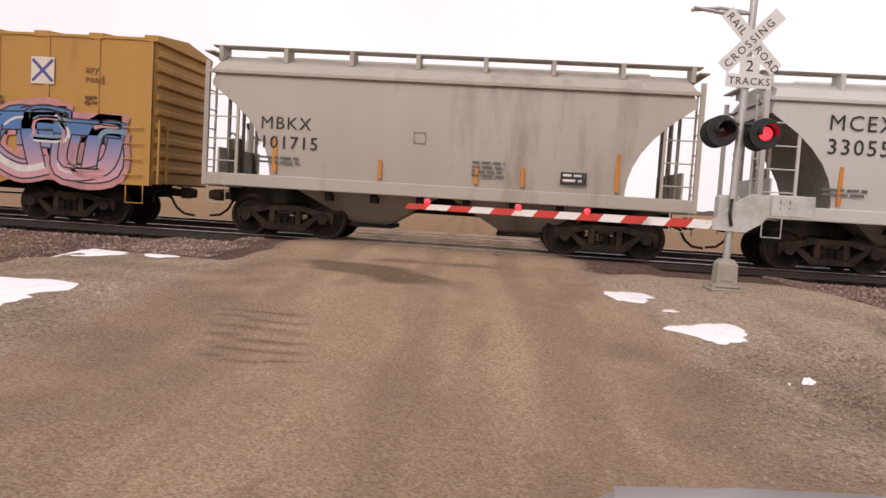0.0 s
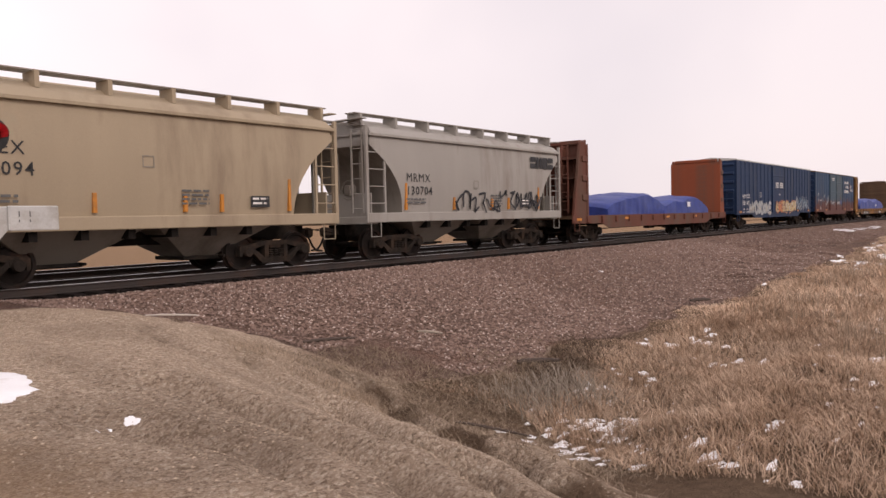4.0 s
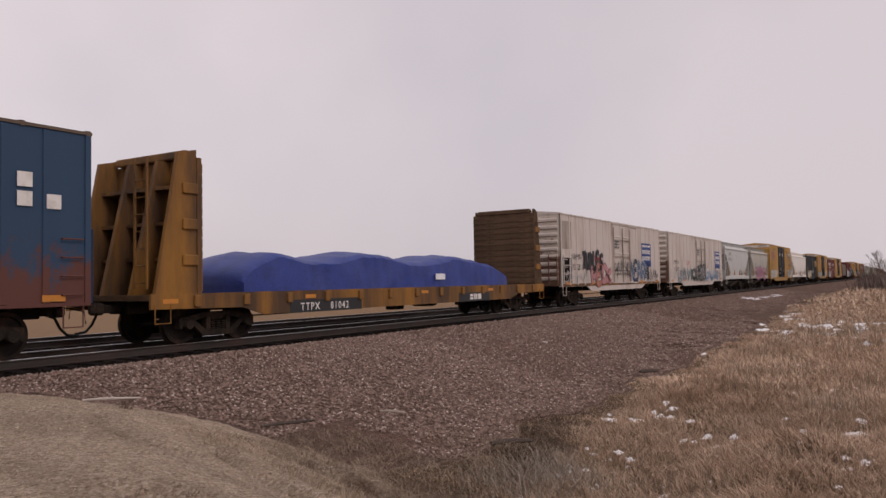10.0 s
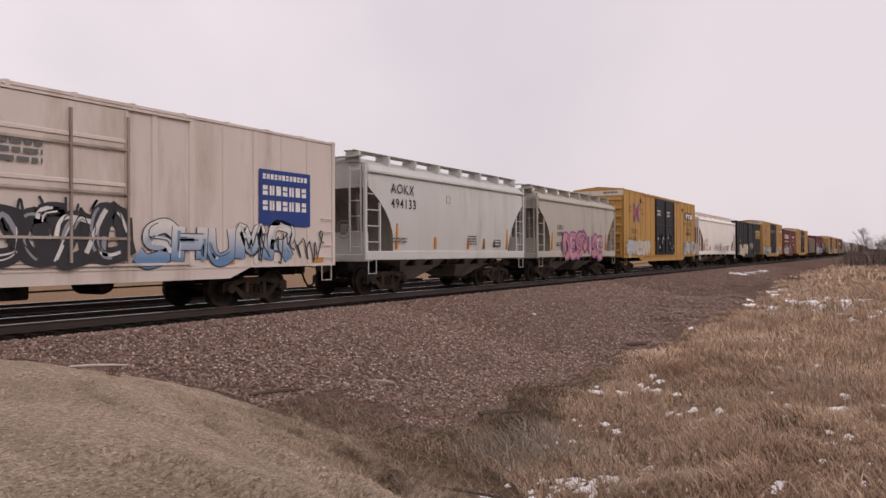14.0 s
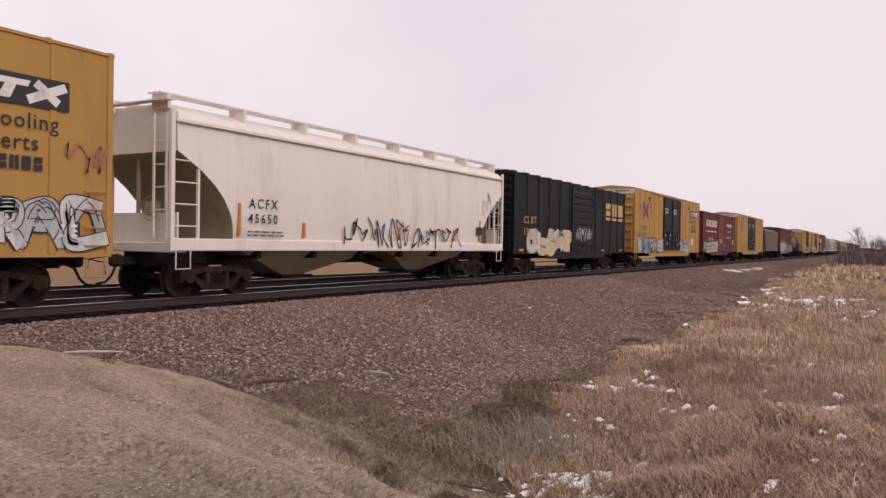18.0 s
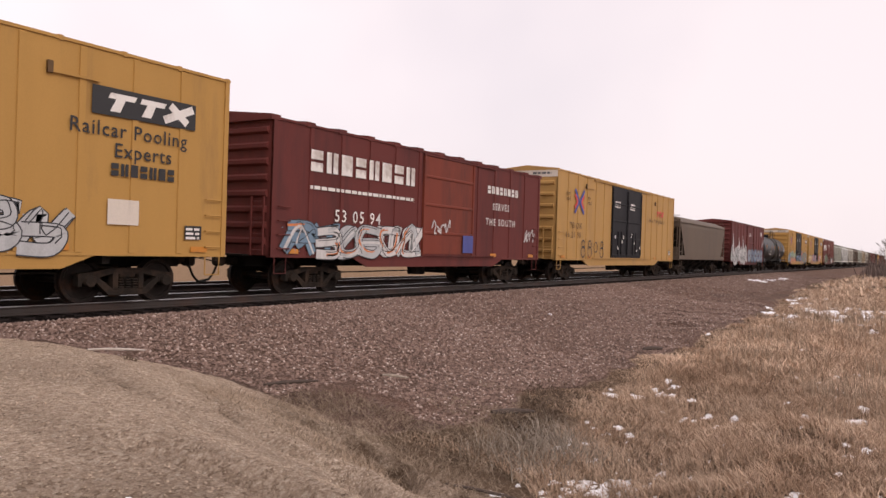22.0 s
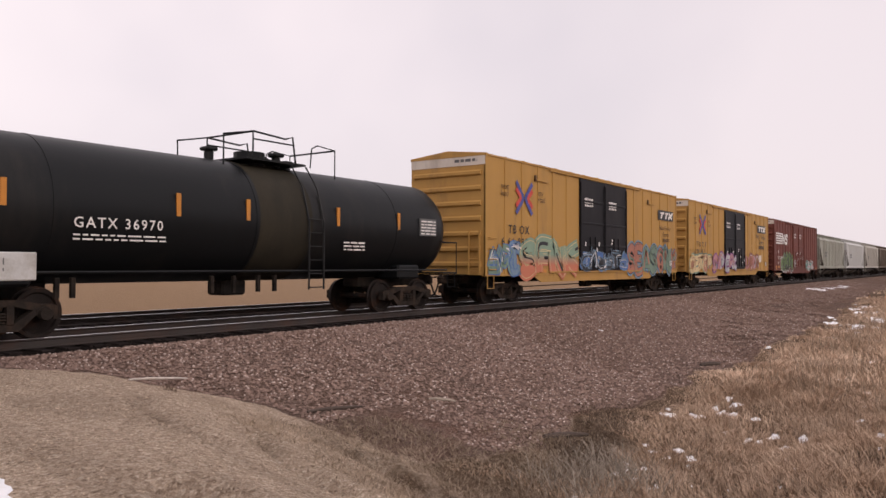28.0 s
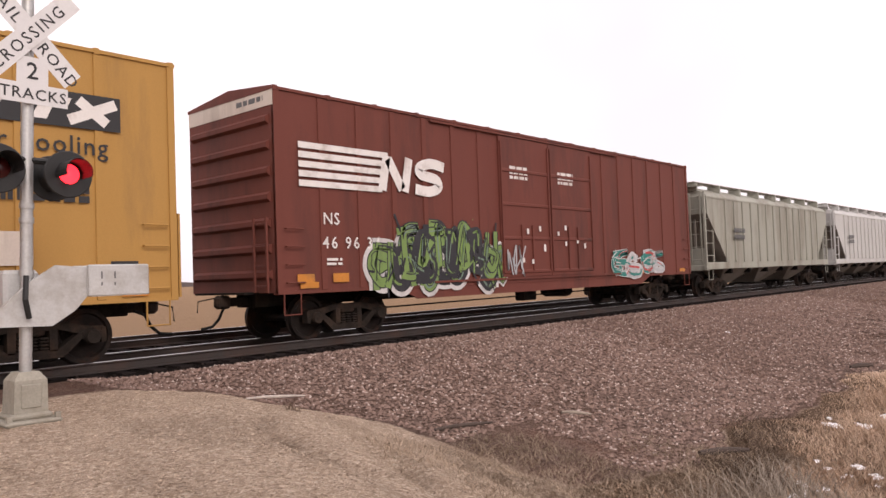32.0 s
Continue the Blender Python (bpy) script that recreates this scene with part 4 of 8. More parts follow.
def hopper(name, label, L, mat, H=3.93, dark=None, ribs=0, bays=2, curved=True, top_mat=None, W=3.1, cut=1.35, cut_top=3.3, boards=True, sill_mat=None, refl=True,
           grate=True, category="hopper"):
    car = thing(name, pose(0, RAIL_Y, 0), label, category + " car", "freight train")
    h, w = L / 2, W / 2
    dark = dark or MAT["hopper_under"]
    sill_mat = sill_mat or mat
    z0 = 1.36

    def half_len(z):
        if z >= cut_top:
            return h - 0.12
        q = (z - z0) / (cut_top - z0)
        return h - 0.12 - cut * ((1 - q ** 2.2) if curved else (1 - q))

    rows = [z0, 1.5, 1.75, 2.0, 2.3, 2.6, 2.9, cut_top, 3.4, 3.7, H - 0.32, H - 0.3, H - 0.12, H, H + 0.06, H + 0.1]
    rings = []
    for z in rows:
        if z <= H - 0.31:
            q = (z - z0) / (H - z0)
            y = w - (0.10 * (2 * q - 0.9) ** 2 if curved else 0.0)
        elif z <= H - 0.29:
            y = w + (0.0 if curved else 0.02)
        else:
            y = w - 0.06 - (z - H + 0.3) ** 1.0 * (1.55 if z > H - 0.05 else 0.5)
        e = half_len(z) - (0.0 if z < H - 0.29 else 0.1)
        rings.append([(-e, -y, z), (e, -y, z), (e, y, z), (-e, y, z)])
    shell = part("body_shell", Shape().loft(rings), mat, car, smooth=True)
    # end slope faces take the darker material, their shade put into the colour
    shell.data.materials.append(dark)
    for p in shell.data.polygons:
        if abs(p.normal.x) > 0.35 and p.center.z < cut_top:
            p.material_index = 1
    part("eave_trim", Shape().box(-h + 0.06, h - 0.06, -w - 0.02, -w + 0.05, H - 0.37, H - 0.29, 0.01), mat, car)
    part("eave_trim", Shape().box(-h + 0.06, h - 0.06, w - 0.05, w + 0.02, H - 0.37, H - 0.29, 0.01), mat, car)
    if ribs:
        rib = Shape().prism_x([(0.0, z0), (-0.06, z0 + 0.04), (-0.06, H - 0.36), (0.0, H - 0.33)], -0.04, 0.04).mesh("side_rib", mat)
        for i in range(ribs):
            x = -h + 1.9 + (L - 3.8) * i / (ribs - 1)
            part("side_rib", rib, None, car, m=pose(x, -w + 0.01, 0))
    # sill
    part("side_sill", Shape().box(-h, h, -w + 0.01, -w + 0.13, 1.1, 1.38, 0.02), sill_mat, car)
    part("side_sill", Shape().box(-h, h, w - 0.13, w - 0.01, 1.1, 1.38, 0.02), sill_mat, car)
    # slope sheet supports, end frames, platforms and ladders
    for s in (-1, 1):
        X = s * h
        d = Shape()
        for y in (-0.95, 0.0, 0.95):
            d.box(min(s * (h - 0.35), s * (h - 0.29)), max(s * (h - 0.35), s * (h - 0.29)), y - 0.04, y + 0.04, z0, cut_top)
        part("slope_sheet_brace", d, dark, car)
        part("end_plate", Shape().box(min(s * (h - 0.28), s * (h - 0.24)), max(s * (h - 0.28), s * (h - 0.24)), -w + 0.16, w - 0.16, 1.28, 1.95), mat, car, "upright end plate below the slope sheet")
        part("end_sill", Shape().box(min(X, X - s * 0.5), max(X, X - s * 0.5), -w + 0.13, w - 0.13, 1.06, 1.28, 0.02), sill_mat, car)
        for y in (-w + 0.06, w - 0.06):
            part("corner_post", Shape().box(X - 0.05, X + 0.05, y - 0.04, y + 0.04, 1.1, H - 0.1), mat, car)
        part("inner_post", Shape().box(X - s * 0.72 - 0.03, X - s * 0.72 + 0.03, -w + 0.02, -w + 0.08, 1.36, cut_top - 0.35), mat, car)
        ladder(car, mat, X - s * 0.38, -w + 0.04, 1.65, 3.1, 0.64, "x", stiles=False, step=0.42)
        ladder(car, mat, X + s * 0.02, -w + 0.42, 1.5, H - 0.3, 0.42, "y", step=0.42)
        stirrup(car, mat, X - s * 0.3, -w + 0.02, 1.12)
        bw = Shape()
        if s < 0:
            bw.tube([(X + 0.25, -0.5 + 0.28 * math.cos(a), 2.05 + 0.28 * math.sin(a)) for a in np.linspace(0, 2 * math.pi, 15)], 0.02, 5)
            bw.box(X + 0.18, X + 0.45, -0.62, -0.38, 1.9, 2.2, 0.02)
            bw.box(X + 0.3, X + 0.4, -0.56, -0.44, 1.28, 2.0)
            part("brake_wheel", bw, dark, car)
        part("top_step", Shape().box(min(X - s * 0.1, X + s * 0.12), max(X - s * 0.1, X + s * 0.12), -w + 0.1, w - 0.1, H + 0.1, H + 0.13), mat, car)
    # outlets
    span = (L - 2 * 1.9)
    bw_ = span / bays
    for i in range(bays):
        cx = -span / 2 + (i + 0.5) * bw_
        a, b = bw_ * 0.5, 0.42
        s = Shape().loft([[(cx + k * b, j * 0.5, 0.42) for k, j in ((-1, -1), (1, -1), (1, 1), (-1, 1))],
                          [(cx + k * (a - 0.02), j * (w - 0.12), 1.2) for k, j in ((-1, -1), (1, -1), (1, 1), (-1, 1))],
                          [(cx + k * (a - 0.02), j * (w - 0.12), 1.36) for k, j in ((-1, -1), (1, -1), (1, 1), (-1, 1))]])
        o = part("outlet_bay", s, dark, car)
        part("outlet_gate", Shape().box(cx - 0.52, cx + 0.52, -0.62, 0.62, 0.33, 0.42, 0.02), MAT["under"], o)
        part("gate_shaft", Shape().tube([(cx + 0.45, -0.85, 0.4), (cx + 0.45, 0.85, 0.4)], 0.035, 6), MAT["under"], o)
    # running boards and hatch trough
    y_rb = -w + 0.62
    if boards:
        for k in (-1, 1):
            for j in range(3):
                y = k * abs(y_rb) - 0.2 + j * 0.15
                part("running_board", Shape().box(-h - 0.05, h + 0.05, y, y + 0.1, H + 0.28, H + 0.31), dark if grate else mat, car)
        n = 8
        sup = Shape().box(-0.045, 0.045, -0.26, 0.26, H - 0.04, H + 0.29).mesh("board_support", mat)
        for i in range(n):
            x = -h + 0.15 + (L - 0.3) * i / (n - 1)
            for k in (-1, 1):
                part("board_support", sup, None, car, m=pose(x, k * abs(y_rb), 0))
        part("hatch_trough", Shape().box(-h + 0.9, h - 0.9, -0.36, 0.36, H + 0.08, H + 0.24, 0.05), mat, car)
    underframe(car, h - 0.2, 1.1, False)
    couplers(car, h)
    bogies(car, h - 1.75)
    if refl:
        for x in (-h + cut + 0.25, -h + cut + 2.6, 0.7, h - cut - 2.3, h - cut - 0.3):
            part("reflector", Shape().box(x - 0.04, x + 0.04, -w - 0.012, -w + 0.09, 1.45, 1.85 if abs(x) < h - cut - 0.5 else 2.25), MAT["orange"], car)
    return car


def flatcar(name, label, L, mat, bulk, wood=None, bulk_h=4.35, loads=()):
    car = thing(name, pose(0, RAIL_Y, 0), label, "flat car", "freight train")
    h, w = L / 2, 1.5
    part("deck", Shape().box(-h, h, -w + 0.06, w - 0.06, 1.02, 1.14), MAT["bulk_wood"], car)
    sl = Shape()
    sl.prism_y([(-h, 0.84), (-h, 1.16), (h, 1.16), (h, 0.84), (h - 2.6, 0.8), (h - 3.3, 0.6), (-h + 3.3, 0.6), (-h + 2.6, 0.8)], -w, -w + 0.06)
    part("side_sill", sl, mat, car)
    part("side_sill", Shape().box(-h, h, w - 0.06, w, 0.8, 1.16), mat, car)
    pk = Shape().box(-0.09, 0.09, -0.07, 0.0, 0.86, 1.12, 0.015).mesh("stake_pocket", mat)
    for i in range(13):
        part("stake_pocket", pk, None, car, m=pose(-h + 1.2 + (L - 2.4) * i / 12, -w, 0))
    for s in (-1, 1):
        X, dp = (h - 0.75, 0.65) if s > 0 else (-h + 1.25, 1.1)
        facing = bulk if s < 0 else (wood or bulk)
        b = part("bulkhead", Shape().box(min(X, X - s * 0.12), max(X, X - s * 0.12), -w + 0.02, w - 0.02, 1.14, bulk_h - 0.18), facing, car)
        plank = Shape().box(-0.02, 0.02, -w + 0.03, w - 0.03, 0, (bulk_h - 1.5) / 12 - 0.02).mesh("plank", facing)
        for i in range(12):
            part("plank", plank, None, b, m=pose(X - s * 0.135, 0, 1.2 + (bulk_h - 1.5) * i / 12))
        for y in (-w + 0.1, w - 0.1):
            br = Shape()
            br.prism_y([(X, 1.14), (X + s * dp, 1.14), (X + s * dp * 0.45, bulk_h - 0.12), (X, bulk_h)], y - 0.05, y + 0.05)
            part("bulkhead_post", br, facing, b)
        for y in (-0.5, 0.5):
            part("bulkhead_brace", Shape().prism_y([(X, 1.14), (X + s * dp * 0.95, 1.14), (X + s * dp * 0.3, bulk_h - 0.2), (X, bulk_h - 0.2)], y - 0.06, y + 0.06), bulk, b)
        for z in (1.9, 2.7, 3.5):
            part("bulkhead_tie", Shape().box(min(X, X + s * 0.45), max(X, X + s * 0.45), -w + 0.15, w - 0.15, z, z + 0.08), bulk, b)
            part("gusset", Shape().box(min(X - s * 0.02, X + s * 0.4), max(X - s * 0.02, X + s * 0.4), -w - 0.01, -w + 0.05, z - 0.12, z + 0.12, 0.02), bulk, b)
        part("bulkhead_cap", Shape().box(min(X - s * 0.16, X + s * 0.16), max(X - s * 0.16, X + s * 0.16), -w + 0.25, w - 0.25, bulk_h - 0.18, bulk_h, 0.03), facing, b)
        stirrup(car, mat, s * (h - 0.3), -w - 0.01, 0.95)
        ladder(car, bulk, X + s * (dp + 0.02), -w + 0.5, 1.4, bulk_h - 0.4, 0.4, "y")
    underframe(car, h - 0.3, 1.0)
    couplers(car, h)
    bogies(car, h - 2.2)
    reflectors(car, -w - 0.005, [-h + 0.5, -h + 5, 0.5, h - 5], 1.0, 0.4, 0.1)
    return car


def tarp_load(car, x0, x1, z0, height, seed):
    """A pile under a lashed tarpaulin, with folds and a sagging top. It rides with its car as a part of it."""
    rnd = random.Random(seed)
    n, m = max(40, int(7 * (x1 - x0))), 22
    rings = []
    for i in range(n + 1):
        u = i / n
        x = x0 + (x1 - x0) * u
        hh = height * (0.9 + 0.12 * math.sin((x1 - x0) * u * 1.25 + seed)) * (0.3 + 0.7 * min(1, 0.75 * (x1 - x0) * min(u, 1 - u)) ** 0.6)
        ring = []
        for j in range(m + 1):
            v = j / m
            if v < 0.3:
                y, z = -1.42 + 0.02 * v / 0.3, hh * (v / 0.3)
            elif v > 0.7:
                y, z = 1.42, hh * ((1 - v) / 0.3)
            else:
                q = (v - 0.3) / 0.4
                y, z = -1.4 + 2.8 * q, hh + 0.12 * math.sin(math.pi * q)
            k = noise.noise(Vector((x * 0.9, y * 1.5, z * 1.3 + seed))) * 0.07 + noise.noise(Vector((x * 4.5, y * 1.2, z * 0.8 + seed))) * 0.045
            ring.append((x + k * 0.5, y + k * 0.8 * (1 if v < 0.5 else -1), z0 + max(0.0, z + (k if 0.05 < v < 0.95 else 0))))
        rings.append(ring)
    return part("tarpaulin_load", Shape().loft(rings), MAT["tarp"], car, "wrinkled blue tarpaulin over a low load", smooth=True)


def tankcar(name, label, L, mat, r=1.42, zc=2.38):
    car = thing(name, pose(0, RAIL_Y, 0), label, "tank car", "freight train")
    h = L / 2
    t = Shape()
    prof = [(-h, 0.35), (-h + 0.06, 0.75), (-h + 0.2, 1.08), (-h + 0.42, 1.3), (-h + 0.7, r)]
    prof += [(x, r) for x in np.linspace(-h + 1.2, h - 1.2, 14)]
    prof += [(-x, q) for x, q in reversed(prof[:5])]
    N = 40
    t.loft([[(x, q * math.cos(2 * math.pi * i / N), zc + q * math.sin(2 * math.pi * i / N)) for i in range(N)] for x, q in prof])
    part("tank_shell", t, mat, car, "glossy black tank shell", smooth=True)
    for x in (-h + 2.8, -0.2, h - 2.8):
        part("tank_seam", Shape().loft([[(x + d, (r + 0.008) * math.cos(2 * math.pi * i / N), zc + (r + 0.008) * math.sin(2 * math.pi * i / N)) for i in range(N)] for d in (-0.05, 0.05)]), mat, car, smooth=True)
    part("centre_band", Shape().loft([[(x, (r + 0.006) * math.cos(2 * math.pi * i / N), zc + (r + 0.006) * math.sin(2 * math.pi * i / N)) for i in range(N)] for x in (-0.2, 1.5)]), MAT["spill"], car, "grimy olive-brown spill band", smooth=True)
    for s in (-1, 1):
        part("saddle", Shape().box(s * (h - 2) - 0.5, s * (h - 2) + 0.5, -1.2, 1.2, 0.95, 1.35, 0.05), MAT["tank"], car)
        part("stub_sill", Shape().box(min(s * (h - 3.2), s * (h + 0.3)), max(s * (h - 3.2), s * (h + 0.3)), -0.3, 0.3, 0.72, 1.05, 0.03), MAT["under"], car)
        part("end_platform", Shape().box(min(s * (h - 0.5), s * (h + 0.25)), max(s * (h - 0.5), s * (h + 0.25)), -1.35, 1.35, 1.08, 1.13), MAT["tank"], car)
        hr = Shape()
        hr.tube([(s * (h + 0.2), -1.35, 1.1), (s * (h + 0.2), -1.35, 2.05), (s * (h - 0.7), -1.4, 2.05)], 0.02, 5)
        hr.tube([(s * (h + 0.2), -1.35, 2.05), (s * (h + 0.2), 1.35, 2.05), (s * (h + 0.2), 1.35, 1.1)], 0.02, 5)
        part("end_rail", hr, MAT["tank"], car)
        stirrup(car, MAT["tank"], s * (h - 0.1), -1.36, 1.1)
    part("side_rail", Shape().tube([(-h + 0.5, -1.46, 1.2), (h - 0.5, -1.46, 1.2)], 0.03, 6), MAT["tank"], car)
    # top platform with rails and fittings
    zt = zc + r
    p = part("top_platform", Shape().box(-0.1, 1.8, -0.85, 0.85, zt + 0.02, zt + 0.07), MAT["tank"], car)
    rl = Shape()
    for y in (-0.85, 0.85):
        rl.tube([(-0.75, y, zt - 0.2), (-0.75, y, zt + 0.5), (0.1, y, zt + 0.68), (0.1, y, zt)], 0.025, 5)
        rl.tube([(0.1, y, zt + 0.68), (1.1, y, zt + 0.62), (1.35, y, zt + 0.7), (1.45, y, zt + 0.05)], 0.025, 5)
        rl.tube([(1.95, y, zt), (2.0, y, zt + 0.5), (2.2, y, zt + 0.6), (2.85, y, zt + 0.55), (2.85, y, zt - 0.2)], 0.018, 5)
        rl.tube([(0.1, y, zt + 0.5), (1.4, y, zt + 0.5)], 0.02, 5)
    rl.tube([(0.1, -0.85, zt + 0.68), (0.1, 0.85, zt + 0.68)], 0.025, 5)
    rl.tube([(2.85, -0.85, zt + 0.55), (2.85, 0.85, zt + 0.55)], 0.025, 5)
    part("safety_rail", rl, MAT["tank"], p)
    dome = Shape()
    dome.loft([[(0.7 + 0.38 * math.cos(a), 0.38 * math.sin(a), z) for a in np.linspace(0, 2 * math.pi, 17)[:-1]] for z in (zt - 0.05, zt + 0.3)])
    part("manway", dome, mat, p)
    vl = Shape()
    for x, y, q in ((-0.5, 0, 0.3), (1.3, 0.3, 0.3), (1.3, -0.3, 0.34), (1.9, 0, 0.22)):
        vl.loft([[(x + 0.11 * math.cos(a), y + 0.11 * math.sin(a), z) for a in np.linspace(0, 2 * math.pi, 11)[:-1]] for z in (zt - 0.08, zt + q)])
        vl.box(x - 0.16, x + 0.16, y - 0.16, y + 0.16, zt + q * 0.7, zt + q, 0.03)
    part("valve", vl, MAT["tank"], p)
    lad = Shape()
    for x in (1.3, 1.8):
        lad.tube([(x, -1.5, 0.75), (x, -1.5, zc), (x, -1.25, zc + 0.85), (x, -0.85, zt)], 0.025, 5)
    for z in np.arange(0.8, zc + 0.2, 0.33):
        lad.tube([(1.3, -1.5, z), (1.8, -1.5, z)], 0.016, 5)
    part("side_ladder", lad, MAT["tank"], car)
    op = Shape()
    for x in (-4.6, -4.3, -1.2, -0.6, 0.1, 0.6):
        op.box(x - 0.04, x + 0.04, -1.1, -1.02, 0.72, 1.1)
    op.box(-0.3, 0.4, -0.3, 0.3, 0.62, 1.0, 0.05)
    part("bottom_fittings", op, MAT["under"], car)
    for x in (-5.7, -2.3, -0.5, 2.4, 4.85):
        part("reflector", Shape().box(x - 0.05, x + 0.05, -r - 0.012, -r + 0.02, zc - 0.05, zc + 0.42), MAT["orange"], car)
    couplers(car, h + 0.25)
    bogies(car, h - 1.9)
    return car


# ---- ground ----
def smooth(a, b, x):
    t = np.clip((x - a) / (b - a), 0, 1)
    return t * t * (3 - 2 * t)


def hashed(x, y, s):
    """Soft bumps from a few sine waves, s metres long."""
    return (np.sin(x / s * 2.1 + 1.3 * np.sin(y / s * 1.7)) + np.sin(y / s * 2.7 + 1.1 * np.sin(x / s * 1.3) + 2.0) + np.sin((x + y) / s * 1.9 + 0.7)) / 3


def lattice(x, y, s, seed=0):
    """Smooth random bumps on a lattice of s metres, from -1 to 1."""
    x, y = np.asarray(x, float) / s, np.asarray(y, float) / s
    ix, iy = np.floor(x), np.floor(y)
    fx, fy = x - ix, y - iy
    fx, fy = fx * fx * (3 - 2 * fx), fy * fy * (3 - 2 * fy)

    def at(i, j):
        h = np.sin(i * 127.1 + j * 311.7 + seed * 74.7) * 43758.5453
        return 2 * (h - np.floor(h)) - 1

    return (at(ix, iy) * (1 - fx) + at(ix + 1, iy) * fx) * (1 - fy) + (at(ix, iy + 1) * (1 - fx) + at(ix + 1, iy + 1) * fx) * fy


def smax(a, b, k=0.25):
    h = np.clip(0.5 + 0.5 * (a - b) / k, 0, 1)
    return b + (a - b) * h + k * h * (1 - h)


def road_mask(x, y):
    c = -5.9 + 0.06 * (-(y + 2))
    return smooth(4.2, 2.0, np.abs(x - c))


# rills washed into the bank: from, to, half width, depth
RILLS = [(-1.6, -9.7, -1.3, -12.2, 0.16, 0.08), (-0.8, -8.9, -0.5, -10.8, 0.14, 0.10), (-0.5, -10.6, -0.95, -13.6, 0.16, 0.13), (1.4, -7.2, 0.9, -9.6, 0.16, 0.09),
         (0.95, -9.4, -0.5, -13.4, 0.15, 0.18), (3.3, -6.6, 2.6, -9.2, 0.2, 0.17), (2.65, -9.0, 0.8, -13.0, 0.2, 0.23), (1.2, -5.4, 0.4, -8.2, 0.14, 0.05)]


def levels(x, y):
    """Heights of the track bed with its ballast slope, of the road's bank, and of the ditch and fields."""
    x, y = np.asarray(x, float), np.asarray(y, float)
    bed = -0.2 - 0.17 * np.clip(-1.35 - y, 0, 2) - 0.26 * np.clip(-3.35 - y, 0, 2.8) - 0.19 * np.clip(-6.15 - y, 0, 20)
    far = -0.2 - 0.5 * np.clip(y - 7.2, 0, 3.2)
    bed = np.where(y > 2, far, bed)
    d = -(y + 2)
    top = -0.13 - 0.012 * np.clip(d, 0, 6.5) - 0.08 * np.clip(d - 6.5, 0, 2) - 0.03 * np.clip(d - 8.5, 0, 8)
    edge = 1.62 - 0.46 * np.clip(-5 - y, 0, 4) - 0.28 * np.clip(-9 - y, 0, 5) + 0.1 * np.sin(y * 0.9) + 0.12 * hashed(x, y, 1.6)
    out = np.maximum(0, smax(x - edge, np.zeros_like(x), 1.2) - 0.1)
    bank = top - 0.34 * out - 0.3 * np.maximum(0, -11.5 - x) + 0.03 * lattice(x, y, 0.8, 1) + 0.016 * lattice(x, y, 0.33, 2) * smooth(-4.5, -2.5, x)
    for (ax, ay, bx, by, w, dp) in RILLS:
        ux, uy = bx - ax, by - ay
        ln = math.hypot(ux, uy)
        k = ((x - ax) * ux + (y - ay) * uy) / ln ** 2
        off = ((x - ax) * uy - (y - ay) * ux) / ln + 0.12 * np.sin(k * ln * 2.3 + ax) + 0.05 * np.sin(k * ln * 5.1)
        bank = bank - 1.35 * dp * np.exp(-(off / w) ** 2) * smooth(-0.15, 0.2, k) * smooth(1.2, 0.8, k) + 0.55 * dp * np.exp(-((off + 2.2 * w) / (1.3 * w)) ** 2) * smooth(-0.15, 0.2, k) * smooth(1.2, 0.8, k)
    field = -1.5 + 0.75 * smooth(12, 38, x) * (y < 2) + 0.12 * lattice(x, y, 4.0, 3) + 0.09 * lattice(x, y, 1.3, 4) + 0.06 * lattice(x, y, 0.6, 5) - 0.55 * smooth(9.5, 4.0, np.abs(x - 6)) * smooth(3.2, 0.6, np.abs(y + 9.9))
    field = np.where(y > 8, -1.9 + 0.1 * hashed(x, y, 15.0), field)
    flat = np.maximum(np.abs(x), np.abs(y)) > 400
    field = np.where(flat, -2.0, field)
    bank = np.where(y > 2, np.where(np.abs(x + 5.5) < 9, -0.14 - 0.06 * np.clip(y - 7, 0, 20) - 0.4 * np.clip(np.abs(x + 5.5) - 4.6, 0, 9), -9), bank)
    return bed, bank, field


def ground_z(x, y):
    x, y = np.asarray(x, float), np.asarray(y, float)
    bed, bank, field = levels(x, y)
    z = smax(smax(bed, bank, 0.12), field, 0.3)
    cross = smooth(4.6, 4.2, np.abs(x + 5.6)) * smooth(-2.4, -1.6, y) * smooth(8.5, 7.6, y)
    z = z * (1 - cross) + cross * -0.015
    inside = (np.abs(y - 0.7525) < 1.42) | (np.abs(y - 5.05) < 1.42)
    return np.where(inside & (cross < 0.5), np.minimum(z, -0.205), z)


def axis_steps(dense, near, grow, far):
    """Coordinates: even steps inside, growing ones outside."""
    a, b, st = dense
    xs = list(np.arange(a, b + 1e-6, st))
    for sign in (-1, 1):
        p, s = (xs[0] if sign < 0 else xs[-1]), st
        while abs(p) < far:
            s *= grow
            p += sign * s
            xs.insert(0, p) if sign < 0 else xs.append(p)
    return np.array(xs)


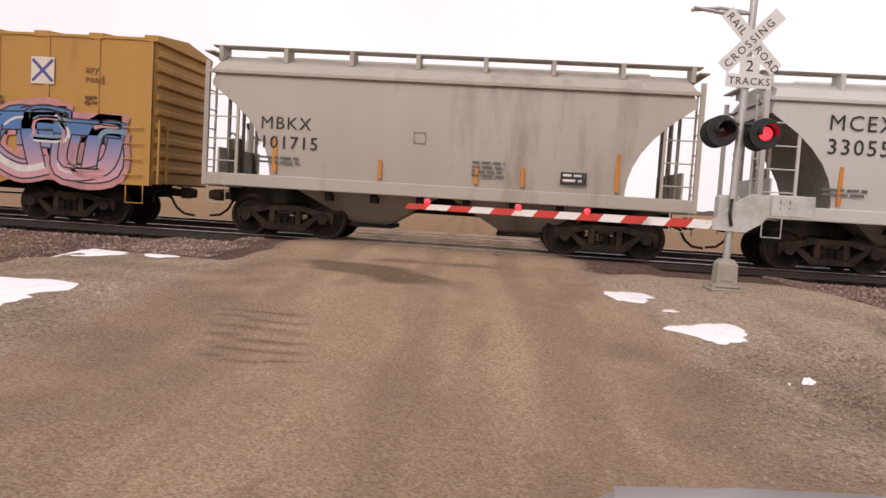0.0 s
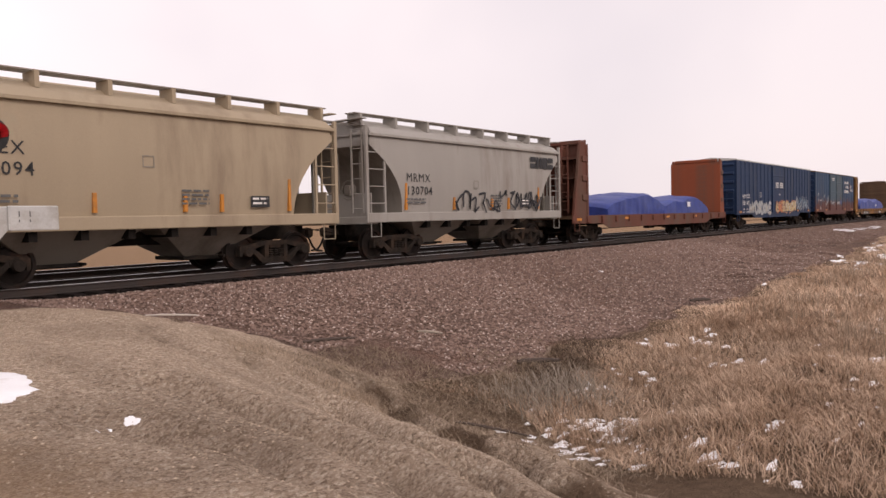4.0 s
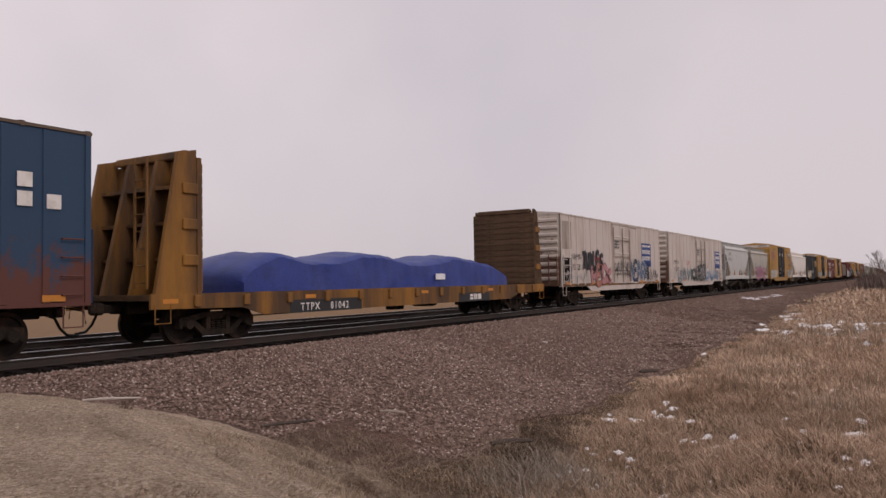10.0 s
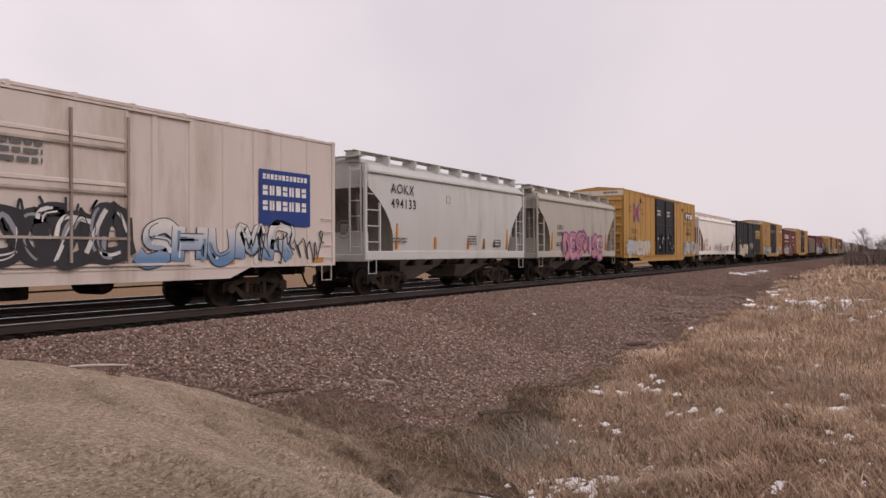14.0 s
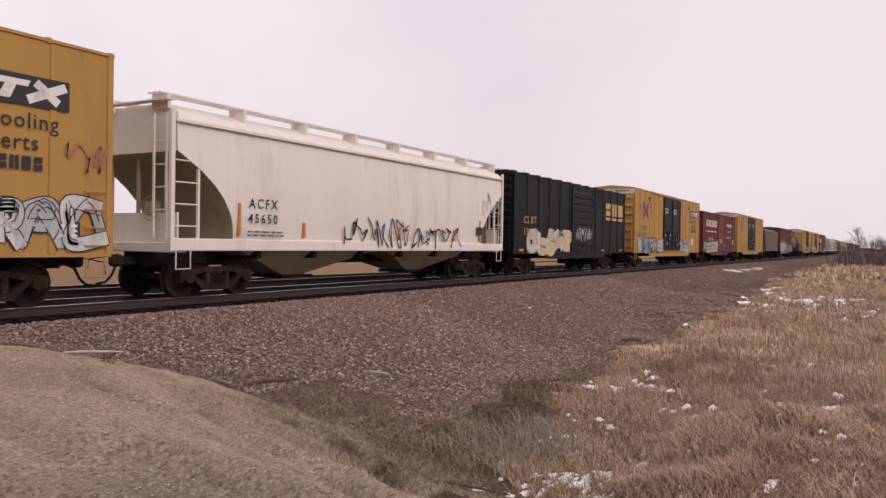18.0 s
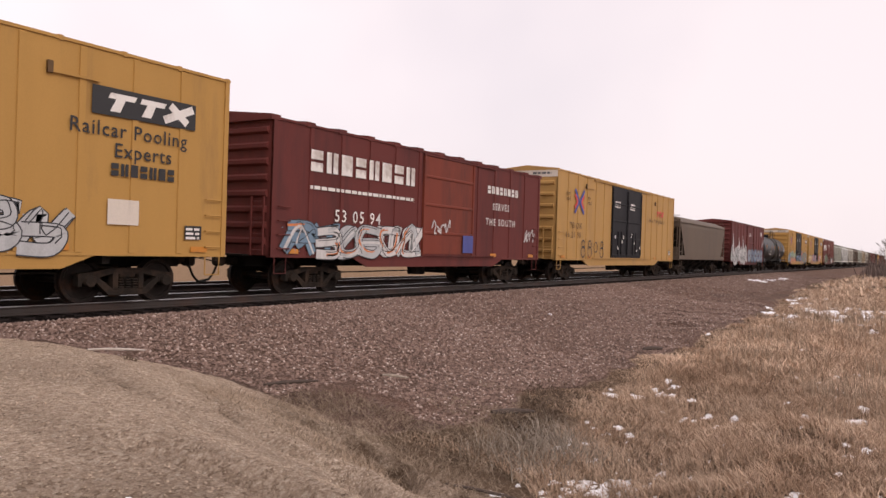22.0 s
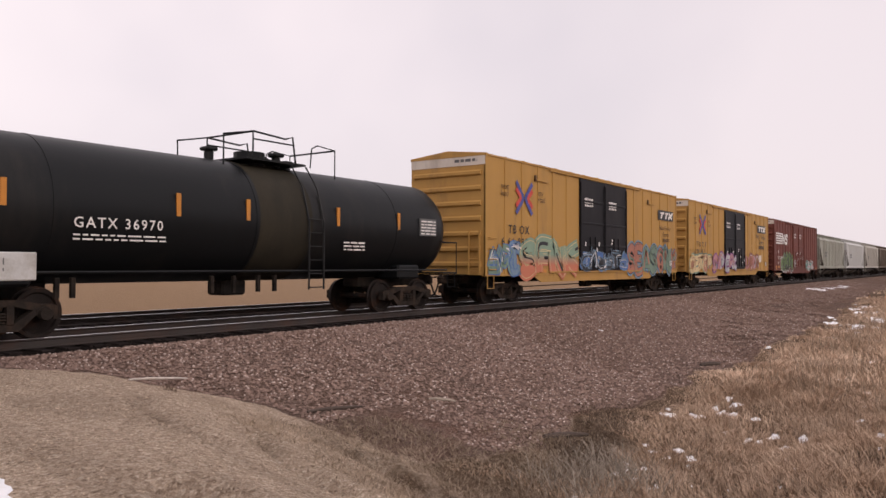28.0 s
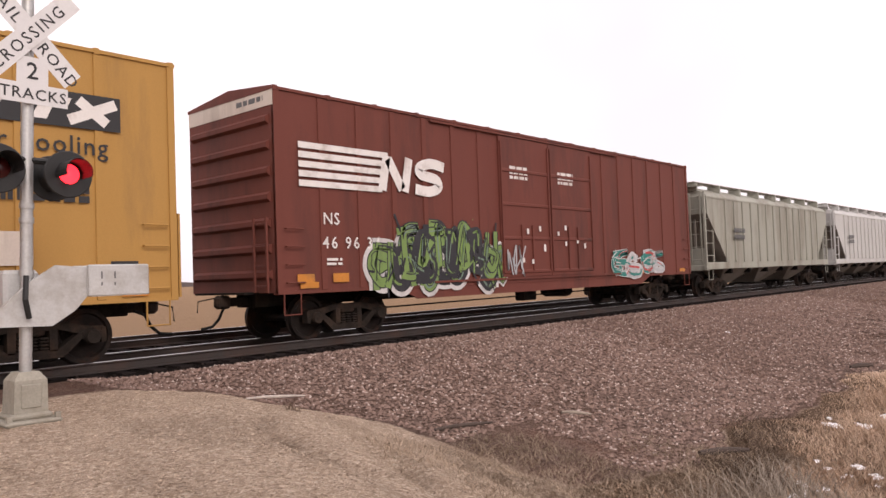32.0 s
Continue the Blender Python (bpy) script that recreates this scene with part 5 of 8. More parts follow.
def ground_material():
    m = bpy.data.materials.new("ground_earth")
    m.use_nodes = True
    n, l = m.node_tree.nodes, m.node_tree.links
    b = n["Principled BSDF"]
    b.inputs["Roughness"].default_value = 0.95
    b.inputs["Specular IOR Level"].default_value = 0.02
    co = n.new("ShaderNodeTexCoord")
    at = n.new("ShaderNodeAttribute")
    at.attribute_name = "zone"
    sp = n.new("ShaderNodeSeparateColor")
    l.new(at.outputs["Color"], sp.inputs["Color"])

    def tex(scale, detail=6, rough=0.6):
        t = n.new("ShaderNodeTexNoise")
        t.inputs["Scale"].default_value, t.inputs["Detail"].default_value, t.inputs["Roughness"].default_value = scale, detail, rough
        l.new(co.outputs["Object"], t.inputs["Vector"])
        return t.outputs["Fac"]

    def ramp(fac, stops):
        r = n.new("ShaderNodeValToRGB")
        while len(r.color_ramp.elements) < len(stops):
            r.color_ramp.elements.new(0.5)
        for e, (p, c) in zip(r.color_ramp.elements, stops):
            e.position, e.color = p, (*c, 1)
        l.new(fac, r.inputs["Fac"])
        return r.outputs["Color"]

    def mix(fac, a, b2, mode="MIX"):
        x = n.new("ShaderNodeMix")
        x.data_type, x.blend_type = "RGBA", mode
        l.new(fac, x.inputs["Factor"])
        l.new(a, x.inputs["A"])
        l.new(b2, x.inputs["B"])
        return x.outputs["Result"]

    def edge(mask, noise_fac, k=0.5):
        s = n.new("ShaderNodeMath")
        s.operation = "MULTIPLY_ADD"
        s.inputs[1].default_value, s.inputs[2].default_value = k, -k / 2
        l.new(noise_fac, s.inputs[0])
        a = n.new("ShaderNodeMath")
        a.operation = "ADD"
        l.new(mask, a.inputs[0])
        l.new(s.outputs[0], a.inputs[1])
        r = n.new("ShaderNodeMapRange")
        r.inputs["From Min"].default_value, r.inputs["From Max"].default_value = 0.35, 0.65
        l.new(a.outputs[0], r.inputs["Value"])
        return r.outputs["Result"]

    broad, mid, fine, grit = tex(0.35), tex(2.2), tex(16, 8, 0.7), tex(75, 4, 0.75)
    lump, peb = tex(5.5, 6, 0.65), tex(30, 5, 0.8)

    def cells(scale):
        """Single stones: a random shade for each, and the distance from its middle."""
        v = n.new("ShaderNodeTexVoronoi")
        v.inputs["Scale"].default_value = scale
        l.new(co.outputs["Object"], v.inputs["Vector"])
        sc = n.new("ShaderNodeSeparateColor")
        l.new(v.outputs["Color"], sc.inputs["Color"])
        return sc.outputs["Red"], v.outputs["Distance"]

    chip, chip_d = cells(27)
    grain, grain_d = cells(60)
    rock, rock_d = cells(17)
    gravel = mix(lump, ramp(chip, [(0.0, (0.18, 0.127, 0.09)), (0.3, (0.43, 0.325, 0.24)), (0.8, (0.61, 0.478, 0.367)), (1.0, (0.82, 0.70, 0.57))]),
                 ramp(grain, [(0.0, (0.25, 0.178, 0.127)), (0.6, (0.53, 0.41, 0.31)), (1.0, (0.79, 0.66, 0.53))]))
    dirt = mix(broad, ramp(fine, [(0.3, (0.35, 0.236, 0.152)), (0.7, (0.56, 0.40, 0.27))]),
               ramp(mid, [(0.35, (0.37, 0.262, 0.177)), (0.7, (0.60, 0.44, 0.307))]))
    bal = mix(peb, ramp(rock, [(0.0, (0.088, 0.06, 0.05)), (0.5, (0.15, 0.102, 0.083)), (0.9, (0.22, 0.157, 0.132)), (1.0, (0.40, 0.33, 0.29))]),
              ramp(chip, [(0.0, (0.09, 0.06, 0.049)), (0.6, (0.16, 0.108, 0.088)), (1.0, (0.33, 0.26, 0.225))]))
    bal = mix(edge(broad, mid, 0.6), bal, ramp(grain, [(0.0, (0.10, 0.06, 0.046)), (0.6, (0.20, 0.122, 0.092)), (1.0, (0.33, 0.235, 0.19))]))
    dirt = mix(mid, dirt, ramp(grain, [(0.0, (0.29, 0.20, 0.135)), (0.5, (0.47, 0.34, 0.235)), (1.0, (0.60, 0.46, 0.34))]))
    straw = mix(mid, ramp(fine, [(0.3, (0.190, 0.123, 0.076)), (0.7, (0.475, 0.314, 0.190))]),
                ramp(grit, [(0.3, (0.152, 0.103, 0.067)), (0.7, (0.437, 0.294, 0.180))]))
    mp = n.new("ShaderNodeMapping")
    mp.inputs["Scale"].default_value = (1.0, 0.07, 1.0)
    l.new(co.outputs["Object"], mp.inputs["Vector"])
    tn = n.new("ShaderNodeTexNoise")
    tn.inputs["Scale"].default_value, tn.inputs["Detail"].default_value = 1.6, 3
    l.new(mp.outputs["Vector"], tn.inputs["Vector"])
    dirt = mix(edge(tn.outputs["Fac"], fine, 0.35), dirt, ramp(grain, [(0.0, (0.38, 0.265, 0.175)), (0.6, (0.56, 0.41, 0.285)), (1.0, (0.66, 0.51, 0.38))]))
    silt = mix(broad, ramp(fine, [(0.3, (0.088, 0.060, 0.043)), (0.7, (0.200, 0.140, 0.098))]), ramp(lump, [(0.3, (0.100, 0.069, 0.048)), (0.7, (0.225, 0.156, 0.106))]))
    c = mix(edge(sp.outputs["Red"], mid, 0.7), gravel, dirt)
    c = mix(edge(at.outputs["Alpha"], mid, 0.8), c, silt)
    c = mix(edge(sp.outputs["Green"], fine, 0.5), c, bal)
    c = mix(edge(sp.outputs["Blue"], mid, 0.7), c, straw)
    # oil stain and the train's shade, both coloured into the track bed
    oa = n.new("ShaderNodeAttribute")
    oa.attribute_name = "oil"
    c = mix(edge(oa.outputs["Fac"], fine, 0.4), c, ramp(grit, [(0.3, (0.008, 0.0065, 0.006)), (0.7, (0.032, 0.025, 0.022))]))
    da = n.new("ShaderNodeAttribute")
    da.attribute_name = "damp"
    dm = n.new("ShaderNodeMath")
    dm.operation, dm.inputs[1].default_value = "MULTIPLY", 0.75
    l.new(da.outputs["Fac"], dm.inputs[0])
    c = mix(dm.outputs[0], c, ramp(fine, [(0.3, (0.075, 0.05, 0.035)), (0.7, (0.14, 0.095, 0.065))]))
    l.new(c, b.inputs["Base Color"])
    bp = n.new("ShaderNodeBump")
    bp.inputs["Strength"].default_value, bp.inputs["Distance"].default_value = 0.8, 0.045
    mx = n.new("ShaderNodeMath")
    mx.operation = "ADD"
    l.new(grit, mx.inputs[0])
    l.new(peb, mx.inputs[1])
    m2 = n.new("ShaderNodeMath")
    m2.operation, m2.inputs[1].default_value = "MULTIPLY_ADD", 2.0
    l.new(lump, m2.inputs[0])
    l.new(mx.outputs[0], m2.inputs[2])
    m3 = n.new("ShaderNodeMath")
    m3.operation, m3.inputs[1].default_value = "MULTIPLY_ADD", -1.2
    l.new(chip_d, m3.inputs[0])
    l.new(m2.outputs[0], m3.inputs[2])
    l.new(m3.outputs[0], bp.inputs["Height"])
    l.new(bp.outputs["Normal"], b.inputs["Normal"])
    return m


def toe(x, y):
    """How far beyond the toe of the ballast a point lies (positive: in the grass)."""
    return -7.9 - 0.05 * np.clip(x - 12, 0, 17) + 0.05 * np.clip(x - 30, 0, 40) + 0.35 * lattice(x, y, 1.6, 6) + 0.2 * lattice(x, y, 0.5, 7) - y


def wet_patches(x, y):
    """Damp dark earth: a long puddle mark by the crossing, washboard bars and wheel tracks."""
    u, v = (x + 6.6) * 0.68 - (y + 4.8) * 0.73, (x + 6.6) * 0.73 + (y + 4.8) * 0.68
    w = 0.9 * smooth(1.25, 0.75, np.sqrt((u / 2.0) ** 2 + (v / 0.62) ** 2) + 0.25 * lattice(x, y, 0.5, 8))
    w = np.maximum(w, 0.6 * smooth(1.2, 0.8, np.sqrt(((x + 5.6) / 1.2) ** 2 + ((y + 2.9) / 0.35) ** 2) + 0.25 * lattice(x, y, 0.4, 9)))
    bars = smooth(0.35, 0.8, np.sin((y + 0.12 * lattice(x, y, 0.6, 10)) * 2 * math.pi / 0.34)) * smooth(0.65, 0.35, np.abs(x + 6.75 + 0.25 * (y + 10))) * smooth(1.3, 0.9, np.abs(y + 9.9))
    w = np.maximum(w, 0.75 * bars)
    for xc in (-7.4, -5.6, -4.2):
        tr = xc + 0.05 * (-(y + 2)) + 0.1 * np.sin(y * 0.4)
        w = np.maximum(w, 0.3 * smooth(0.38, 0.12, np.abs(x - tr) + 0.12 * lattice(x, y * 0.25, 0.3, 11)))
    w = np.maximum(w, 0.55 * smooth(-6.3, -7.7, x + 0.5 * lattice(x, y, 1.5, 32)) * smooth(-15.5, -13, x) * smooth(-2, -4, y) * (0.62 + 0.5 * lattice(x, y, 0.7, 31)))
    w = np.maximum(w, 0.6 * smooth(2.2, 1.2, np.abs(x + 1.6 + 0.2 * (y + 11))) * smooth(-9.0, -10.6, y + 0.35 * x) * (0.65 + 0.5 * lattice(x, y, 0.6, 33)))
    w = np.maximum(w, 0.5 * smooth(0.45, 0.1, np.abs(y + 9.9 + 0.28 * (x + 1.3) + 0.15 * lattice(x, y, 0.5, 34))) * smooth(1.3, 0.6, np.abs(x + 1.2)))
    w = np.maximum(w, 0.34 * smooth(0.05, 0.6, lattice(x, y * 0.18, 0.35, 35) + 0.6 * lattice(x, y * 0.5, 1.3, 36)) * smooth(-2.5, -4, y))
    for (ax, ay, bx, by, hw, dp) in RILLS:
        ux, uy = bx - ax, by - ay
        ln = math.hypot(ux, uy)
        k = ((x - ax) * ux + (y - ay) * uy) / ln ** 2
        off = ((x - ax) * uy - (y - ay) * ux) / ln + 0.12 * np.sin(k * ln * 2.3 + ax) + 0.05 * np.sin(k * ln * 5.1) - 0.3 * hw
        w = np.maximum(w, 0.85 * np.exp(-(off / (1.15 * hw)) ** 2) * smooth(-0.1, 0.3, k) * smooth(1.2, 0.8, k) * (0.7 + 0.5 * lattice(x, y, 0.3, 30)))
    w = np.maximum(w, 0.45 * smooth(0.5, 0.1, np.abs(x + 2.9 - 0.25 * (y + 4))) * smooth(2.6, 1.5, np.abs(y + 4.4)) * (0.6 + 0.4 * lattice(x, y, 0.4, 12)))
    return w


def build_ground():
    xs = axis_steps((-9, 9, 0.1), 0, 1.03, 3200)
    ys = axis_steps((-16, 3, 0.1), 0, 1.05, 3200)
    X, Y = np.meshgrid(xs, ys)
    Z = ground_z(X, Y)
    nx, ny = len(xs), len(ys)
    verts = np.stack([X.ravel(), Y.ravel(), Z.ravel()], 1)
    i = np.arange(nx * ny).reshape(ny, nx)
    faces = np.stack([i[:-1, :-1].ravel(), i[:-1, 1:].ravel(), i[1:, 1:].ravel(), i[1:, :-1].ravel()], 1)
    me = bpy.data.meshes.new("ground")
    me.from_pydata(verts.tolist(), [], faces.tolist())
    me.polygons.foreach_set("use_smooth", [True] * len(me.polygons))
    at = me.color_attributes.new("zone", "FLOAT_COLOR", "POINT")
    x, y = verts[:, 0], verts[:, 1]
    road = road_mask(x, y)
    bed, bank, field = levels(x, y)
    on_bed = smooth(-0.1, 0.06, bed - bank + 0.06 * lattice(x, y, 0.3, 13))
    grassy = smooth(-0.2, 0.2, toe(x, y))
    straw = grassy * smooth(-0.35, 0.15, field - bank + 0.12 * lattice(x, y, 0.7, 14))
    ballast = on_bed * (1 - grassy)
    ballast = np.maximum(ballast, smooth(-2.9, -2.2, y) * (1 - road))
    ballast = np.where(x < -9, np.maximum(ballast, smooth(-5.2, -4.2, y)), ballast)
    ballast = ballast * smooth(9.5, 8.2, y)
    straw = np.maximum(straw, smooth(9.0, 10.5, y))
    straw = np.maximum(straw, smooth(-13, -15, x))
    drop = smooth(-0.85, -1.75, bank + 0.3 * lattice(x, y, 0.7, 15) + 0.2 * lattice(x, y, 0.25, 16))
    silt = np.where((x > 0) & (y < -4), np.maximum(drop * smooth(-6.0, -7.0, y), smooth(10.5, 8.0, x) * smooth(4.0, 5.5, x) * smooth(-7.2, -8.0, y) * smooth(-10, -9, y)), 0) * (1 - ballast)
    col = np.stack([road, ballast, straw * (1 - 0.75 * silt), silt], 1).astype(np.float32)
    at.data.foreach_set("color", col.ravel())
    damp = me.attributes.new("damp", "FLOAT", "POINT")
    damp.data.foreach_set("value", wet_patches(x, y).astype(np.float32))
    # covers both tracks and the gap: oiled ballast plus painted train shade
    oil = me.attributes.new("oil", "FLOAT", "POINT")
    oil.data.foreach_set("value", (smooth(-1.15, -0.75, y) * smooth(7.0, 6.4, y) * (1 - 0.8 * road)).astype(np.float32))
    me.materials.append(ground_material())
    return tagged(new("ground", me), "brown gravel bank, ballast slope and straw-coloured winter field", "ground", kind="structure")


GROUND = build_ground()


# ---- tracks ----
def build_track(yc, label, x0=-140, x1=900):
    tr = tagged(thing("railway_track", pose(0, yc, 0), label, "railway track", "double track"), kind="structure")
    prof = [(-0.075, -0.17), (0.075, -0.17), (0.07, -0.155), (0.012, -0.14), (0.012, -0.045), (0.036, -0.03), (0.036, -0.006), (-0.036, -0.006),
            (-0.036, -0.03), (-0.012, -0.045), (-0.012, -0.14), (-0.07, -0.155)]
    for s in (-1, 1):
        r = part("rail", Shape().prism_x([(y + s * 0.7525, z) for y, z in prof], x0, x1), MAT["rail"], tr, "rusty steel rail")
        part("rail_head", Shape().box(x0, x1, s * 0.7525 - 0.034, s * 0.7525 + 0.034, -0.0055, 0.0), MAT["rail_top"], r, "bright worn running surface")
    return tr


TRACK = build_track(RAIL_Y, "near railway track with dark timber ties in reddish ballast")
TRACK_FAR = build_track(RAIL_Y + 4.3, "second railway track behind the train")


# ---- crossing signal ----
def crossing_signal(m, label, lit_right=True, back=False):
    sig = thing("crossing_signal", m, label, "crossing signal", "crossing signals")
    base = Shape()
    base.box(-0.27, 0.27, -0.27, 0.27, 0.0, 0.05, 0.02)
    base.box(-0.2, 0.2, -0.2, 0.2, 0.05, 0.11, 0.02)
    for k, j in ((-1, -1), (1, -1), (1, 1), (-1, 1)):
        base.box(k * 0.23 - 0.025, k * 0.23 + 0.025, j * 0.23 - 0.025, j * 0.23 + 0.025, 0.05, 0.1)
    base.loft([[(k * r, j * r, z) for k, j in ((-1, -1), (1, -1), (1, 1), (-1, 1))] for r, z in ((0.165, 0.1), (0.155, 0.44), (0.10, 0.52))])
    base.box(-0.1, 0.1, -0.175, -0.15, 0.16, 0.4, 0.01)
    part("pedestal", base, MAT["concrete"], sig, "cast grey-green pedestal with bolted foot")
    pl = Shape()
    ring = lambda r, z, n=16: [(r * math.cos(2 * math.pi * i / n), r * math.sin(2 * math.pi * i / n), z) for i in range(n)]
    pl.loft([ring(0.062, 0.45), ring(0.06, 4.76)])
    for z in (2.2, 2.05, 1.5):
        pl.loft([ring(0.072, z), ring(0.072, z + 0.06)])
    part("pole", pl, MAT["galv"], sig, smooth=True)
    bell = Shape()
    bell.loft([ring(0.05, 4.76), ring(0.1, 4.85), ring(0.1, 4.98), ring(0.04, 5.0)])
    bell.tube([(0, 0, 4.7), (0.02, 0, 4.9)], 0.06, 8)
    part("bell", bell, MAT["lampblack"], sig)
    for k, zz in ((1, 4.55), (-1, 4.45)):
        part("bracket_arm", Shape().tube([(0, 0, 4.48), (-0.5, 0.05 * k, zz), (-0.95, 0.08 * k, zz - 0.05 * k)], 0.03, 6), MAT["galv"], sig)
    # crossbuck
    ang = 48
    for a, words, dy in ((ang, ("CROSSING",), 0.014), (-ang + 2, ("RAIL", "ROAD"), 0.0)):
        mm = pose(0, -0.09 - dy * 0, 4.03, 0, 0, 0) @ pose(0, -dy, 0, 0, -a if a > 0 else -a, 0)
        bl = part("crossbuck_blade", Shape().box(-0.61, 0.61, -0.006, 0.0, -0.115, 0.115), MAT["sign"], sig, "white blade with black letters", m=mm)
        hgt = 0.125
        if len(words) == 1:
            letters(words[0], hgt, MAT["ink_black"], bl, -0.56, -0.008, -hgt / 2, 1.28)
        else:
            letters(words[0], hgt, MAT["ink_black"], bl, -0.56, -0.008, -hgt / 2, 1.2)
            letters(words[1], hgt, MAT["ink_black"], bl, 0.13, -0.008, -hgt / 2, 1.12)
    s2 = part("count_sign", Shape().box(-0.14, 0.17, -0.1, -0.092, 3.5, 3.78), MAT["sign"], sig)
    letters("2", 0.18, MAT["ink_black"], s2, -0.05, -0.103, 3.55)
    s3 = part("tracks_sign", Shape().box(-0.34, 0.37, -0.1, -0.092, 3.29, 3.5), MAT["sign"], sig)
    letters("TRACKS", 0.118, MAT["ink_black"], s3, -0.3, -0.103, 3.337, 1.12)
    # lamps
    part("lamp_arm", Shape().tube([(-0.5, -0.02, 2.71), (0.5, -0.02, 2.71)], 0.035, 8), MAT["lampblack"], sig)
    for k in (-1, 1):
        for face in (-1, 1):
            X, y0 = k * 0.335, face * 0.2
            d = Shape()
            n = 28
            circ = lambda r, y: [(X + r * math.cos(2 * math.pi * i / n), y, 2.57 + r * math.sin(2 * math.pi * i / n)) for i in range(n)]
            d.loft([circ(0.24, y0), circ(0.25, y0 + face * 0.01), circ(0.24, y0 + face * 0.02)])
            d.loft([circ(0.15, y0), circ(0.12, y0 - face * 0.14), circ(0.05, y0 - face * 0.17)])
            lamp = part("lamp_head", d, MAT["lampblack"], sig, "round black background disc")
            on = (k > 0) == lit_right
            g = Shape().loft([circ(0.105, y0 + face * 0.03), circ(0.09, y0 + face * 0.045), circ(0.03, y0 + face * 0.055)])
            part("lens", g, (MAT["lamp_amber"] if back else MAT["lens_lit"]) if on else MAT["lens_dark"], lamp, "lit red lens" if on else "dark red lens", smooth=True)
            hd = Shape()
            hood = lambda r, y, c: [(X + r * math.cos(a), y, 2.57 + r * math.sin(a)) for a in np.linspace(radians(-20), radians(200), 17)]
            hd.loft([hood(0.13, y0 + face * 0.02, 0), hood(0.13, y0 + face * 0.3, 0)], False, False)
            hd.loft([hood(0.136, y0 + face * 0.02, 0), hood(0.136, y0 + face * 0.3, 0)], False, False)
            part("hood", hd, MAT["lampblack"], lamp)
    return sig


def gate(m, length=5.2):
    g = thing("crossing_gate", m, "lowered red and white striped crossing gate arm beside the signal", "crossing gate")
    b = Shape()
    b.box(-0.16, 0.2, 0.08, 0.42, 1.02, 1.62, 0.04)
    part("drive_box", b, MAT["alu"], g, "grey cast gate machine")
    c = Shape()
    c.prism_y([(-0.3, 1.02), (0.25, 1.0), (0.5, 1.16), (0.72, 1.42), (0.75, 1.62), (0.3, 1.66), (0.05, 1.5), (-0.3, 1.18)], -0.12, -0.06)
    part("support_arm", c, MAT["alu"], g)
    for k in range(2):
        part("counterweight", Shape().box(0.62, 1.32 - 0.05 * k, -0.2 + k * 0.4, -0.12 + k * 0.4, 1.3, 1.66, 0.015), MAT["alu"], g, "pale grey counterweight plate")
    for x in (0.75, 0.9):
        part("counterweight_mark", Shape().box(x, x + 0.015, -0.204, -0.2, 1.42, 1.46), MAT["ink_grey"], g)
        part("counterweight_mark", Shape().box(x, x + 0.015, -0.204, -0.2, 1.5, 1.58), MAT["ink_grey"], g)
    part("hand_crank", Shape().tube([(-0.02, -0.15, 1.55), (-0.05, -0.2, 1.3), (0.0, -0.16, 1.1)], 0.03, 6), MAT["lampblack"], g)
    n = 14
    seg = length / n
    for i in range(n):
        x1, x0 = -0.35 - i * seg, -0.35 - (i + 1) * seg
        t0 = 0.075 - 0.03 * i / n
        s = Shape()
        k = 0.16 * t0 / 0.075
        s.add([(x1, -0.1, 1.1 - t0), (x1 + k * 0.7, -0.1, 1.1 + t0), (x0 + k * 0.7, -0.1, 1.1 + t0), (x0, -0.1, 1.1 - t0), (x1, -0.06, 1.1 - t0), (x1 + k * 0.7, -0.06, 1.1 + t0), (x0 + k * 0.7, -0.06, 1.1 + t0), (x0, -0.06, 1.1 - t0)],
              [(0, 1, 2, 3), (7, 6, 5, 4), (0, 4, 5, 1), (1, 5, 6, 2), (2, 6, 7, 3), (3, 7, 4, 0)])
        part("gate_stripe", s, MAT["gate_red"] if i % 2 else MAT["gate_white"], g)
    for x in (-0.35 - length + 0.4, -0.35 - length * 0.62, -2.4):
        l0 = part("gate_lamp", Shape().box(x - 0.07, x + 0.07, -0.12, -0.04, 1.14, 1.24, 0.02), MAT["lampblack"], g)
        part("gate_lens", Shape().lathe_y([(0.055, -0.125), (0.05, -0.145), (0.02, -0.155)], x, 1.19, 12), MAT["lens_lit"], l0, "lit red lens")
    return g


MAST = (-0.575, -3.95)
SIGNAL = crossing_signal(pose(MAST[0], MAST[1], float(ground_z(*MAST)) - 0.01, 0, 1.2, 0) @ Matrix.Scale(1.04, 4), "railroad crossing signal with crossbuck and red flashers on a steel pole")
GATE = gate(pose(MAST[0], MAST[1], float(ground_z(*MAST))))
SIGNAL_FAR = crossing_signal(pose(-13.9, 10.0, float(ground_z(-13.9, 10.0)) - 0.01, 0, 0, 180), "crossing signal on the other side of the tracks", False, True)


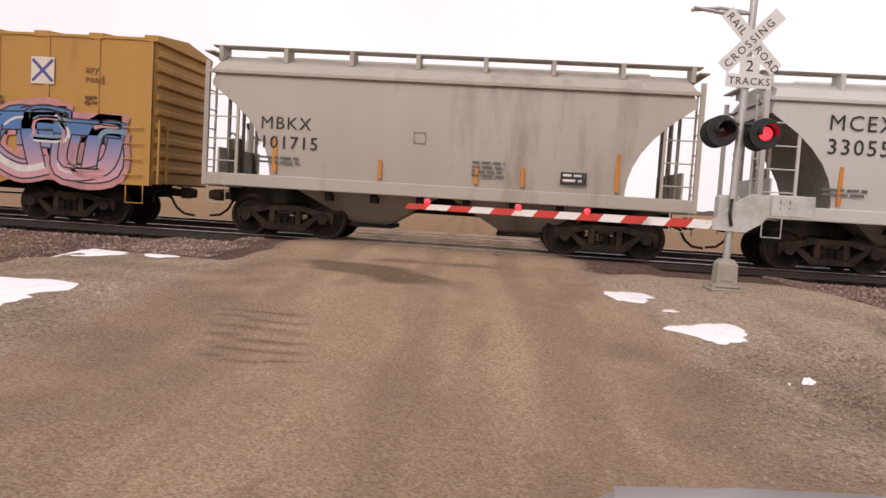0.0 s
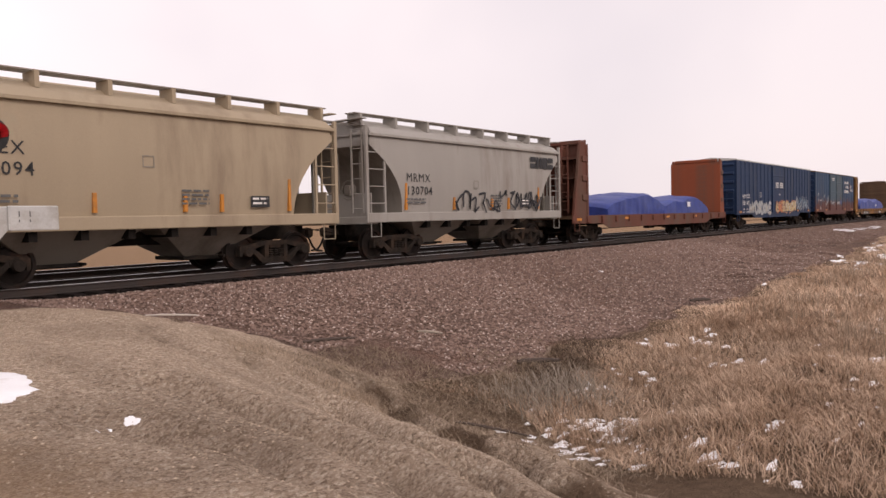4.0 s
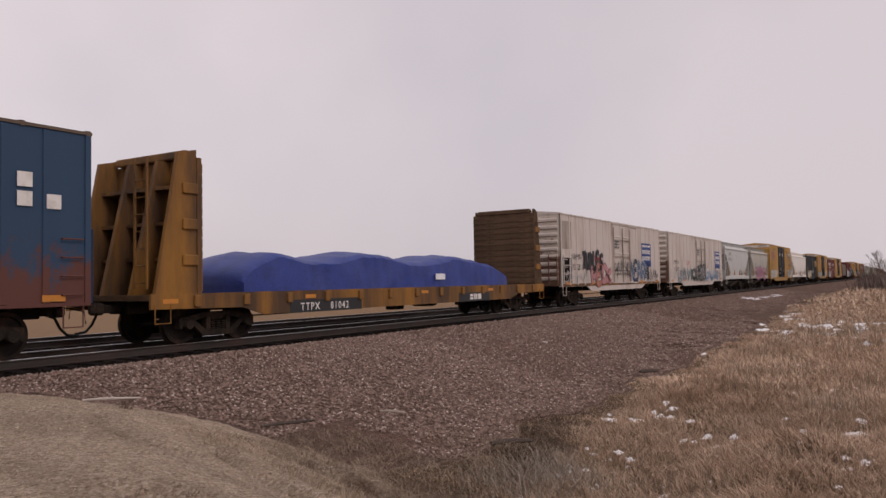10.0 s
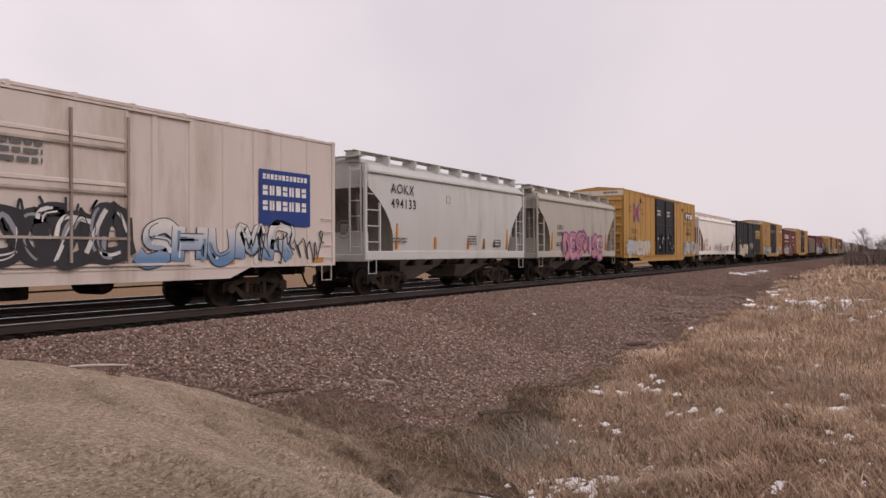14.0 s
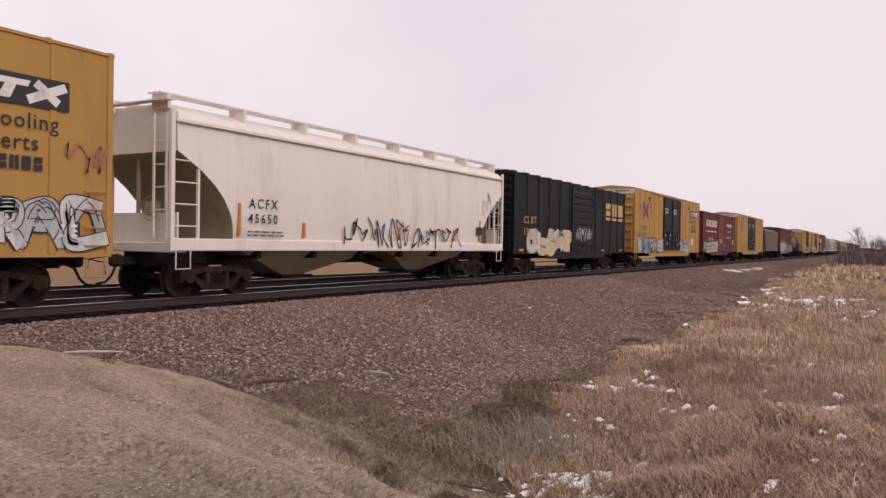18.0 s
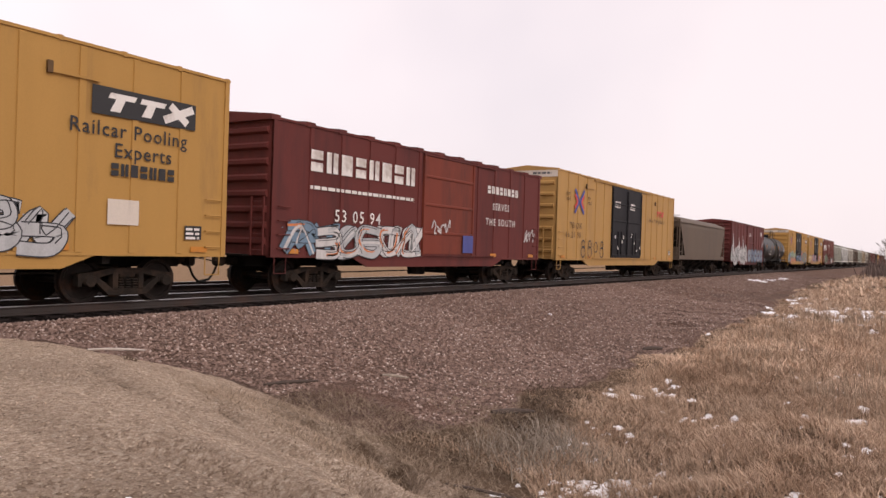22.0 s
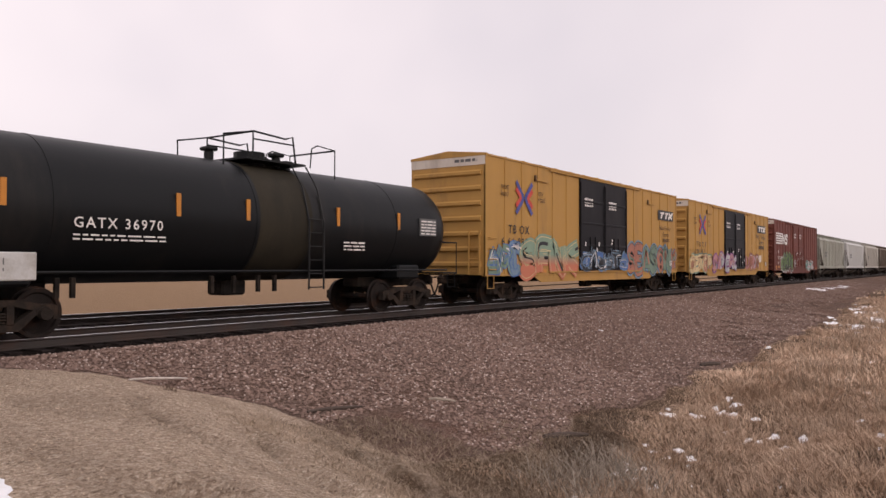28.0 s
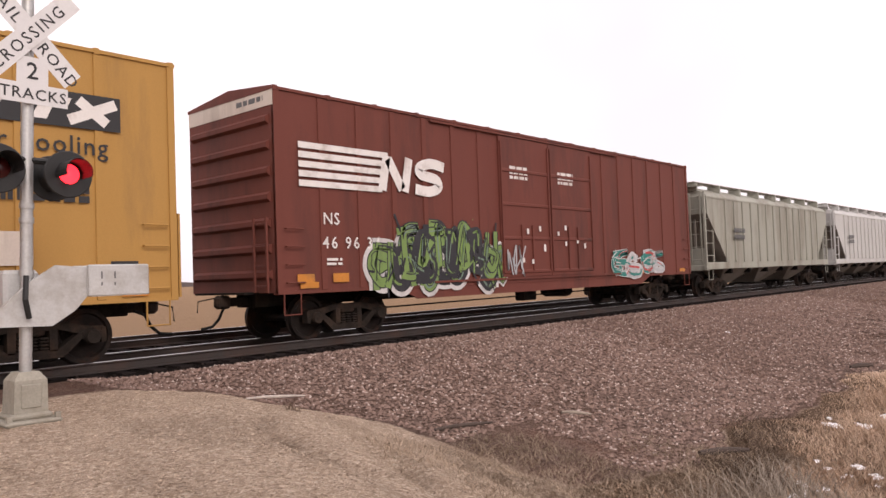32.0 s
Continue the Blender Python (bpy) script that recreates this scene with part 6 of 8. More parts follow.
# ---- parked car ----
def parked_car(m):
    car = thing("parked_car", m, "silver-grey car parked on the dirt road before the crossing", "car")
    # body section rings along the length (x to the front, y to its left)
    def ring(x, w, z0, z1, crown):
        w = w * 0.9
        return [(x, -w, z0), (x, -w * 1.02, (z0 + z1) / 2), (x, -w, z1 - 0.06), (x, -w * 0.9, z1), (x, -w * 0.45, z1 + crown), (x, 0, z1 + crown * 1.3),
                (x, w * 0.45, z1 + crown), (x, w * 0.9, z1), (x, w, z1 - 0.06), (x, w * 1.02, (z0 + z1) / 2), (x, w, z0)]
    b = Shape()
    b.loft([ring(-4.5, 0.75, 0.4, 0.9, 0.02), ring(-4.4, 0.88, 0.3, 1.0, 0.03), ring(-1.6, 0.92, 0.28, 1.02, 0.03), ring(-1.25, 0.92, 0.28, 1.0, 0.04),
            ring(-0.5, 0.9, 0.28, 0.96, 0.05), ring(-0.14, 0.86, 0.3, 0.9, 0.045), ring(-0.03, 0.78, 0.35, 0.8, 0.02), ring(0.0, 0.7, 0.4, 0.65, 0.0)])
    part("body", b, MAT["car_paint"], car, "silver-grey body with rounded hood", smooth=True)
    hood = Shape()
    hood.loft([[(x, y * wd, z + 0.035 * (1 - (y / 0.8) ** 2)) for y in np.linspace(-0.74, 0.74, 13)] for x, wd, z in
               ((-1.3, 1.0, 1.02), (-0.8, 1.0, 1.005), (-0.4, 0.98, 0.975), (-0.16, 0.93, 0.92), (-0.08, 0.88, 0.87))], False, False)
    part("hood", hood, MAT["car_paint"], car, smooth=True)
    cab = Shape()
    cab.loft([[(x, y, z) for x, y, z in ((-4.1 + q * 0.5, -0.74 + q * 0.15, 1.0 + q * 0.5), (-1.3 - q * 0.75, -0.74 + q * 0.15, 1.0 + q * 0.5), (-1.3 - q * 0.75, 0.74 - q * 0.15, 1.0 + q * 0.5), (-4.1 + q * 0.5, 0.74 - q * 0.15, 1.0 + q * 0.5))] for q in (0, 0.5, 0.92, 1.0)])
    part("glasshouse", cab, MAT["glass"], car, "dark tinted windows")
    part("roof", Shape().box(-3.6, -2.1, -0.63, 0.63, 1.5, 1.55, 0.02), MAT["car_paint"], car)
    part("wiper", Shape().tube([(-1.32, -0.5, 1.06), (-1.3, 0.0, 1.07), (-1.3, 0.45, 1.06)], 0.012, 5), MAT["plastic"], car)
    for x in (-0.85, -3.6):
        for s in (-1, 1):
            w = part("wheel", Shape().lathe_y([(0.1, s * 0.62), (0.24, s * 0.64), (0.33, s * 0.62), (0.33, s * 0.81), (0.24, s * 0.83), (0.1, s * 0.81)], x, 0.33, 20), MAT["plastic"], car)
            part("rim", Shape().lathe_y([(0.03, s * 0.835), (0.2, s * 0.84), (0.22, s * 0.825)], x, 0.33, 16), MAT["galv"], w)
    for s in (-1, 1):
        part("headlight", Shape().box(-0.2, -0.02, s * 0.66 - 0.14, s * 0.66 + 0.14, 0.62, 0.76, 0.04), MAT["glass"], car)
        part("mirror", Shape().box(-1.5, -1.35, s * 0.86 - 0.08, s * 0.86 + 0.08, 1.02, 1.15, 0.04), MAT["car_paint"], car)
    part("bumper", Shape().box(-0.1, 0.04, -0.72, 0.72, 0.38, 0.56, 0.04), MAT["plastic"], car)
    return car


CAR_AT = (-3.3, -14.93)
PARKED = parked_car(pose(CAR_AT[0], CAR_AT[1], float(ground_z(CAR_AT[0], CAR_AT[1] - 1.0)) - 0.03, 0, 0, 90))


# ---- scattered things on the ground ----
def scatter_mesh(name, verts, faces, mat, label, category):
    me = bpy.data.meshes.new(name)
    me.from_pydata(verts, [], faces)
    me.materials.append(mat)
    return tagged(new(name, me), label, category, kind="stuff")


def stones(name, pts, sizes, mat, label, seed):
    """Angular stones: squashed octahedra with jittered corners."""
    rng = np.random.default_rng(seed)
    n = len(pts)
    base = np.array([(1, 0, 0), (0, 1, 0), (-1, 0, 0), (0, -1, 0), (0.2, 0.1, 0.9), (0, 0, -0.6)], float)
    v = base[None] * rng.uniform(0.7, 1.3, (n, 6, 3))
    a = rng.uniform(0, 2 * math.pi, n)
    c, s = np.cos(a), np.sin(a)
    x = v[..., 0] * c[:, None] - v[..., 1] * s[:, None]
    y = v[..., 0] * s[:, None] + v[..., 1] * c[:, None]
    v = np.stack([x, y, v[..., 2] * 0.75], -1) * sizes[:, None, None] + pts[:, None]
    f = np.array([(0, 1, 4), (1, 2, 4), (2, 3, 4), (3, 0, 4), (1, 0, 5), (2, 1, 5), (3, 2, 5), (0, 3, 5)])
    faces = (f[None] + 6 * np.arange(n)[:, None, None]).reshape(-1, 3)
    return scatter_mesh(name, v.reshape(-1, 3).tolist(), faces.tolist(), mat, label, "stones")


def on_ground(x, y, lift=0.0):
    return np.stack([x, y, ground_z(x, y) + lift], 1)


rng = np.random.default_rng(7)
# ballast: dense near the crossing, thinner along the line
bx = np.concatenate([rng.uniform(1, 14, 30000), rng.uniform(14, 34, 24000), rng.uniform(34, 90, 16000), rng.uniform(-16, -9.5, 5000)])
by = np.concatenate([rng.uniform(-8.2, -1.0, 30000), rng.uniform(-8.6, -1.0, 24000), rng.uniform(-7.2, -1.0, 16000), rng.uniform(-4.6, -1.0, 5000)])
lv = levels(bx, by)
ok = ((lv[0] > lv[1] + 0.02) & (toe(bx, by) < -0.1) & ((by > -5.6) | (bx > 6.2 + 0.6 * lattice(bx, by, 0.6, 17)))) | (by > -2.4) & (bx > -0.8) | (bx < -9)
bx, by = bx[ok], by[ok]
sz = rng.uniform(0.02, 0.045, len(bx)) * (1 + 0.012 * np.clip(bx, 0, 60))
stones("ballast_stones", on_ground(bx, by, 0.008), sz, MAT["stone"], "reddish-brown crushed ballast stones on the slope", 1)
pick = rng.uniform(0, 1, len(bx)) < 0.1
stones("pale_ballast_stones", on_ground(bx[pick] + 0.03, by[pick] + 0.03, 0.018), sz[pick] * 0.75, MAT["pale_stone"], "scattered paler pinkish ballast stones on the slope", 4)
kx, ky = rng.uniform(-16, 80, 15000), rng.uniform(-0.55, 6.5, 15000)
ok = (np.abs(kx + 5.6) > 4.8)
stones("crib_stones", on_ground(kx[ok], ky[ok], 0.01), rng.uniform(0.025, 0.05, ok.sum()), MAT["oily_stone"], "ballast stones between the ties, coloured dark for oil and the train's shade", 2)
gx, gy = rng.uniform(-9, 4.0, 130000), rng.uniform(-15.5, -2.6, 130000)
lv = levels(gx, gy)
ok = (lv[1] > lv[0]) & (lv[1] > lv[2]) & (lv[1] > -0.8 + 0.4 * lattice(gx, gy, 0.6, 16) + 0.25 * rng.uniform(-1, 1, len(gx))) & (road_mask(gx, gy) * 0.97 < rng.uniform(0, 1, len(gx)))
stones("gravel_stones", on_ground(gx[ok], gy[ok], 0.001), 0.003 + 0.013 * rng.uniform(0, 1, ok.sum()) ** 3, MAT["gravel"], "pale loose gravel on the road shoulder", 3)


def grass(name, x, y, height, mat, label, seed, lean=0.45, width=0.012):
    r = np.random.default_rng(seed)
    n = len(x)
    p = on_ground(x, y, -0.02)
    a = r.uniform(0, 2 * math.pi, n)
    h = height * r.uniform(0.35, 1.15, n) * (0.85 + 0.35 * lattice(x, y, 0.9, seed + 1)) * (0.3 + 0.7 * smooth(0.0, 1.6, toe(x, y)) if np.max(height) > 0.18 else 1.0)
    la = 2.6 + 2.4 * lattice(x, y, 0.6, seed) + r.normal(0, 1.5, n)
    lk = h * lean * r.uniform(0.2, 1.4, n)
    w = width * r.uniform(0.6, 1.5, n)
    dx, dy = np.cos(a) * w, np.sin(a) * w
    ox, oy = np.cos(la) * lk, np.sin(la) * lk
    v = np.stack([p + np.stack([-dx, -dy, 0 * h], 1), p + np.stack([dx, dy, 0 * h], 1),
                  p + np.stack([ox * 0.35 + dx * 0.7, oy * 0.35 + dy * 0.7, h * 0.6], 1), p + np.stack([ox * 0.35 - dx * 0.7, oy * 0.35 - dy * 0.7, h * 0.6], 1),
                  p + np.stack([ox, oy, h * 0.95], 1)], 1)
    k = 5 * np.arange(n)
    quads = np.stack([k, k + 1, k + 2, k + 3], 1).tolist()
    tris = np.stack([k + 3, k + 2, k + 4], 1).tolist()
    return scatter_mesh(name, v.reshape(-1, 3).tolist(), quads + tris, mat, label, "grass")


def clumped(n, x0, x1, y0, y1, seed, clumps=0.35):
    """Points drawn together into tussocks."""
    r = np.random.default_rng(seed)
    m = max(8, int(n / 28))
    cx, cy = r.uniform(x0, x1, m), r.uniform(y0, y1, m)
    i = r.integers(0, m, n)
    return cx[i] + r.normal(0, clumps, n), cy[i] + r.normal(0, clumps, n)


def in_ditch(x, y):
    """Where the straw grows: beyond the toe of the ballast, east of the bank's foot."""
    lv = levels(x, y)
    hollow = (x > 5.5) & (x < 9.3 + 0.5 * lattice(x, y, 0.8, 18)) & (y > -9.0 + 0.5 * lattice(x, y, 0.7, 19))
    return (toe(x, y) > 0) & (lv[2] > lv[1] + 0.05 * lattice(x, y, 0.6, 20)) & ~hollow & (x > 3.4)


def snow_spots():
    """Where the small patches of snow lie between the grass: x, y, length, width."""
    r, out = random.Random(77), []
    for cx, cy, rx, ry, n, lo, hi in ((5.2, -10.6, 0.9, 0.5, 80, 0.03, 0.12), (4.5, -11.7, 0.6, 0.7, 30, 0.03, 0.14), (6.2, -10.7, 0.35, 0.2, 12, 0.06, 0.16), (7.3, -9.6, 0.3, 0.15, 8, 0.06, 0.14),
                                      (8.65, -9.75, 0.3, 0.25, 9, 0.05, 0.15), (11.1, -10.5, 0.4, 0.3, 6, 0.06, 0.17), (12.5, -9.4, 0.7, 0.2, 8, 0.06, 0.19), (13.6, -11.9, 0.5, 0.4, 7, 0.08, 0.2),
                                      (12, -13.5, 5, 2.6, 60, 0.04, 0.17), (7.5, -13.6, 2.2, 1.6, 26, 0.04, 0.15), (30.5, -11.2, 2.6, 1.1, 90, 0.08, 0.36),
                                      (28, -13.8, 2.6, 1.0, 40, 0.08, 0.3), (20, -16.5, 1.6, 1.2, 20, 0.08, 0.25), (38, -9.6, 3, 0.6, 18, 0.14, 0.4), (70, -3.6, 5, 0.2, 9, 0.3, 1.0)):
        for _ in range(n):
            s = r.uniform(lo, hi)
            out.append((r.gauss(cx, rx), r.gauss(cy, ry), s * r.uniform(0.8, 1.7), s * r.uniform(0.4, 0.85)))
    return out


SPOTS = snow_spots()


def off_snow(x, y):
    keep = np.ones(len(x), bool)
    for sx, sy, a, b in SPOTS:
        keep &= ((x - sx) / a) ** 2 + ((y - sy) / b) ** 2 > 1.1
    return keep


for nm, n, x0, x1, y0, y1, hh, wd, mat, lab, sd, cl in (
        ("dry_grass", 110000, 3, 15, -19, -7.7, 0.24, 0.006, "grass", "matted straw-coloured dry grass in the ditch", 11, 0.3),
        ("dry_grass", 50000, 4, 20, -20, -7.7, 0.2, 0.007, "grass_dark", "brown dead grass under the straw", 18, 0.35),
        ("dry_grass", 60000, 14, 26, -24, -7.7, 0.32, 0.010, "grass", "straw-coloured dry grass in the field", 17, 0.35),
        ("dry_grass", 60000, 24, 50, -34, -7.0, 0.36, 0.018, "grass", "straw-coloured dry grass in the field", 12, 0.45),
        ("dry_grass", 24000, 45, 130, -60, -5.5, 0.5, 0.05, "grass", "straw-coloured dry grass far along the line", 13, 0.8),
        ("weeds", 16000, 9, 34, -20, -9.5, 0.52, 0.006, "reed", "grey-brown dead weeds standing in the grass", 14, 0.4)):
    x, y = clumped(n, x0, x1, y0, y1, sd, cl)
    k = in_ditch(x, y) & off_snow(x, y)
    if nm == "weeds":
        k &= lattice(x, y, 2.2, 21) > -0.05
    grass(nm, x[k], y[k], hh, MAT[mat], lab, sd, 0.3 if nm == "weeds" else 1.0, wd)
x, y = clumped(30000, 1.5, 9.6, -12.5, -5.4, 15, 0.3)
lv = levels(x, y)
k = ((lv[1] < -0.62 + 0.25 * lattice(x, y, 0.6, 22)) | (lv[0] > lv[1])) & (toe(x, y) > -2.2 + 0.25 * np.abs(x - 5)) & ((x < 5.8) | (toe(x, y) > -0.1) | (lattice(x, y, 0.9, 23) > 0.5))
grass("matted_grass", x[k], y[k], 0.13, MAT["reed"], "flattened grey-brown dead grass at the foot of the bank", 15, 2.0, 0.005)
x, y = clumped(9000, 1.4, 5.6, -9.6, -5.9, 25, 0.16)
lv = levels(x, y)
k = (lv[1] < -0.4) & (toe(x, y) > -2.4) & (lattice(x, y, 0.9, 24) > -0.1)
grass("grass_tufts", x[k], y[k], 0.2, MAT["reed"], "wispy grey-brown tufts on the side of the bank", 25, 1.3, 0.004)
x, y = clumped(7000, 7.0, 11.2, -9.0, -7.3, 27, 0.22)
k = (np.abs(y + 8.3 - 0.22 * (x - 8.6)) < 0.55 + 0.35 * lattice(x, y, 0.5, 28))
grass("dead_brush", x[k], y[k], 0.3, MAT["brush"], "dark tangled dead brush at the foot of the ballast", 27, 1.4, 0.006)
x, y = clumped(900, 5.4, 7.6, -9.9, -8.8, 16, 0.25)
grass("reed_clump", x, y, 0.5, MAT["wood"], "pale dry reed stalks beside the snow", 16, 1.1, 0.006)


def snow_patch(cx, cy, rx, ry, seed, parts=1, name="snow_patch", label="patch of old melting snow on the ground"):
    r = random.Random(seed)
    v, f = [], []
    for px, py, sx, sy in (SPOTS if parts > 1 else [(cx, cy, rx, ry)]):
        n, k = (18 if parts > 1 else 44), len(v)
        ph = [r.uniform(0, 6.28) for _ in range(7)]
        for q, lift in ((0.0, 0.014), (0.6, 0.013), (0.94, 0.01), (1.0, 0.0)):
            for i in range(n if q else 1):
                a = 2 * math.pi * i / n
                w = q * (1 + 0.2 * math.sin(2 * a + ph[0]) + 0.2 * math.sin(3 * a + ph[1]) + 0.17 * math.sin(5 * a + ph[2]) + 0.13 * math.sin(7 * a + ph[3])) if parts > 1 else q * (
                    1 + 0.16 * math.sin(2 * a + ph[0]) + 0.13 * math.sin(3 * a + ph[1]) + 0.06 * math.sin(5 * a + ph[2]) + 0.05 * math.sin(8 * a + ph[3]) + 0.035 * math.sin(13 * a + ph[4]) + 0.03 * math.sin(19 * a + ph[5]))
                x, y = px + w * sx * math.cos(a), py + w * sy * math.sin(a)
                v.append((x, y, float(ground_z(x, y)) + lift * min(1, 2.5 * min(sx, sy)) + ((0.006 + (0.014 if px > 9 else 0.0)) if parts > 1 and q < 1 else 0.003)))
        f += [(k, k + 1 + i, k + 1 + (i + 1) % n) for i in range(n)]
        for a in range(2):
            o = k + 1 + a * n
            f += [(o + i, o + n + i, o + n + (i + 1) % n, o + (i + 1) % n) for i in range(n)]
    me = bpy.data.meshes.new(name)
    me.from_pydata(v, [], f)
    me.materials.append(MAT["snow"])
    me.polygons.foreach_set("use_smooth", [True] * len(me.polygons))
    ob = tagged(new(name, me), label, "snow", "snow patches")
    if parts > 1:
        ob["kind"] = "stuff"
    return ob


SNOW = [(-1.95, -8.45, 0.4, 0.55, 1), (-2.45, -5.8, 0.36, 0.6, 2), (-2.1, -7.0, 0.09, 0.14, 3), (-1.65, -9.95, 0.05, 0.06, 4), (-1.45, -10.0, 0.05, 0.07, 5), (-10.75, -9.3, 1.5, 0.95, 6),
        (-12.6, -5.0, 1.6, 0.6, 7), (-10.1, -4.9, 0.25, 0.25, 8)]
for a in SNOW:
    snow_patch(*a)
snow_patch(0, 0, 0, 0, 21, 2, "ditch_snow", "thin broken snow between the dry grass")


def stick(p0, p1, r, mat, label, name="stick"):
    a, b = Vector((*p0, float(ground_z(*p0)) + r * 0.8)), Vector((*p1, float(ground_z(*p1)) + r * 0.8))
    m = (a + b) / 2 + Vector((0, 0, 0.01))
    s = Shape().tube([a, a.lerp(m, 0.6) + Vector((0.01, 0.012, 0.004)), m, m.lerp(b, 0.5) + Vector((0, -0.015, 0.004)), b], [r * 0.7, r, r * 1.1, r * 0.9, r * 0.5], 7)
    return tagged(new(name, s.mesh(name, mat, True)), label, "stick", "sticks on the bank")


stick((2.3, -3.75), (3.63, -3.35), 0.02, MAT["pale_wood"], "pale bare branch lying at the edge of the ballast")
stick((7.15, -5.65), (7.6, -5.95), 0.03, MAT["wood"], "short grey stick on the ballast slope")
stick((16.85, -7.7), (17.45, -8.05), 0.06, MAT["dark_wood"], "dark rotten log at the foot of the slope", "log")
stick((26.6, -9.15), (27.5, -9.5), 0.07, MAT["dark_wood"], "dark rotten log at the edge of the grass", "log")
x, y = clumped(60, 1.9, 2.0, -5.3, -5.2, 29, 0.05)
grass("weed_tuft", x, y, 0.17, MAT["brush"], "small dark weed on the crest of the bank", 29, 0.6, 0.004)
stick((4.5, -5.2), (5.6, -5.4), 0.03, MAT["dark_wood"], "dark broken plank half buried in gravel")
stick((7.4, -7.9), (8.3, -8.3), 0.05, MAT["dark_wood"], "dark weathered plank in the ditch")
stick((3.6, -9.3), (4.5, -10.0), 0.02, MAT["dark_wood"], "crooked dark twig on the gully's rim")


# ---- trees and brush ----
def bare_tree(name, at, height, seed, label, stems=1, spread=0.5, depth=5, parent=None):
    r = random.Random(seed)
    z = float(ground_z(*at)) - 0.05
    t = thing(name, pose(at[0], at[1], z), label, "tree" if stems == 1 else "bush", "bare trees")
    trunk, twigs = Shape(), Shape()

    def grow(p, d, length, rad, level):
        pts, rr = [p], [rad]
        for i in range(3):
            d = (d + Vector((r.uniform(-1, 1), r.uniform(-1, 1), r.uniform(-0.2, 0.6))) * 0.16).normalized()
            p = p + d * length / 3
            pts.append(p)
            rr.append(rad * (1 - 0.15 * (i + 1)))
        (trunk if level < 2 else twigs).tube(pts, rr, 6 if level < 2 else 3, False)
        if level >= depth:
            return
        for i in range(3 if level else 4):
            k = pts[1 + i % 3] if i else pts[-1]
            side = Vector((r.uniform(-1, 1), r.uniform(-1, 1), r.uniform(-0.1, 0.7))).normalized()
            grow(k, (d * 0.75 + side * spread * (1.2 if i else 0.6)).normalized(), length * r.uniform(0.58, 0.8), rad * (0.62 if i else 0.75), level + 1)

    for s in range(stems):
        a = 2 * math.pi * s / stems + r.uniform(-0.3, 0.3)
        off = Vector((math.cos(a), math.sin(a), 0)) * (0.0 if stems == 1 else r.uniform(0.1, 0.9) * height * 0.12)
        grow(off, Vector((math.cos(a) * 0.28, math.sin(a) * 0.28, 1)).normalized(), height * 0.33, height * (0.012 if stems == 1 else 0.0042), 0)
    part("trunk", trunk, MAT["bark"], t)
    part("crown", twigs, MAT["bark"], t)
    return t


TREES = [((67, -21.5), 9.0, 31, 8, 5), ((69, -25.5), 9.5, 32, 7, 5), ((66, -19.6), 6.0, 33, 8, 4), ((72, -29.5), 9.0, 48, 6, 4), ((66, -22.6), 4.0, 49, 8, 4), ((70, -18.5), 3.2, 34, 8, 4), ((86, -18.0), 3.6, 35, 8, 4),
         ((100, -17), 4.2, 36, 8, 4), ((112, -15.5), 4.4, 37, 8, 4), ((125, -14), 4.6, 38, 8, 4), ((140, -12.4), 5.0, 39, 8, 4), ((150, -9.5), 5.0, 40, 7, 4), ((170, -9.5), 7.5, 41, 1, 5), ((95, -20.5), 4.4, 42, 8, 4),
         ((80, -20.5), 3.4, 43, 8, 4), ((160, -16), 6.0, 44, 7, 4), ((190, -12), 6.5, 45, 6, 4), ((120, -20), 5.5, 46, 7, 4)]
for at_, hh, sd, st_, dp in TREES:
    bare_tree("bare_bush" if st_ > 1 else "bare_tree", at_, hh, sd, "leafless grey-brown brush and saplings beside the line", st_, 0.42, dp)


for n, x0, x1, y0, y1, hh, wd, sd in ((7000, 61, 72, -29, -19, 2.6, 0.03, 61), (6000, 72, 100, -24, -16.5, 2.6, 0.04, 62), (6000, 100, 175, -21, -9, 3.4, 0.06, 63)):
    x, y = clumped(n, x0, x1, y0, y1, sd, 0.7)
    grass("thicket", x, y, hh * (0.4 + 0.75 * np.clip(0.5 + 0.6 * lattice(x, y, 4.5, sd), 0, 1)), MAT["thicket"], "dense grey-brown winter thicket under the bare trees", sd, 0.5, wd)


def far_woods():
    """A hazy tree line round the horizon, uneven at the top."""
    r = random.Random(5)
    s = Shape()
    for k, (dist, hh) in enumerate(((900, 9), (1500, 13))):
        n = 420
        pts = []
        for i in range(n):
            a = 2 * math.pi * i / n
            pts.append((dist * math.cos(a), dist * math.sin(a), hh * (0.55 + 0.3 * math.sin(a * 13 + k) * math.sin(a * 5.3) + r.uniform(-0.18, 0.25))))
        rings = [[(x, y, -2.2) for x, y, z in pts], [(x, y, -2 + z) for x, y, z in pts], [(x * 1.04, y * 1.04, -2 + z * 0.8) for x, y, z in pts]]
        s.loft(rings, True, False)
    return tagged(new("far_woods", s.mesh("far_woods", MAT["hay"])), "distant grey tree line on the flat horizon", "woods", kind="backdrop")


far_woods()


# ---- the train: each car with the place of its front end along the train ----
def run(t):
    """How far the train has come at t seconds, in metres."""
    return 12.1 * min(t, 24) + 0.028 * min(t, 24) ** 2 + 13.444 * max(0, t - 24)


TRAIN = []


def couple(car, front, length):
    TRAIN.append((car, front + length / 2))
    return car


Y0 = -1.524                # side sheets of the boxcars
YR = Y0 - 0.036            # the outer plane of their ribs
YH = -1.565                # hopper sides


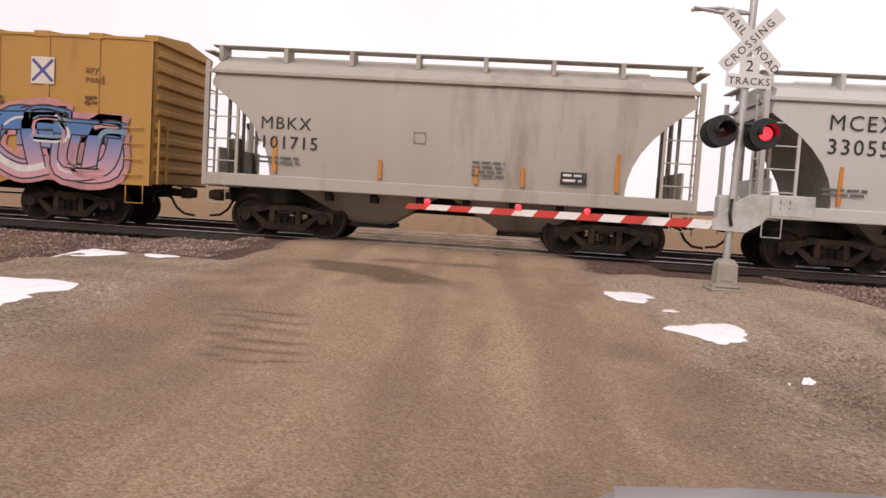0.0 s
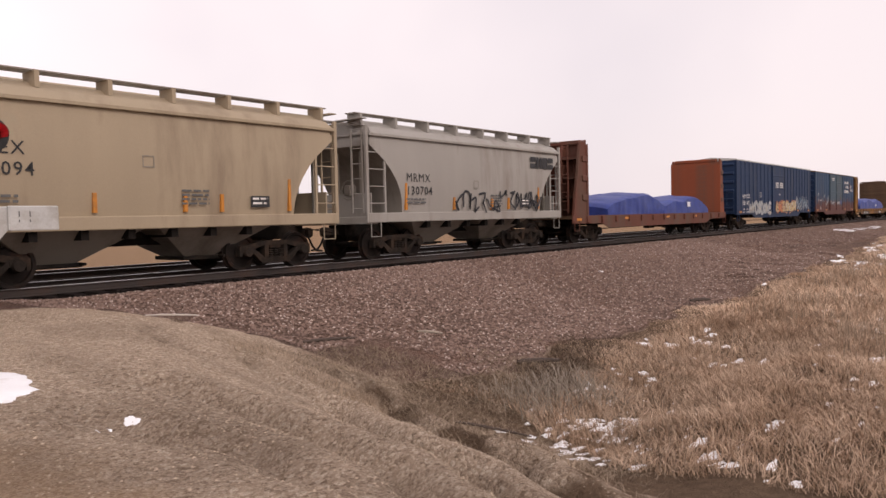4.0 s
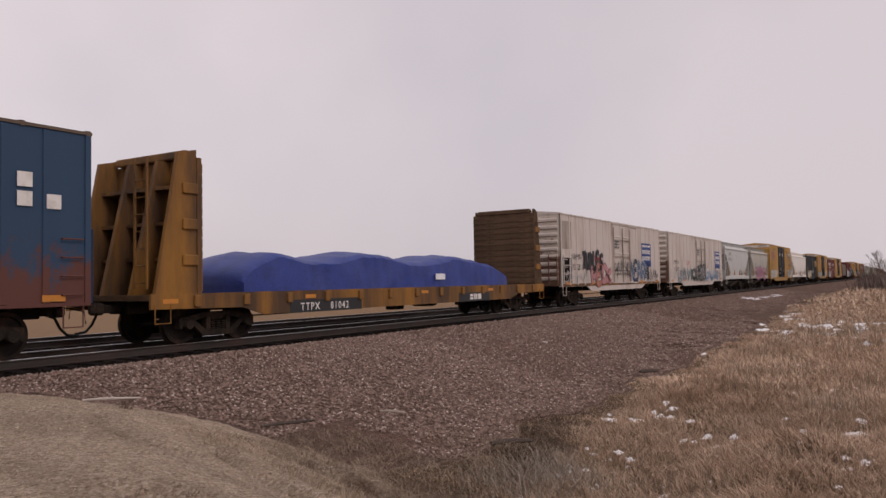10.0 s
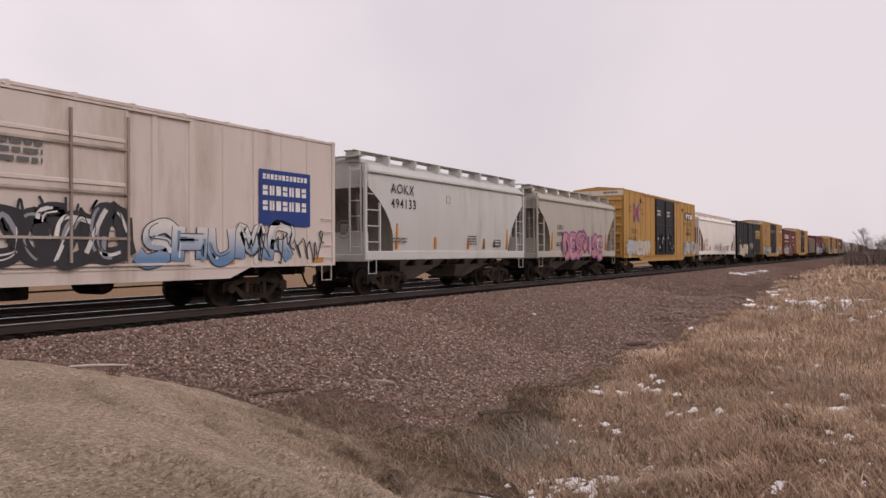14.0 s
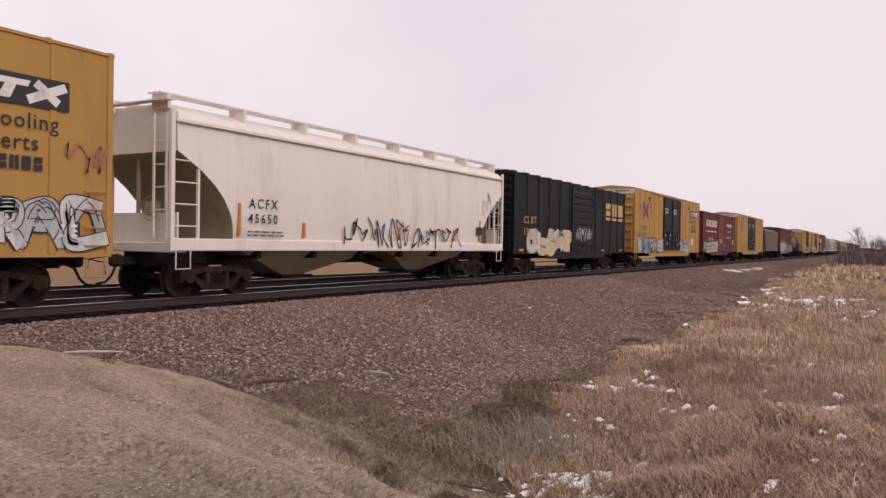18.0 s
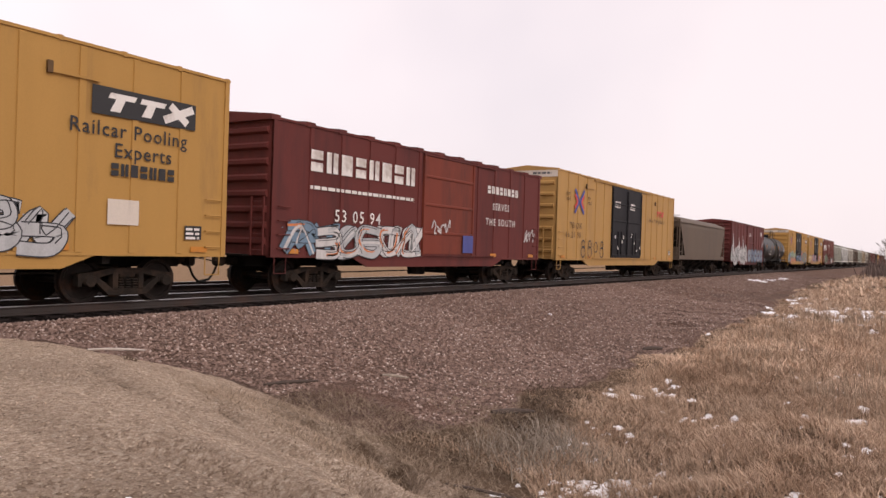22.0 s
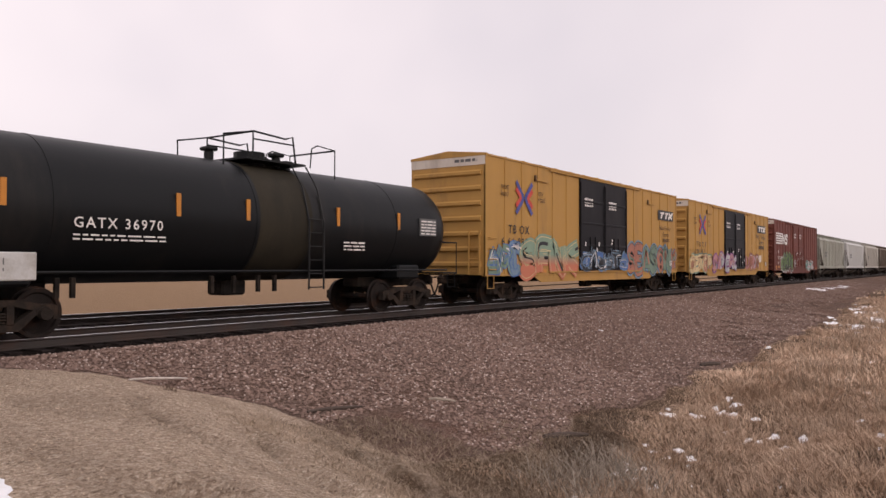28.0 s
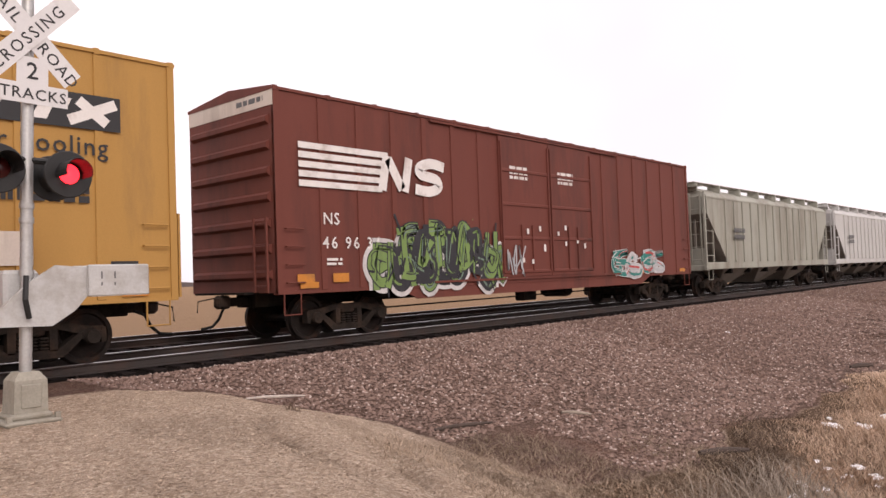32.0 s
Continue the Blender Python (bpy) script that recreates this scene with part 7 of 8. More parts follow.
def crossmark(car, x, z, s, y):
    """The mark of two chevrons point to point, blue outside and red inside."""
    for sx in (-1, 1):
        for mat, top, out, tip, lift in (("ink_blue", 0.92, 0.95, 0.13, 0.0), ("ink_red", 0.5, 0.98, 0.46, 0.001)):
            sh = Shape()
            ribbon(sh, [(x + sx * s * out, z + s * top), (x + sx * s * (tip + 0.06), z + 0.12 * s), (x + sx * s * tip, z), (x + sx * s * (tip + 0.06), z - 0.12 * s), (x + sx * s * out, z - s * top)], s * 0.27, y - lift)
            part("painted_mark", sh, MAT[mat], car)


def wordmark(car, x, z, w, h, mat, back, y):
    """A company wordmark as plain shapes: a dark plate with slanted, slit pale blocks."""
    if back:
        part("logo_plate", Shape().box(x, x + w, y - 0.002, y, z, z + h), back, car)
    for i in range(3):
        s = Shape()
        a, q = x + w * (0.09 + 0.29 * i), w * 0.24
        if i < 2:
            s.add([(a + 0.05 * w, y - 0.004, z + h * 0.62), (a + q + 0.05 * w, y - 0.004, z + h * 0.62), (a + q + 0.07 * w, y - 0.004, z + h * 0.82), (a + 0.07 * w, y - 0.004, z + h * 0.82)], [(0, 1, 2, 3)])
            s.add([(a + q * 0.28, y - 0.004, z + h * 0.16), (a + q * 0.66, y - 0.004, z + h * 0.16), (a + q * 0.85, y - 0.004, z + h * 0.62), (a + q * 0.5, y - 0.004, z + h * 0.62)], [(0, 1, 2, 3)])
        else:
            ribbon(s, [(a, z + h * 0.2), (a + q * 1.25, z + h * 0.8)], h * 0.3, y - 0.004)
            ribbon(s, [(a + q * 0.25, z + h * 0.8), (a + q, z + h * 0.2)], h * 0.3, y - 0.005)
        part("logo_block", s, mat, car)


def blocks(car, x, z, n, w, h, mat, y, gap=0.3):
    """A trade name as a row of plain letter-size shapes: framed, slit and solid bars."""
    e = w * (1 - gap)
    for i in range(n):
        s, k = Shape(), i % 3
        if k == 0:
            s.box(0, e, y - 0.002, y, 0, h * 0.42).box(0, e, y - 0.002, y, h * 0.56, h)
        elif k == 1:
            s.box(0, e * 0.42, y - 0.002, y, 0, h).box(e * 0.58, e, y - 0.002, y, 0, h)
        else:
            s.box(0, e, y - 0.002, y, 0, h)
        part("name_shape", s, mat, car, m=pose(x + i * w, 0, z))


def bubbles(car, y, x0, x1, z0, z1, n, seed):
    """Round swollen graffiti letters in silver and blue with dark outlines."""
    r = random.Random(seed)
    w = (x1 - x0) / n
    for i in range(n):
        cx, cz = x0 + (i + 0.5) * w, (z0 + z1) / 2
        ring = lambda k, dx=0.0: [(cx + dx + k * w * 0.47 * math.copysign(abs(math.cos(a)) ** 0.6, math.cos(a)) * (1 + 0.12 * math.sin(3 * a + i)), cz + k * (z1 - z0) * 0.48 * math.copysign(abs(math.sin(a)) ** 0.65, math.sin(a)) * (1 + 0.1 * math.cos(2 * a + 2 * i))) for a in np.linspace(0, 2 * math.pi, 25)]
        for name, k, wd, mat, lift in (("graffiti_halo", 0.96, 0.2, "silver", 0.0), ("graffiti_outline", 0.78, 0.46, "black", 0.001), ("graffiti_fill", 0.76, 0.34, "slate" if i % 3 else "ash", 0.002), ("graffiti_shade", 0.66, 0.07, "ash" if i % 2 else "sky", 0.003), ("graffiti_inner", 0.42, 0.24, "slate" if i % 2 else "ash", 0.0034), ("graffiti_core", 0.2, 0.05, "black", 0.004)):
            s = Shape()
            ribbon(s, ring(k, r.uniform(-0.03, 0.03)), wd, y - lift - 0.0004 * (i % 2))
            part(name, s, SPRAY[mat], car)


def pool_boxcar(front, L, number, logo, seed, pale=False, door_mat="black"):
    """The yellow 60-foot high-cube boxcars with black double doors."""
    mat = MAT["yellow_pale"] if pale else MAT["yellow"]
    h = L / 2
    car = couple(boxcar("boxcar", "tall yellow boxcar with black double doors and graffiti", L, 5.02, mat, ribs=16, door=(-2.4, 2.5, 2, MAT[door_mat], "plug"), band=True), front, L)
    crossmark(car, -h + 2.55, 3.72, 0.6, YR)
    a, b = number
    ink = MAT["ink_brown"]
    num = MAT["ink_brown"] if pale else MAT["ink_black"]
    letters("next", 0.21, ink, car, -h + 0.95, YR, 3.95)
    letters("load", 0.21, ink, car, -h + 0.95, YR, 3.7)
    letters("any", 0.21, ink, car, -h + 3.55, YR, 3.9)
    letters("road", 0.21, ink, car, -h + 3.55, YR, 3.65)
    letters(a, 0.3, num, car, -h + 1.45, YR, 2.45, 1.25)
    letters(b, 0.28, num, car, -h + 1.0, YR, 2.03, 1.3)
    if logo == "plate":
        wordmark(car, h - 3.4, 3.72, 2.45, 0.55, MAT["ink_white"], MAT["ink_black"], YR)
        letters("Railcar Pooling", 0.29, num, car, h - 3.85, YR, 3.32, 1.1)
        letters("Experts", 0.29, num, car, h - 2.9, YR, 2.93, 1.1)
        blocks(car, h - 2.95, 2.56, 7, 0.22, 0.25, num, YR, 0.25)
    elif logo == "small":
        wordmark(car, h - 2.8, 3.64, 2.2, 0.5, MAT["ink_white"], MAT["ink_black"], YR)
        letters("Railcar Pooling", 0.2, ink, car, h - 2.65, YR, 3.16)
        letters("Experts", 0.2, ink, car, h - 2.1, YR, 2.84)
        blocks(car, h - 2.1, 2.55, 7, 0.14, 0.17, ink, YR, 0.25)
    else:
        wordmark(car, h - 4.1, 3.58, 1.75, 0.5, MAT["ink_red"], None, YR)
        letters("Railcar Pooling Experts", 0.22, num, car, h - 5.4, YR, 3.28, 1.1)
    part("consolidated_stencil", Shape().box(h - 1.15, h - 0.7, YR - 0.003, YR, 1.35, 1.65), MAT["ink_black"], car, "black stencil panel with white bars")
    bars(car, MAT["ink_white"], h - 1.12, YR - 0.005, 1.55, 0.36, 3, 0.05, 0.045, seed=seed)
    part("painted_patch", Shape().box(h - 3.0, h - 2.3, YR - 0.003, YR, 1.6, 2.1), MAT["endband"], car, "buffed pale patch") if logo == "plate" else None
    for x0, z in ((-h + 3.3, 4.42), (h - 4.3, 4.32)):
        part("tackboard", Shape().box(x0, x0 + 1.05, Y0 - 0.06, Y0 - 0.02, z, z + 0.05), mat, car)
        part("latch", Shape().box(x0, x0 + 0.1, Y0 - 0.08, Y0 - 0.02, z - 0.02, z + 0.2), MAT["ink_brown"], car)
    return car


# 0 yellow boxcar at the head of what is seen
c = couple(boxcar("boxcar", "yellow boxcar with blue and pink graffiti", 15.5, 4.25, MAT["yellow"], ribs=13, end_ribs=9, mat_roof=MAT["yellow"], bumps=True, door=(-2.5, 1.0, 1, MAT["yellow"], "panel"), refl=False), -27.85, 15.5)
graffiti(c, YR, 1.2, 7.0, 1.05, 2.5, 4, ["blue_pink"], "black", ["white", "sky", "pink"], 3, 1.2, back="pink")
for q in (-1, 1):
    ribbon_ = Shape()
    ribbon(ribbon_, [(5.2 - 0.24, 3.42 + q * 0.24), (5.2 + 0.24, 3.42 - q * 0.24)], 0.07, YR - 0.003 - 0.001 * q)
    part("painted_mark", ribbon_, MAT["ink_blue"], c)
part("painted_patch", Shape().box(4.93, 5.47, YR - 0.001, YR, 3.12, 3.72), MAT["endband"], c, "faded pale patch under the mark")
for a_, b_, x in (("any", "road", 6.2), ("next", "load", 3.75)):
    letters(a_, 0.17, MAT["ink_brown"], c, x, YR, 3.42)
    letters(b_, 0.17, MAT["ink_brown"], c, x, YR, 3.2)
for x, z, w_ in ((6.2, 2.83, 0.3), (6.2, 2.15, 0.5), (3.9, 2.75, 0.4)):
    bars(c, MAT["ink_brown"], x, YR, z, w_, 2, 0.07, 0.04, seed=int(x * 10))


def sand_hopper(front, L, mat, mark, number, label, H=3.93, logo=None, ink="ink_black", tx=1.25, z=2.5, size=0.3, **kw):
    c = couple(hopper("covered_hopper", label, L, mat, H, **kw), front, L)
    h = L / 2
    letters(mark, size, MAT[ink], c, -h + tx, YH, z, 1.15)
    letters(number, size, MAT[ink], c, -h + tx, YH, z - size * 1.5, 1.15)
    bars(c, MAT["ink_grey"], -h + tx, YH, 1.75, 0.9, 2, 0.05, 0.05, seed=int(number[-2:]))
    bars(c, MAT["ink_grey"], 0.6, YH, 1.9, 0.7, 4, 0.045, 0.05, seed=int(number[-2:]) + 1)
    p = part("data_panel", Shape().box(h - 2.85, h - 2.3, YH - 0.002, YH, 1.55, 1.82), MAT["ink_black"], c)
    bars(p, MAT["ink_white"], h - 2.8, YH - 0.004, 1.73, 0.45, 2, 0.05, 0.06, seed=9)
    x0, z0 = -h + tx + 3.4, z - 0.15
    part("stencil", Shape().box(x0, x0 + 0.02, YH - 0.002, YH, z0, z0 + 0.25).box(x0 + 0.25, x0 + 0.27, YH - 0.002, YH, z0, z0 + 0.25).box(x0 + 0.02, x0 + 0.25, YH - 0.002, YH, z0, z0 + 0.02).box(x0 + 0.02, x0 + 0.25, YH - 0.002, YH, z0 + 0.23, z0 + 0.25), MAT["hopper_under"], c)
    if logo:
        blocks(c, h - 2.2, 2.95, 4, 0.42, 0.42, MAT["ink_black"], YH, 0.12)
    return c


HOP = [(-11.1, 10.7), (0.9, 10.6), (12.7, 10.2), (24.0, 10.6), (35.95, 10.6), (47.9, 10.6), (59.7, 10.75)]
sand_hopper(*HOP[0], MAT["grey"], "MBKX", "101715", "grey covered hopper with rounded sides", z=2.4, size=0.28)
sand_hopper(*HOP[1], MAT["lightgrey"], "MCEX", "330552", "pale grey covered hopper with rounded sides", z=3.0, size=0.33)
c = sand_hopper(*HOP[2], MAT["tan"], "MWCX", "300202", "tan covered hopper with rounded sides", z=2.15, size=0.29)
part("painted_mark", Shape().lathe_y([(0.24, YH - 0.003), (0.24, YH)], 3.2, 3.0, 20), MAT["ink_white"], c, "white round mark")
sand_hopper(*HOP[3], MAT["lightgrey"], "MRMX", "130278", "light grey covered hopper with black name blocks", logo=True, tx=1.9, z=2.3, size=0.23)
sand_hopper(*HOP[4], MAT["tangrey"], "CEFX", "311079", "tan-grey covered hopper with rounded sides", tx=2.0, z=3.1, size=0.28)
sand_hopper(*HOP[5], MAT["tan"], "MCEX", "330094", "tan covered hopper with orange sill marks", tx=1.6, z=2.55, size=0.26)
c = sand_hopper(*HOP[6], MAT["midgrey"], "MRMX", "130704", "grey covered hopper with black outline graffiti", logo=True, tx=1.6, z=2.3, size=0.26)
scrawl(c, YH - 0.004, -1.4, 1.6, 1.3, 2.1, SPRAY["black"], 0.07, 7, 4)
scrawl(c, YH - 0.004, 1.8, 3.9, 1.35, 2.1, SPRAY["black"], 0.07, 6, 5)

# 8 brown bulkhead flat car
c = couple(flatcar("bulkhead_flat_car", "brown bulkhead flat car loaded under blue tarpaulins", 18.6, MAT["flat_brown"], MAT["flat_brown"], MAT["bulk_rust"], 4.3), 71.6, 18.5)
tarp_load(c, -6.0, 0.6, 1.14, 0.95, 3)
tarp_load(c, 0.2, 6.6, 1.14, 0.85, 9)
part("tag", Shape().box(3.2, 3.6, -1.5, -1.49, 1.5, 1.75), MAT["tarp_tag"], c)
# 9 blue boxcar
c = couple(boxcar("boxcar", "blue boxcar with yellow and white graffiti", 18.7, 4.4, MAT["blue"], ribs=22, end_ribs=6, door=(-1.7, 1.5, 1, MAT["blue"], "panel"), mat_roof=MAT["lightgrey"]), 92.1, 18.7)
letters("MW", 0.28, MAT["ink_white"], c, -8.2, YR, 1.97, 1.1)
letters("CX", 0.28, MAT["ink_white"], c, -7.35, YR, 2.0, 1.1)
letters("500", 0.28, MAT["ink_white"], c, -8.27, YR, 1.57, 1.1)
letters("497", 0.28, MAT["ink_white"], c, -7.45, YR, 1.57, 1.1)
bars(c, MAT["ink_white"], -8.1, YR, 1.28, 0.35, 2, 0.06, 0.12, seed=3)
bars(c, MAT["ink_white"], -7.4, YR, 1.28, 0.35, 2, 0.06, 0.12, seed=4)
graffiti(c, YR, -6.87, -1.9, 0.98, 1.72, 8, ["silver"], "black", ["cream", "silver"], 12, 1.1, word="HYDSDONE")
graffiti(c, YR - 0.055, -0.9, 1.4, 1.05, 1.8, 4, ["cream", "orange", "cream"], "black", ["pink", "cream"], 13, 1.1, back="salmon")
graffiti(c, YR, 1.7, 4.6, 1.05, 1.85, 4, ["cream"], "black", ["white"], 16, 1.0, back="salmon", word="SNOM")
scrawl(c, YR - 0.002, 4.7, 8.6, 1.1, 2.3, SPRAY["silver"], 0.06, 12, 14)
scrawl(c, YR - 0.003, 5.2, 8.2, 1.2, 2.1, SPRAY["sky"], 0.05, 8, 17)
bars(c, MAT["ink_white"], -0.95, YR - 0.06, 3.05, 0.7, 3, 0.09, 0.05, seed=5)
bars(c, MAT["ink_white"], 0.1, YR - 0.06, 3.05, 0.75, 3, 0.09, 0.05, seed=6)
bars(c, MAT["ink_white"], -0.3, YR - 0.09, 2.25, 0.3, 1, 0.09, 0.05, seed=7)
part("stencil", Shape().box(-4.55, -4.52, YR - 0.003, YR, 2.1, 2.4).box(-4.25, -4.22, YR - 0.003, YR, 2.1, 2.4).box(-4.52, -4.25, YR - 0.003, YR, 2.1, 2.13).box(-4.52, -4.25, YR - 0.003, YR, 2.37, 2.4), MAT["ink_white"], c)
# 10 blue boxcar with rusted lower side
c = couple(boxcar("boxcar", "dark blue boxcar with rusted lower side and white letters", 15.7, 4.35, MAT["blue_worn"], mat_end=MAT["blue"], mat_roof=MAT["dullgrey"], ribs=20, end_ribs=7, door=(-2.65, 2.5, 2, MAT["door_worn"], "panel")), 112.5, 15.7)
letters("SP", 0.26, MAT["ink_white"], c, -7.1, YR, 2.34)
letters("24", 0.25, MAT["ink_white"], c, -7.07, YR, 1.85)
letters("68", 0.25, MAT["ink_white"], c, -6.33, YR, 1.85)
letters("92", 0.25, MAT["ink_white"], c, -5.62, YR, 1.85)
bars(c, MAT["ink_white"], -6.3, YR, 1.35, 0.35, 3, 0.04, 0.04, seed=2)
blocks(c, 3.55, 3.5, 6, 0.31, 0.26, MAT["ink_white"], YR)
blocks(c, 4.13, 3.1, 4, 0.31, 0.26, MAT["ink_white"], YR)
blocks(c, 3.45, 2.68, 7, 0.28, 0.26, MAT["ink_white"], YR)
for x, z in ((6.4, 3.17), (6.4, 2.82), (6.95, 2.8)):
    part("painted_square", Shape().box(x, x + 0.28, YR - 0.003, YR, z, z + 0.27), MAT["ink_white"], c)
part("painted_patch", Shape().box(5.78, 5.98, YR - 0.003, YR, 2.8, 3.65), MAT["rust"], c)
scrawl(c, YR - 0.002, -4.25, -3.1, 1.45, 2.4, SPRAY["silver"], 0.06, 3, 15)
scrawl(c, YR - 0.002, -5.0, -4.6, 2.15, 2.4, SPRAY["silver"], 0.05, 2, 18)
scrawl(c, YR - 0.06, -2.55, -1.1, 1.6, 1.9, SPRAY["silver"], 0.06, 6, 6)
scrawl(c, YR - 0.06, 0.05, 1.2, 1.62, 1.9, SPRAY["white"], 0.06, 5, 7)
bars(c, MAT["ink_white"], -1.9, YR - 0.06, 3.85, 0.9, 2, 0.07, 0.05, seed=8)
part("painted_patch", Shape().box(1.3, 1.97, YR - 0.058, YR - 0.054, 1.62, 2.0), MAT["bluepanel"], c)
# 11 yellow bulkhead flat car
c = couple(flatcar("bulkhead_flat_car", "yellow bulkhead flat car loaded under blue tarpaulins", 20.2, MAT["flat_yellow"], MAT["flat_yellow"], MAT["bulk_wood"], 4.4), 129.6, 20.2)
tarp_load(c, -7.4, 6.7, 1.14, 1.0, 20)
part("number_board", Shape().box(-5.9, -2.9, -1.505, -1.5, 0.58, 0.92), MAT["ink_black"], c)
letters("TTPX", 0.2, MAT["ink_white"], c, -5.5, -1.508, 0.64, 1.2)
letters("81042", 0.2, MAT["ink_white"], c, -4.3, -1.508, 0.64, 1.2)
part("logo_plate", Shape().box(2.7, 5.0, -1.505, -1.5, 0.6, 0.92), MAT["ink_black"], c)
blocks(c, 3.5, 0.66, 3, 0.3, 0.2, MAT["ink_white"], -1.508, 0.2)
part("tag", Shape().box(1.2, 1.8, -1.5, -1.49, 1.4, 1.6), MAT["tarp_tag"], c)


def reefer(front, L, number, seed, tags, px):
    c = couple(boxcar("refrigerator_car", "dirty white refrigerator car covered in graffiti", L, 4.4, MAT["white"], mat_end=MAT["reefer_end"], end_rib_mat=MAT["white"], ribs=17, end_ribs=9, door=(-1.05, 1.8, 1, MAT["white"], "panel"), bogie_at=L / 2 - 2.6), front, L)
    h = L / 2
    p = part("blue_panel", Shape().box(px, px + 1.9, YR - 0.003, YR, 2.02, 3.42), MAT["bluepanel"], c, "blue painted name panel")
    blocks(p, px + 0.12, 3.18, 12, 0.14, 0.13, MAT["ink_white"], YR - 0.005)
    blocks(p, px + 0.12, 2.78, 7, 0.24, 0.24, MAT["ink_white"], YR - 0.005)
    blocks(p, px + 0.12, 2.4, 7, 0.24, 0.24, MAT["ink_white"], YR - 0.005)
    letters("ARMN", 0.29, MAT["ink_black"], c, -h + 1.22, YR, 2.27, 1.2)
    letters(number, 0.29, MAT["ink_black"], c, -h + 1.25, YR, 1.77, 1.2)
    for k, (x0, x1, z0, z1, n, fill, line, inner) in enumerate(tags):
        graffiti(c, YR - (0.055 if -1.2 < (x0 + x1) / 2 < 1.9 else 0), x0, x1, z0, z1, n if isinstance(n, int) else 1, fill, line, inner, seed + k, 1.1, word="" if isinstance(n, int) else n)
    scrawl(c, YR - 0.06, -0.9, 1.7, 1.2, 2.4, SPRAY["black"], 0.05, 10, seed + 5)
    scrawl(c, YR - 0.006, -h + 0.4, -h + 3.5, 1.2, 1.75, SPRAY["silver"], 0.04, 10, seed + 6)
    scrawl(c, YR - 0.006, h - 3.2, h - 0.5, 1.1, 1.9, SPRAY["black"], 0.04, 9, seed + 7)
    scrawl(c, YR - 0.006, -3.9, -2.8, 2.2, 2.5, SPRAY["red"], 0.03, 5, seed + 8)
    bars(c, MAT["ink_grey"], -0.85, YR - 0.06, 3.3, 0.8, 3, 0.09, 0.07, seed=seed)
    for x in (-1.0, 0.5, 1.75):
        part("lock_rod", Shape().box(x - 0.025, x + 0.025, Y0 - 0.13, Y0 - 0.085, 1.15, 4.1), MAT["reefer_rod"], c)
    for z in (1.6, 2.5, 3.4):
        part("door_hinge", Shape().box(-1.05, 1.8, Y0 - 0.12, Y0 - 0.083, z, z + 0.05), MAT["reefer_rod"], c)
    part("rusted_sill", Shape().box(-h + 0.1, h - 0.1, Y0 - 0.024, Y0 - 0.018, 0.99, 1.12), MAT["flat_yellow"], c, "orange-yellow stained sill") if seed == 50 else None
    return c


c = reefer(151.7, 16.2, "93 28 17", 50, [(-5.5, -2.6, 1.75, 2.75, "TUNLES", ["black"], "black", ["black"]), (-4.3, -1.3, 1.05, 2.0, "PECK", ["salmon", "pink"], "black", ["pink"]), (1.9, 5.5, 1.15, 2.3, "NEARN", ["black", "slate"], "white", ["blue", "sky"])], 4.2)
part("machinery_louvre", Shape().box(-7.95, -6.8, Y0 - 0.02, Y0 - 0.005, 2.75, 4.05), MAT["reefer_rod"], c)
# flat black plate on the wall paints the dark inside of the opening
part("machinery_opening", Shape().box(-7.95, -6.8, Y0 - 0.02, Y0 - 0.005, 1.15, 2.35), MAT["under"], c)
ladder(c, MAT["white"], -7.4, Y0 - 0.06, 1.25, 2.35, 1.0, "x")
c = reefer(170.1, 17.0, "9 2992", 60, [(-6.4, -1.4, 1.05, 1.95, "JAYK", ["ash", "black"], "teal", ["white", "black"]), (-1.2, 1.7, 1.1, 2.2, 4, ["black"], "black", ["white", "ash"]), (1.95, 6.7, 1.1, 2.0, "SHUMR", ["white_blue"], "black", ["white", "sky"])], 5.53)
# 14-15 covered hoppers
sand_hopper(188.6, 11.2, MAT["lightgrey"], "AOKX", "494133", "white-grey covered hopper with rounded sides", H=4.12, tx=1.25, z=3.2, size=0.31)
c = sand_hopper(201.3, 10.8, MAT["grey"], "CEFX", "300987", "grey covered hopper with pink graffiti", H=4.05, tx=2.15, z=2.4, size=0.21)
graffiti(c, YH - 0.004, -2.4, 3.1, 1.1, 2.15, 7, ["pink"], "purple", ["purple", "white"], 71, 0.9, back="purple", word="DESPISE")
# 16 pool boxcar
c = pool_boxcar(213.7, 18.4, ("TBOX", "661 04"), "plate", 80)
graffiti(c, YR, -8.6, -3.6, 1.1, 2.0, 7, ["silver", "cream"], "silver", ["white"], 81, 1.4)
graffiti(c, YR, 5.4, 9.1, 1.1, 2.1, 4, ["silver", "white"], "black", ["silver"], 82, 1.0)
scrawl(c, YR - 0.003, 8.2, 9.1, 2.6, 3.2, SPRAY["salmon"], 0.05, 3, 85)
# 17 white covered hopper with curved sides
c = couple(hopper("covered_hopper", "white covered hopper with curved sides and outlined graffiti", 16.4, MAT["chalk"], 4.3, dark=MAT["tan"], cut=1.7, W=3.14, grate=False), 233.6, 16.4)
letters("ACFX", 0.24, MAT["ink_black"], c, -5.95, YH - 0.02, 2.15, 1.3)
letters("45650", 0.24, MAT["ink_black"], c, -5.97, YH - 0.02, 1.78, 1.3)
bars(c, MAT["ink_grey"], -6.0, YH - 0.02, 1.55, 1.3, 2, 0.04, 0.05, seed=11)
scrawl(c, YH - 0.024, -2.2, 1.2, 1.15, 2.15, SPRAY["black"], 0.05, 9, 83)
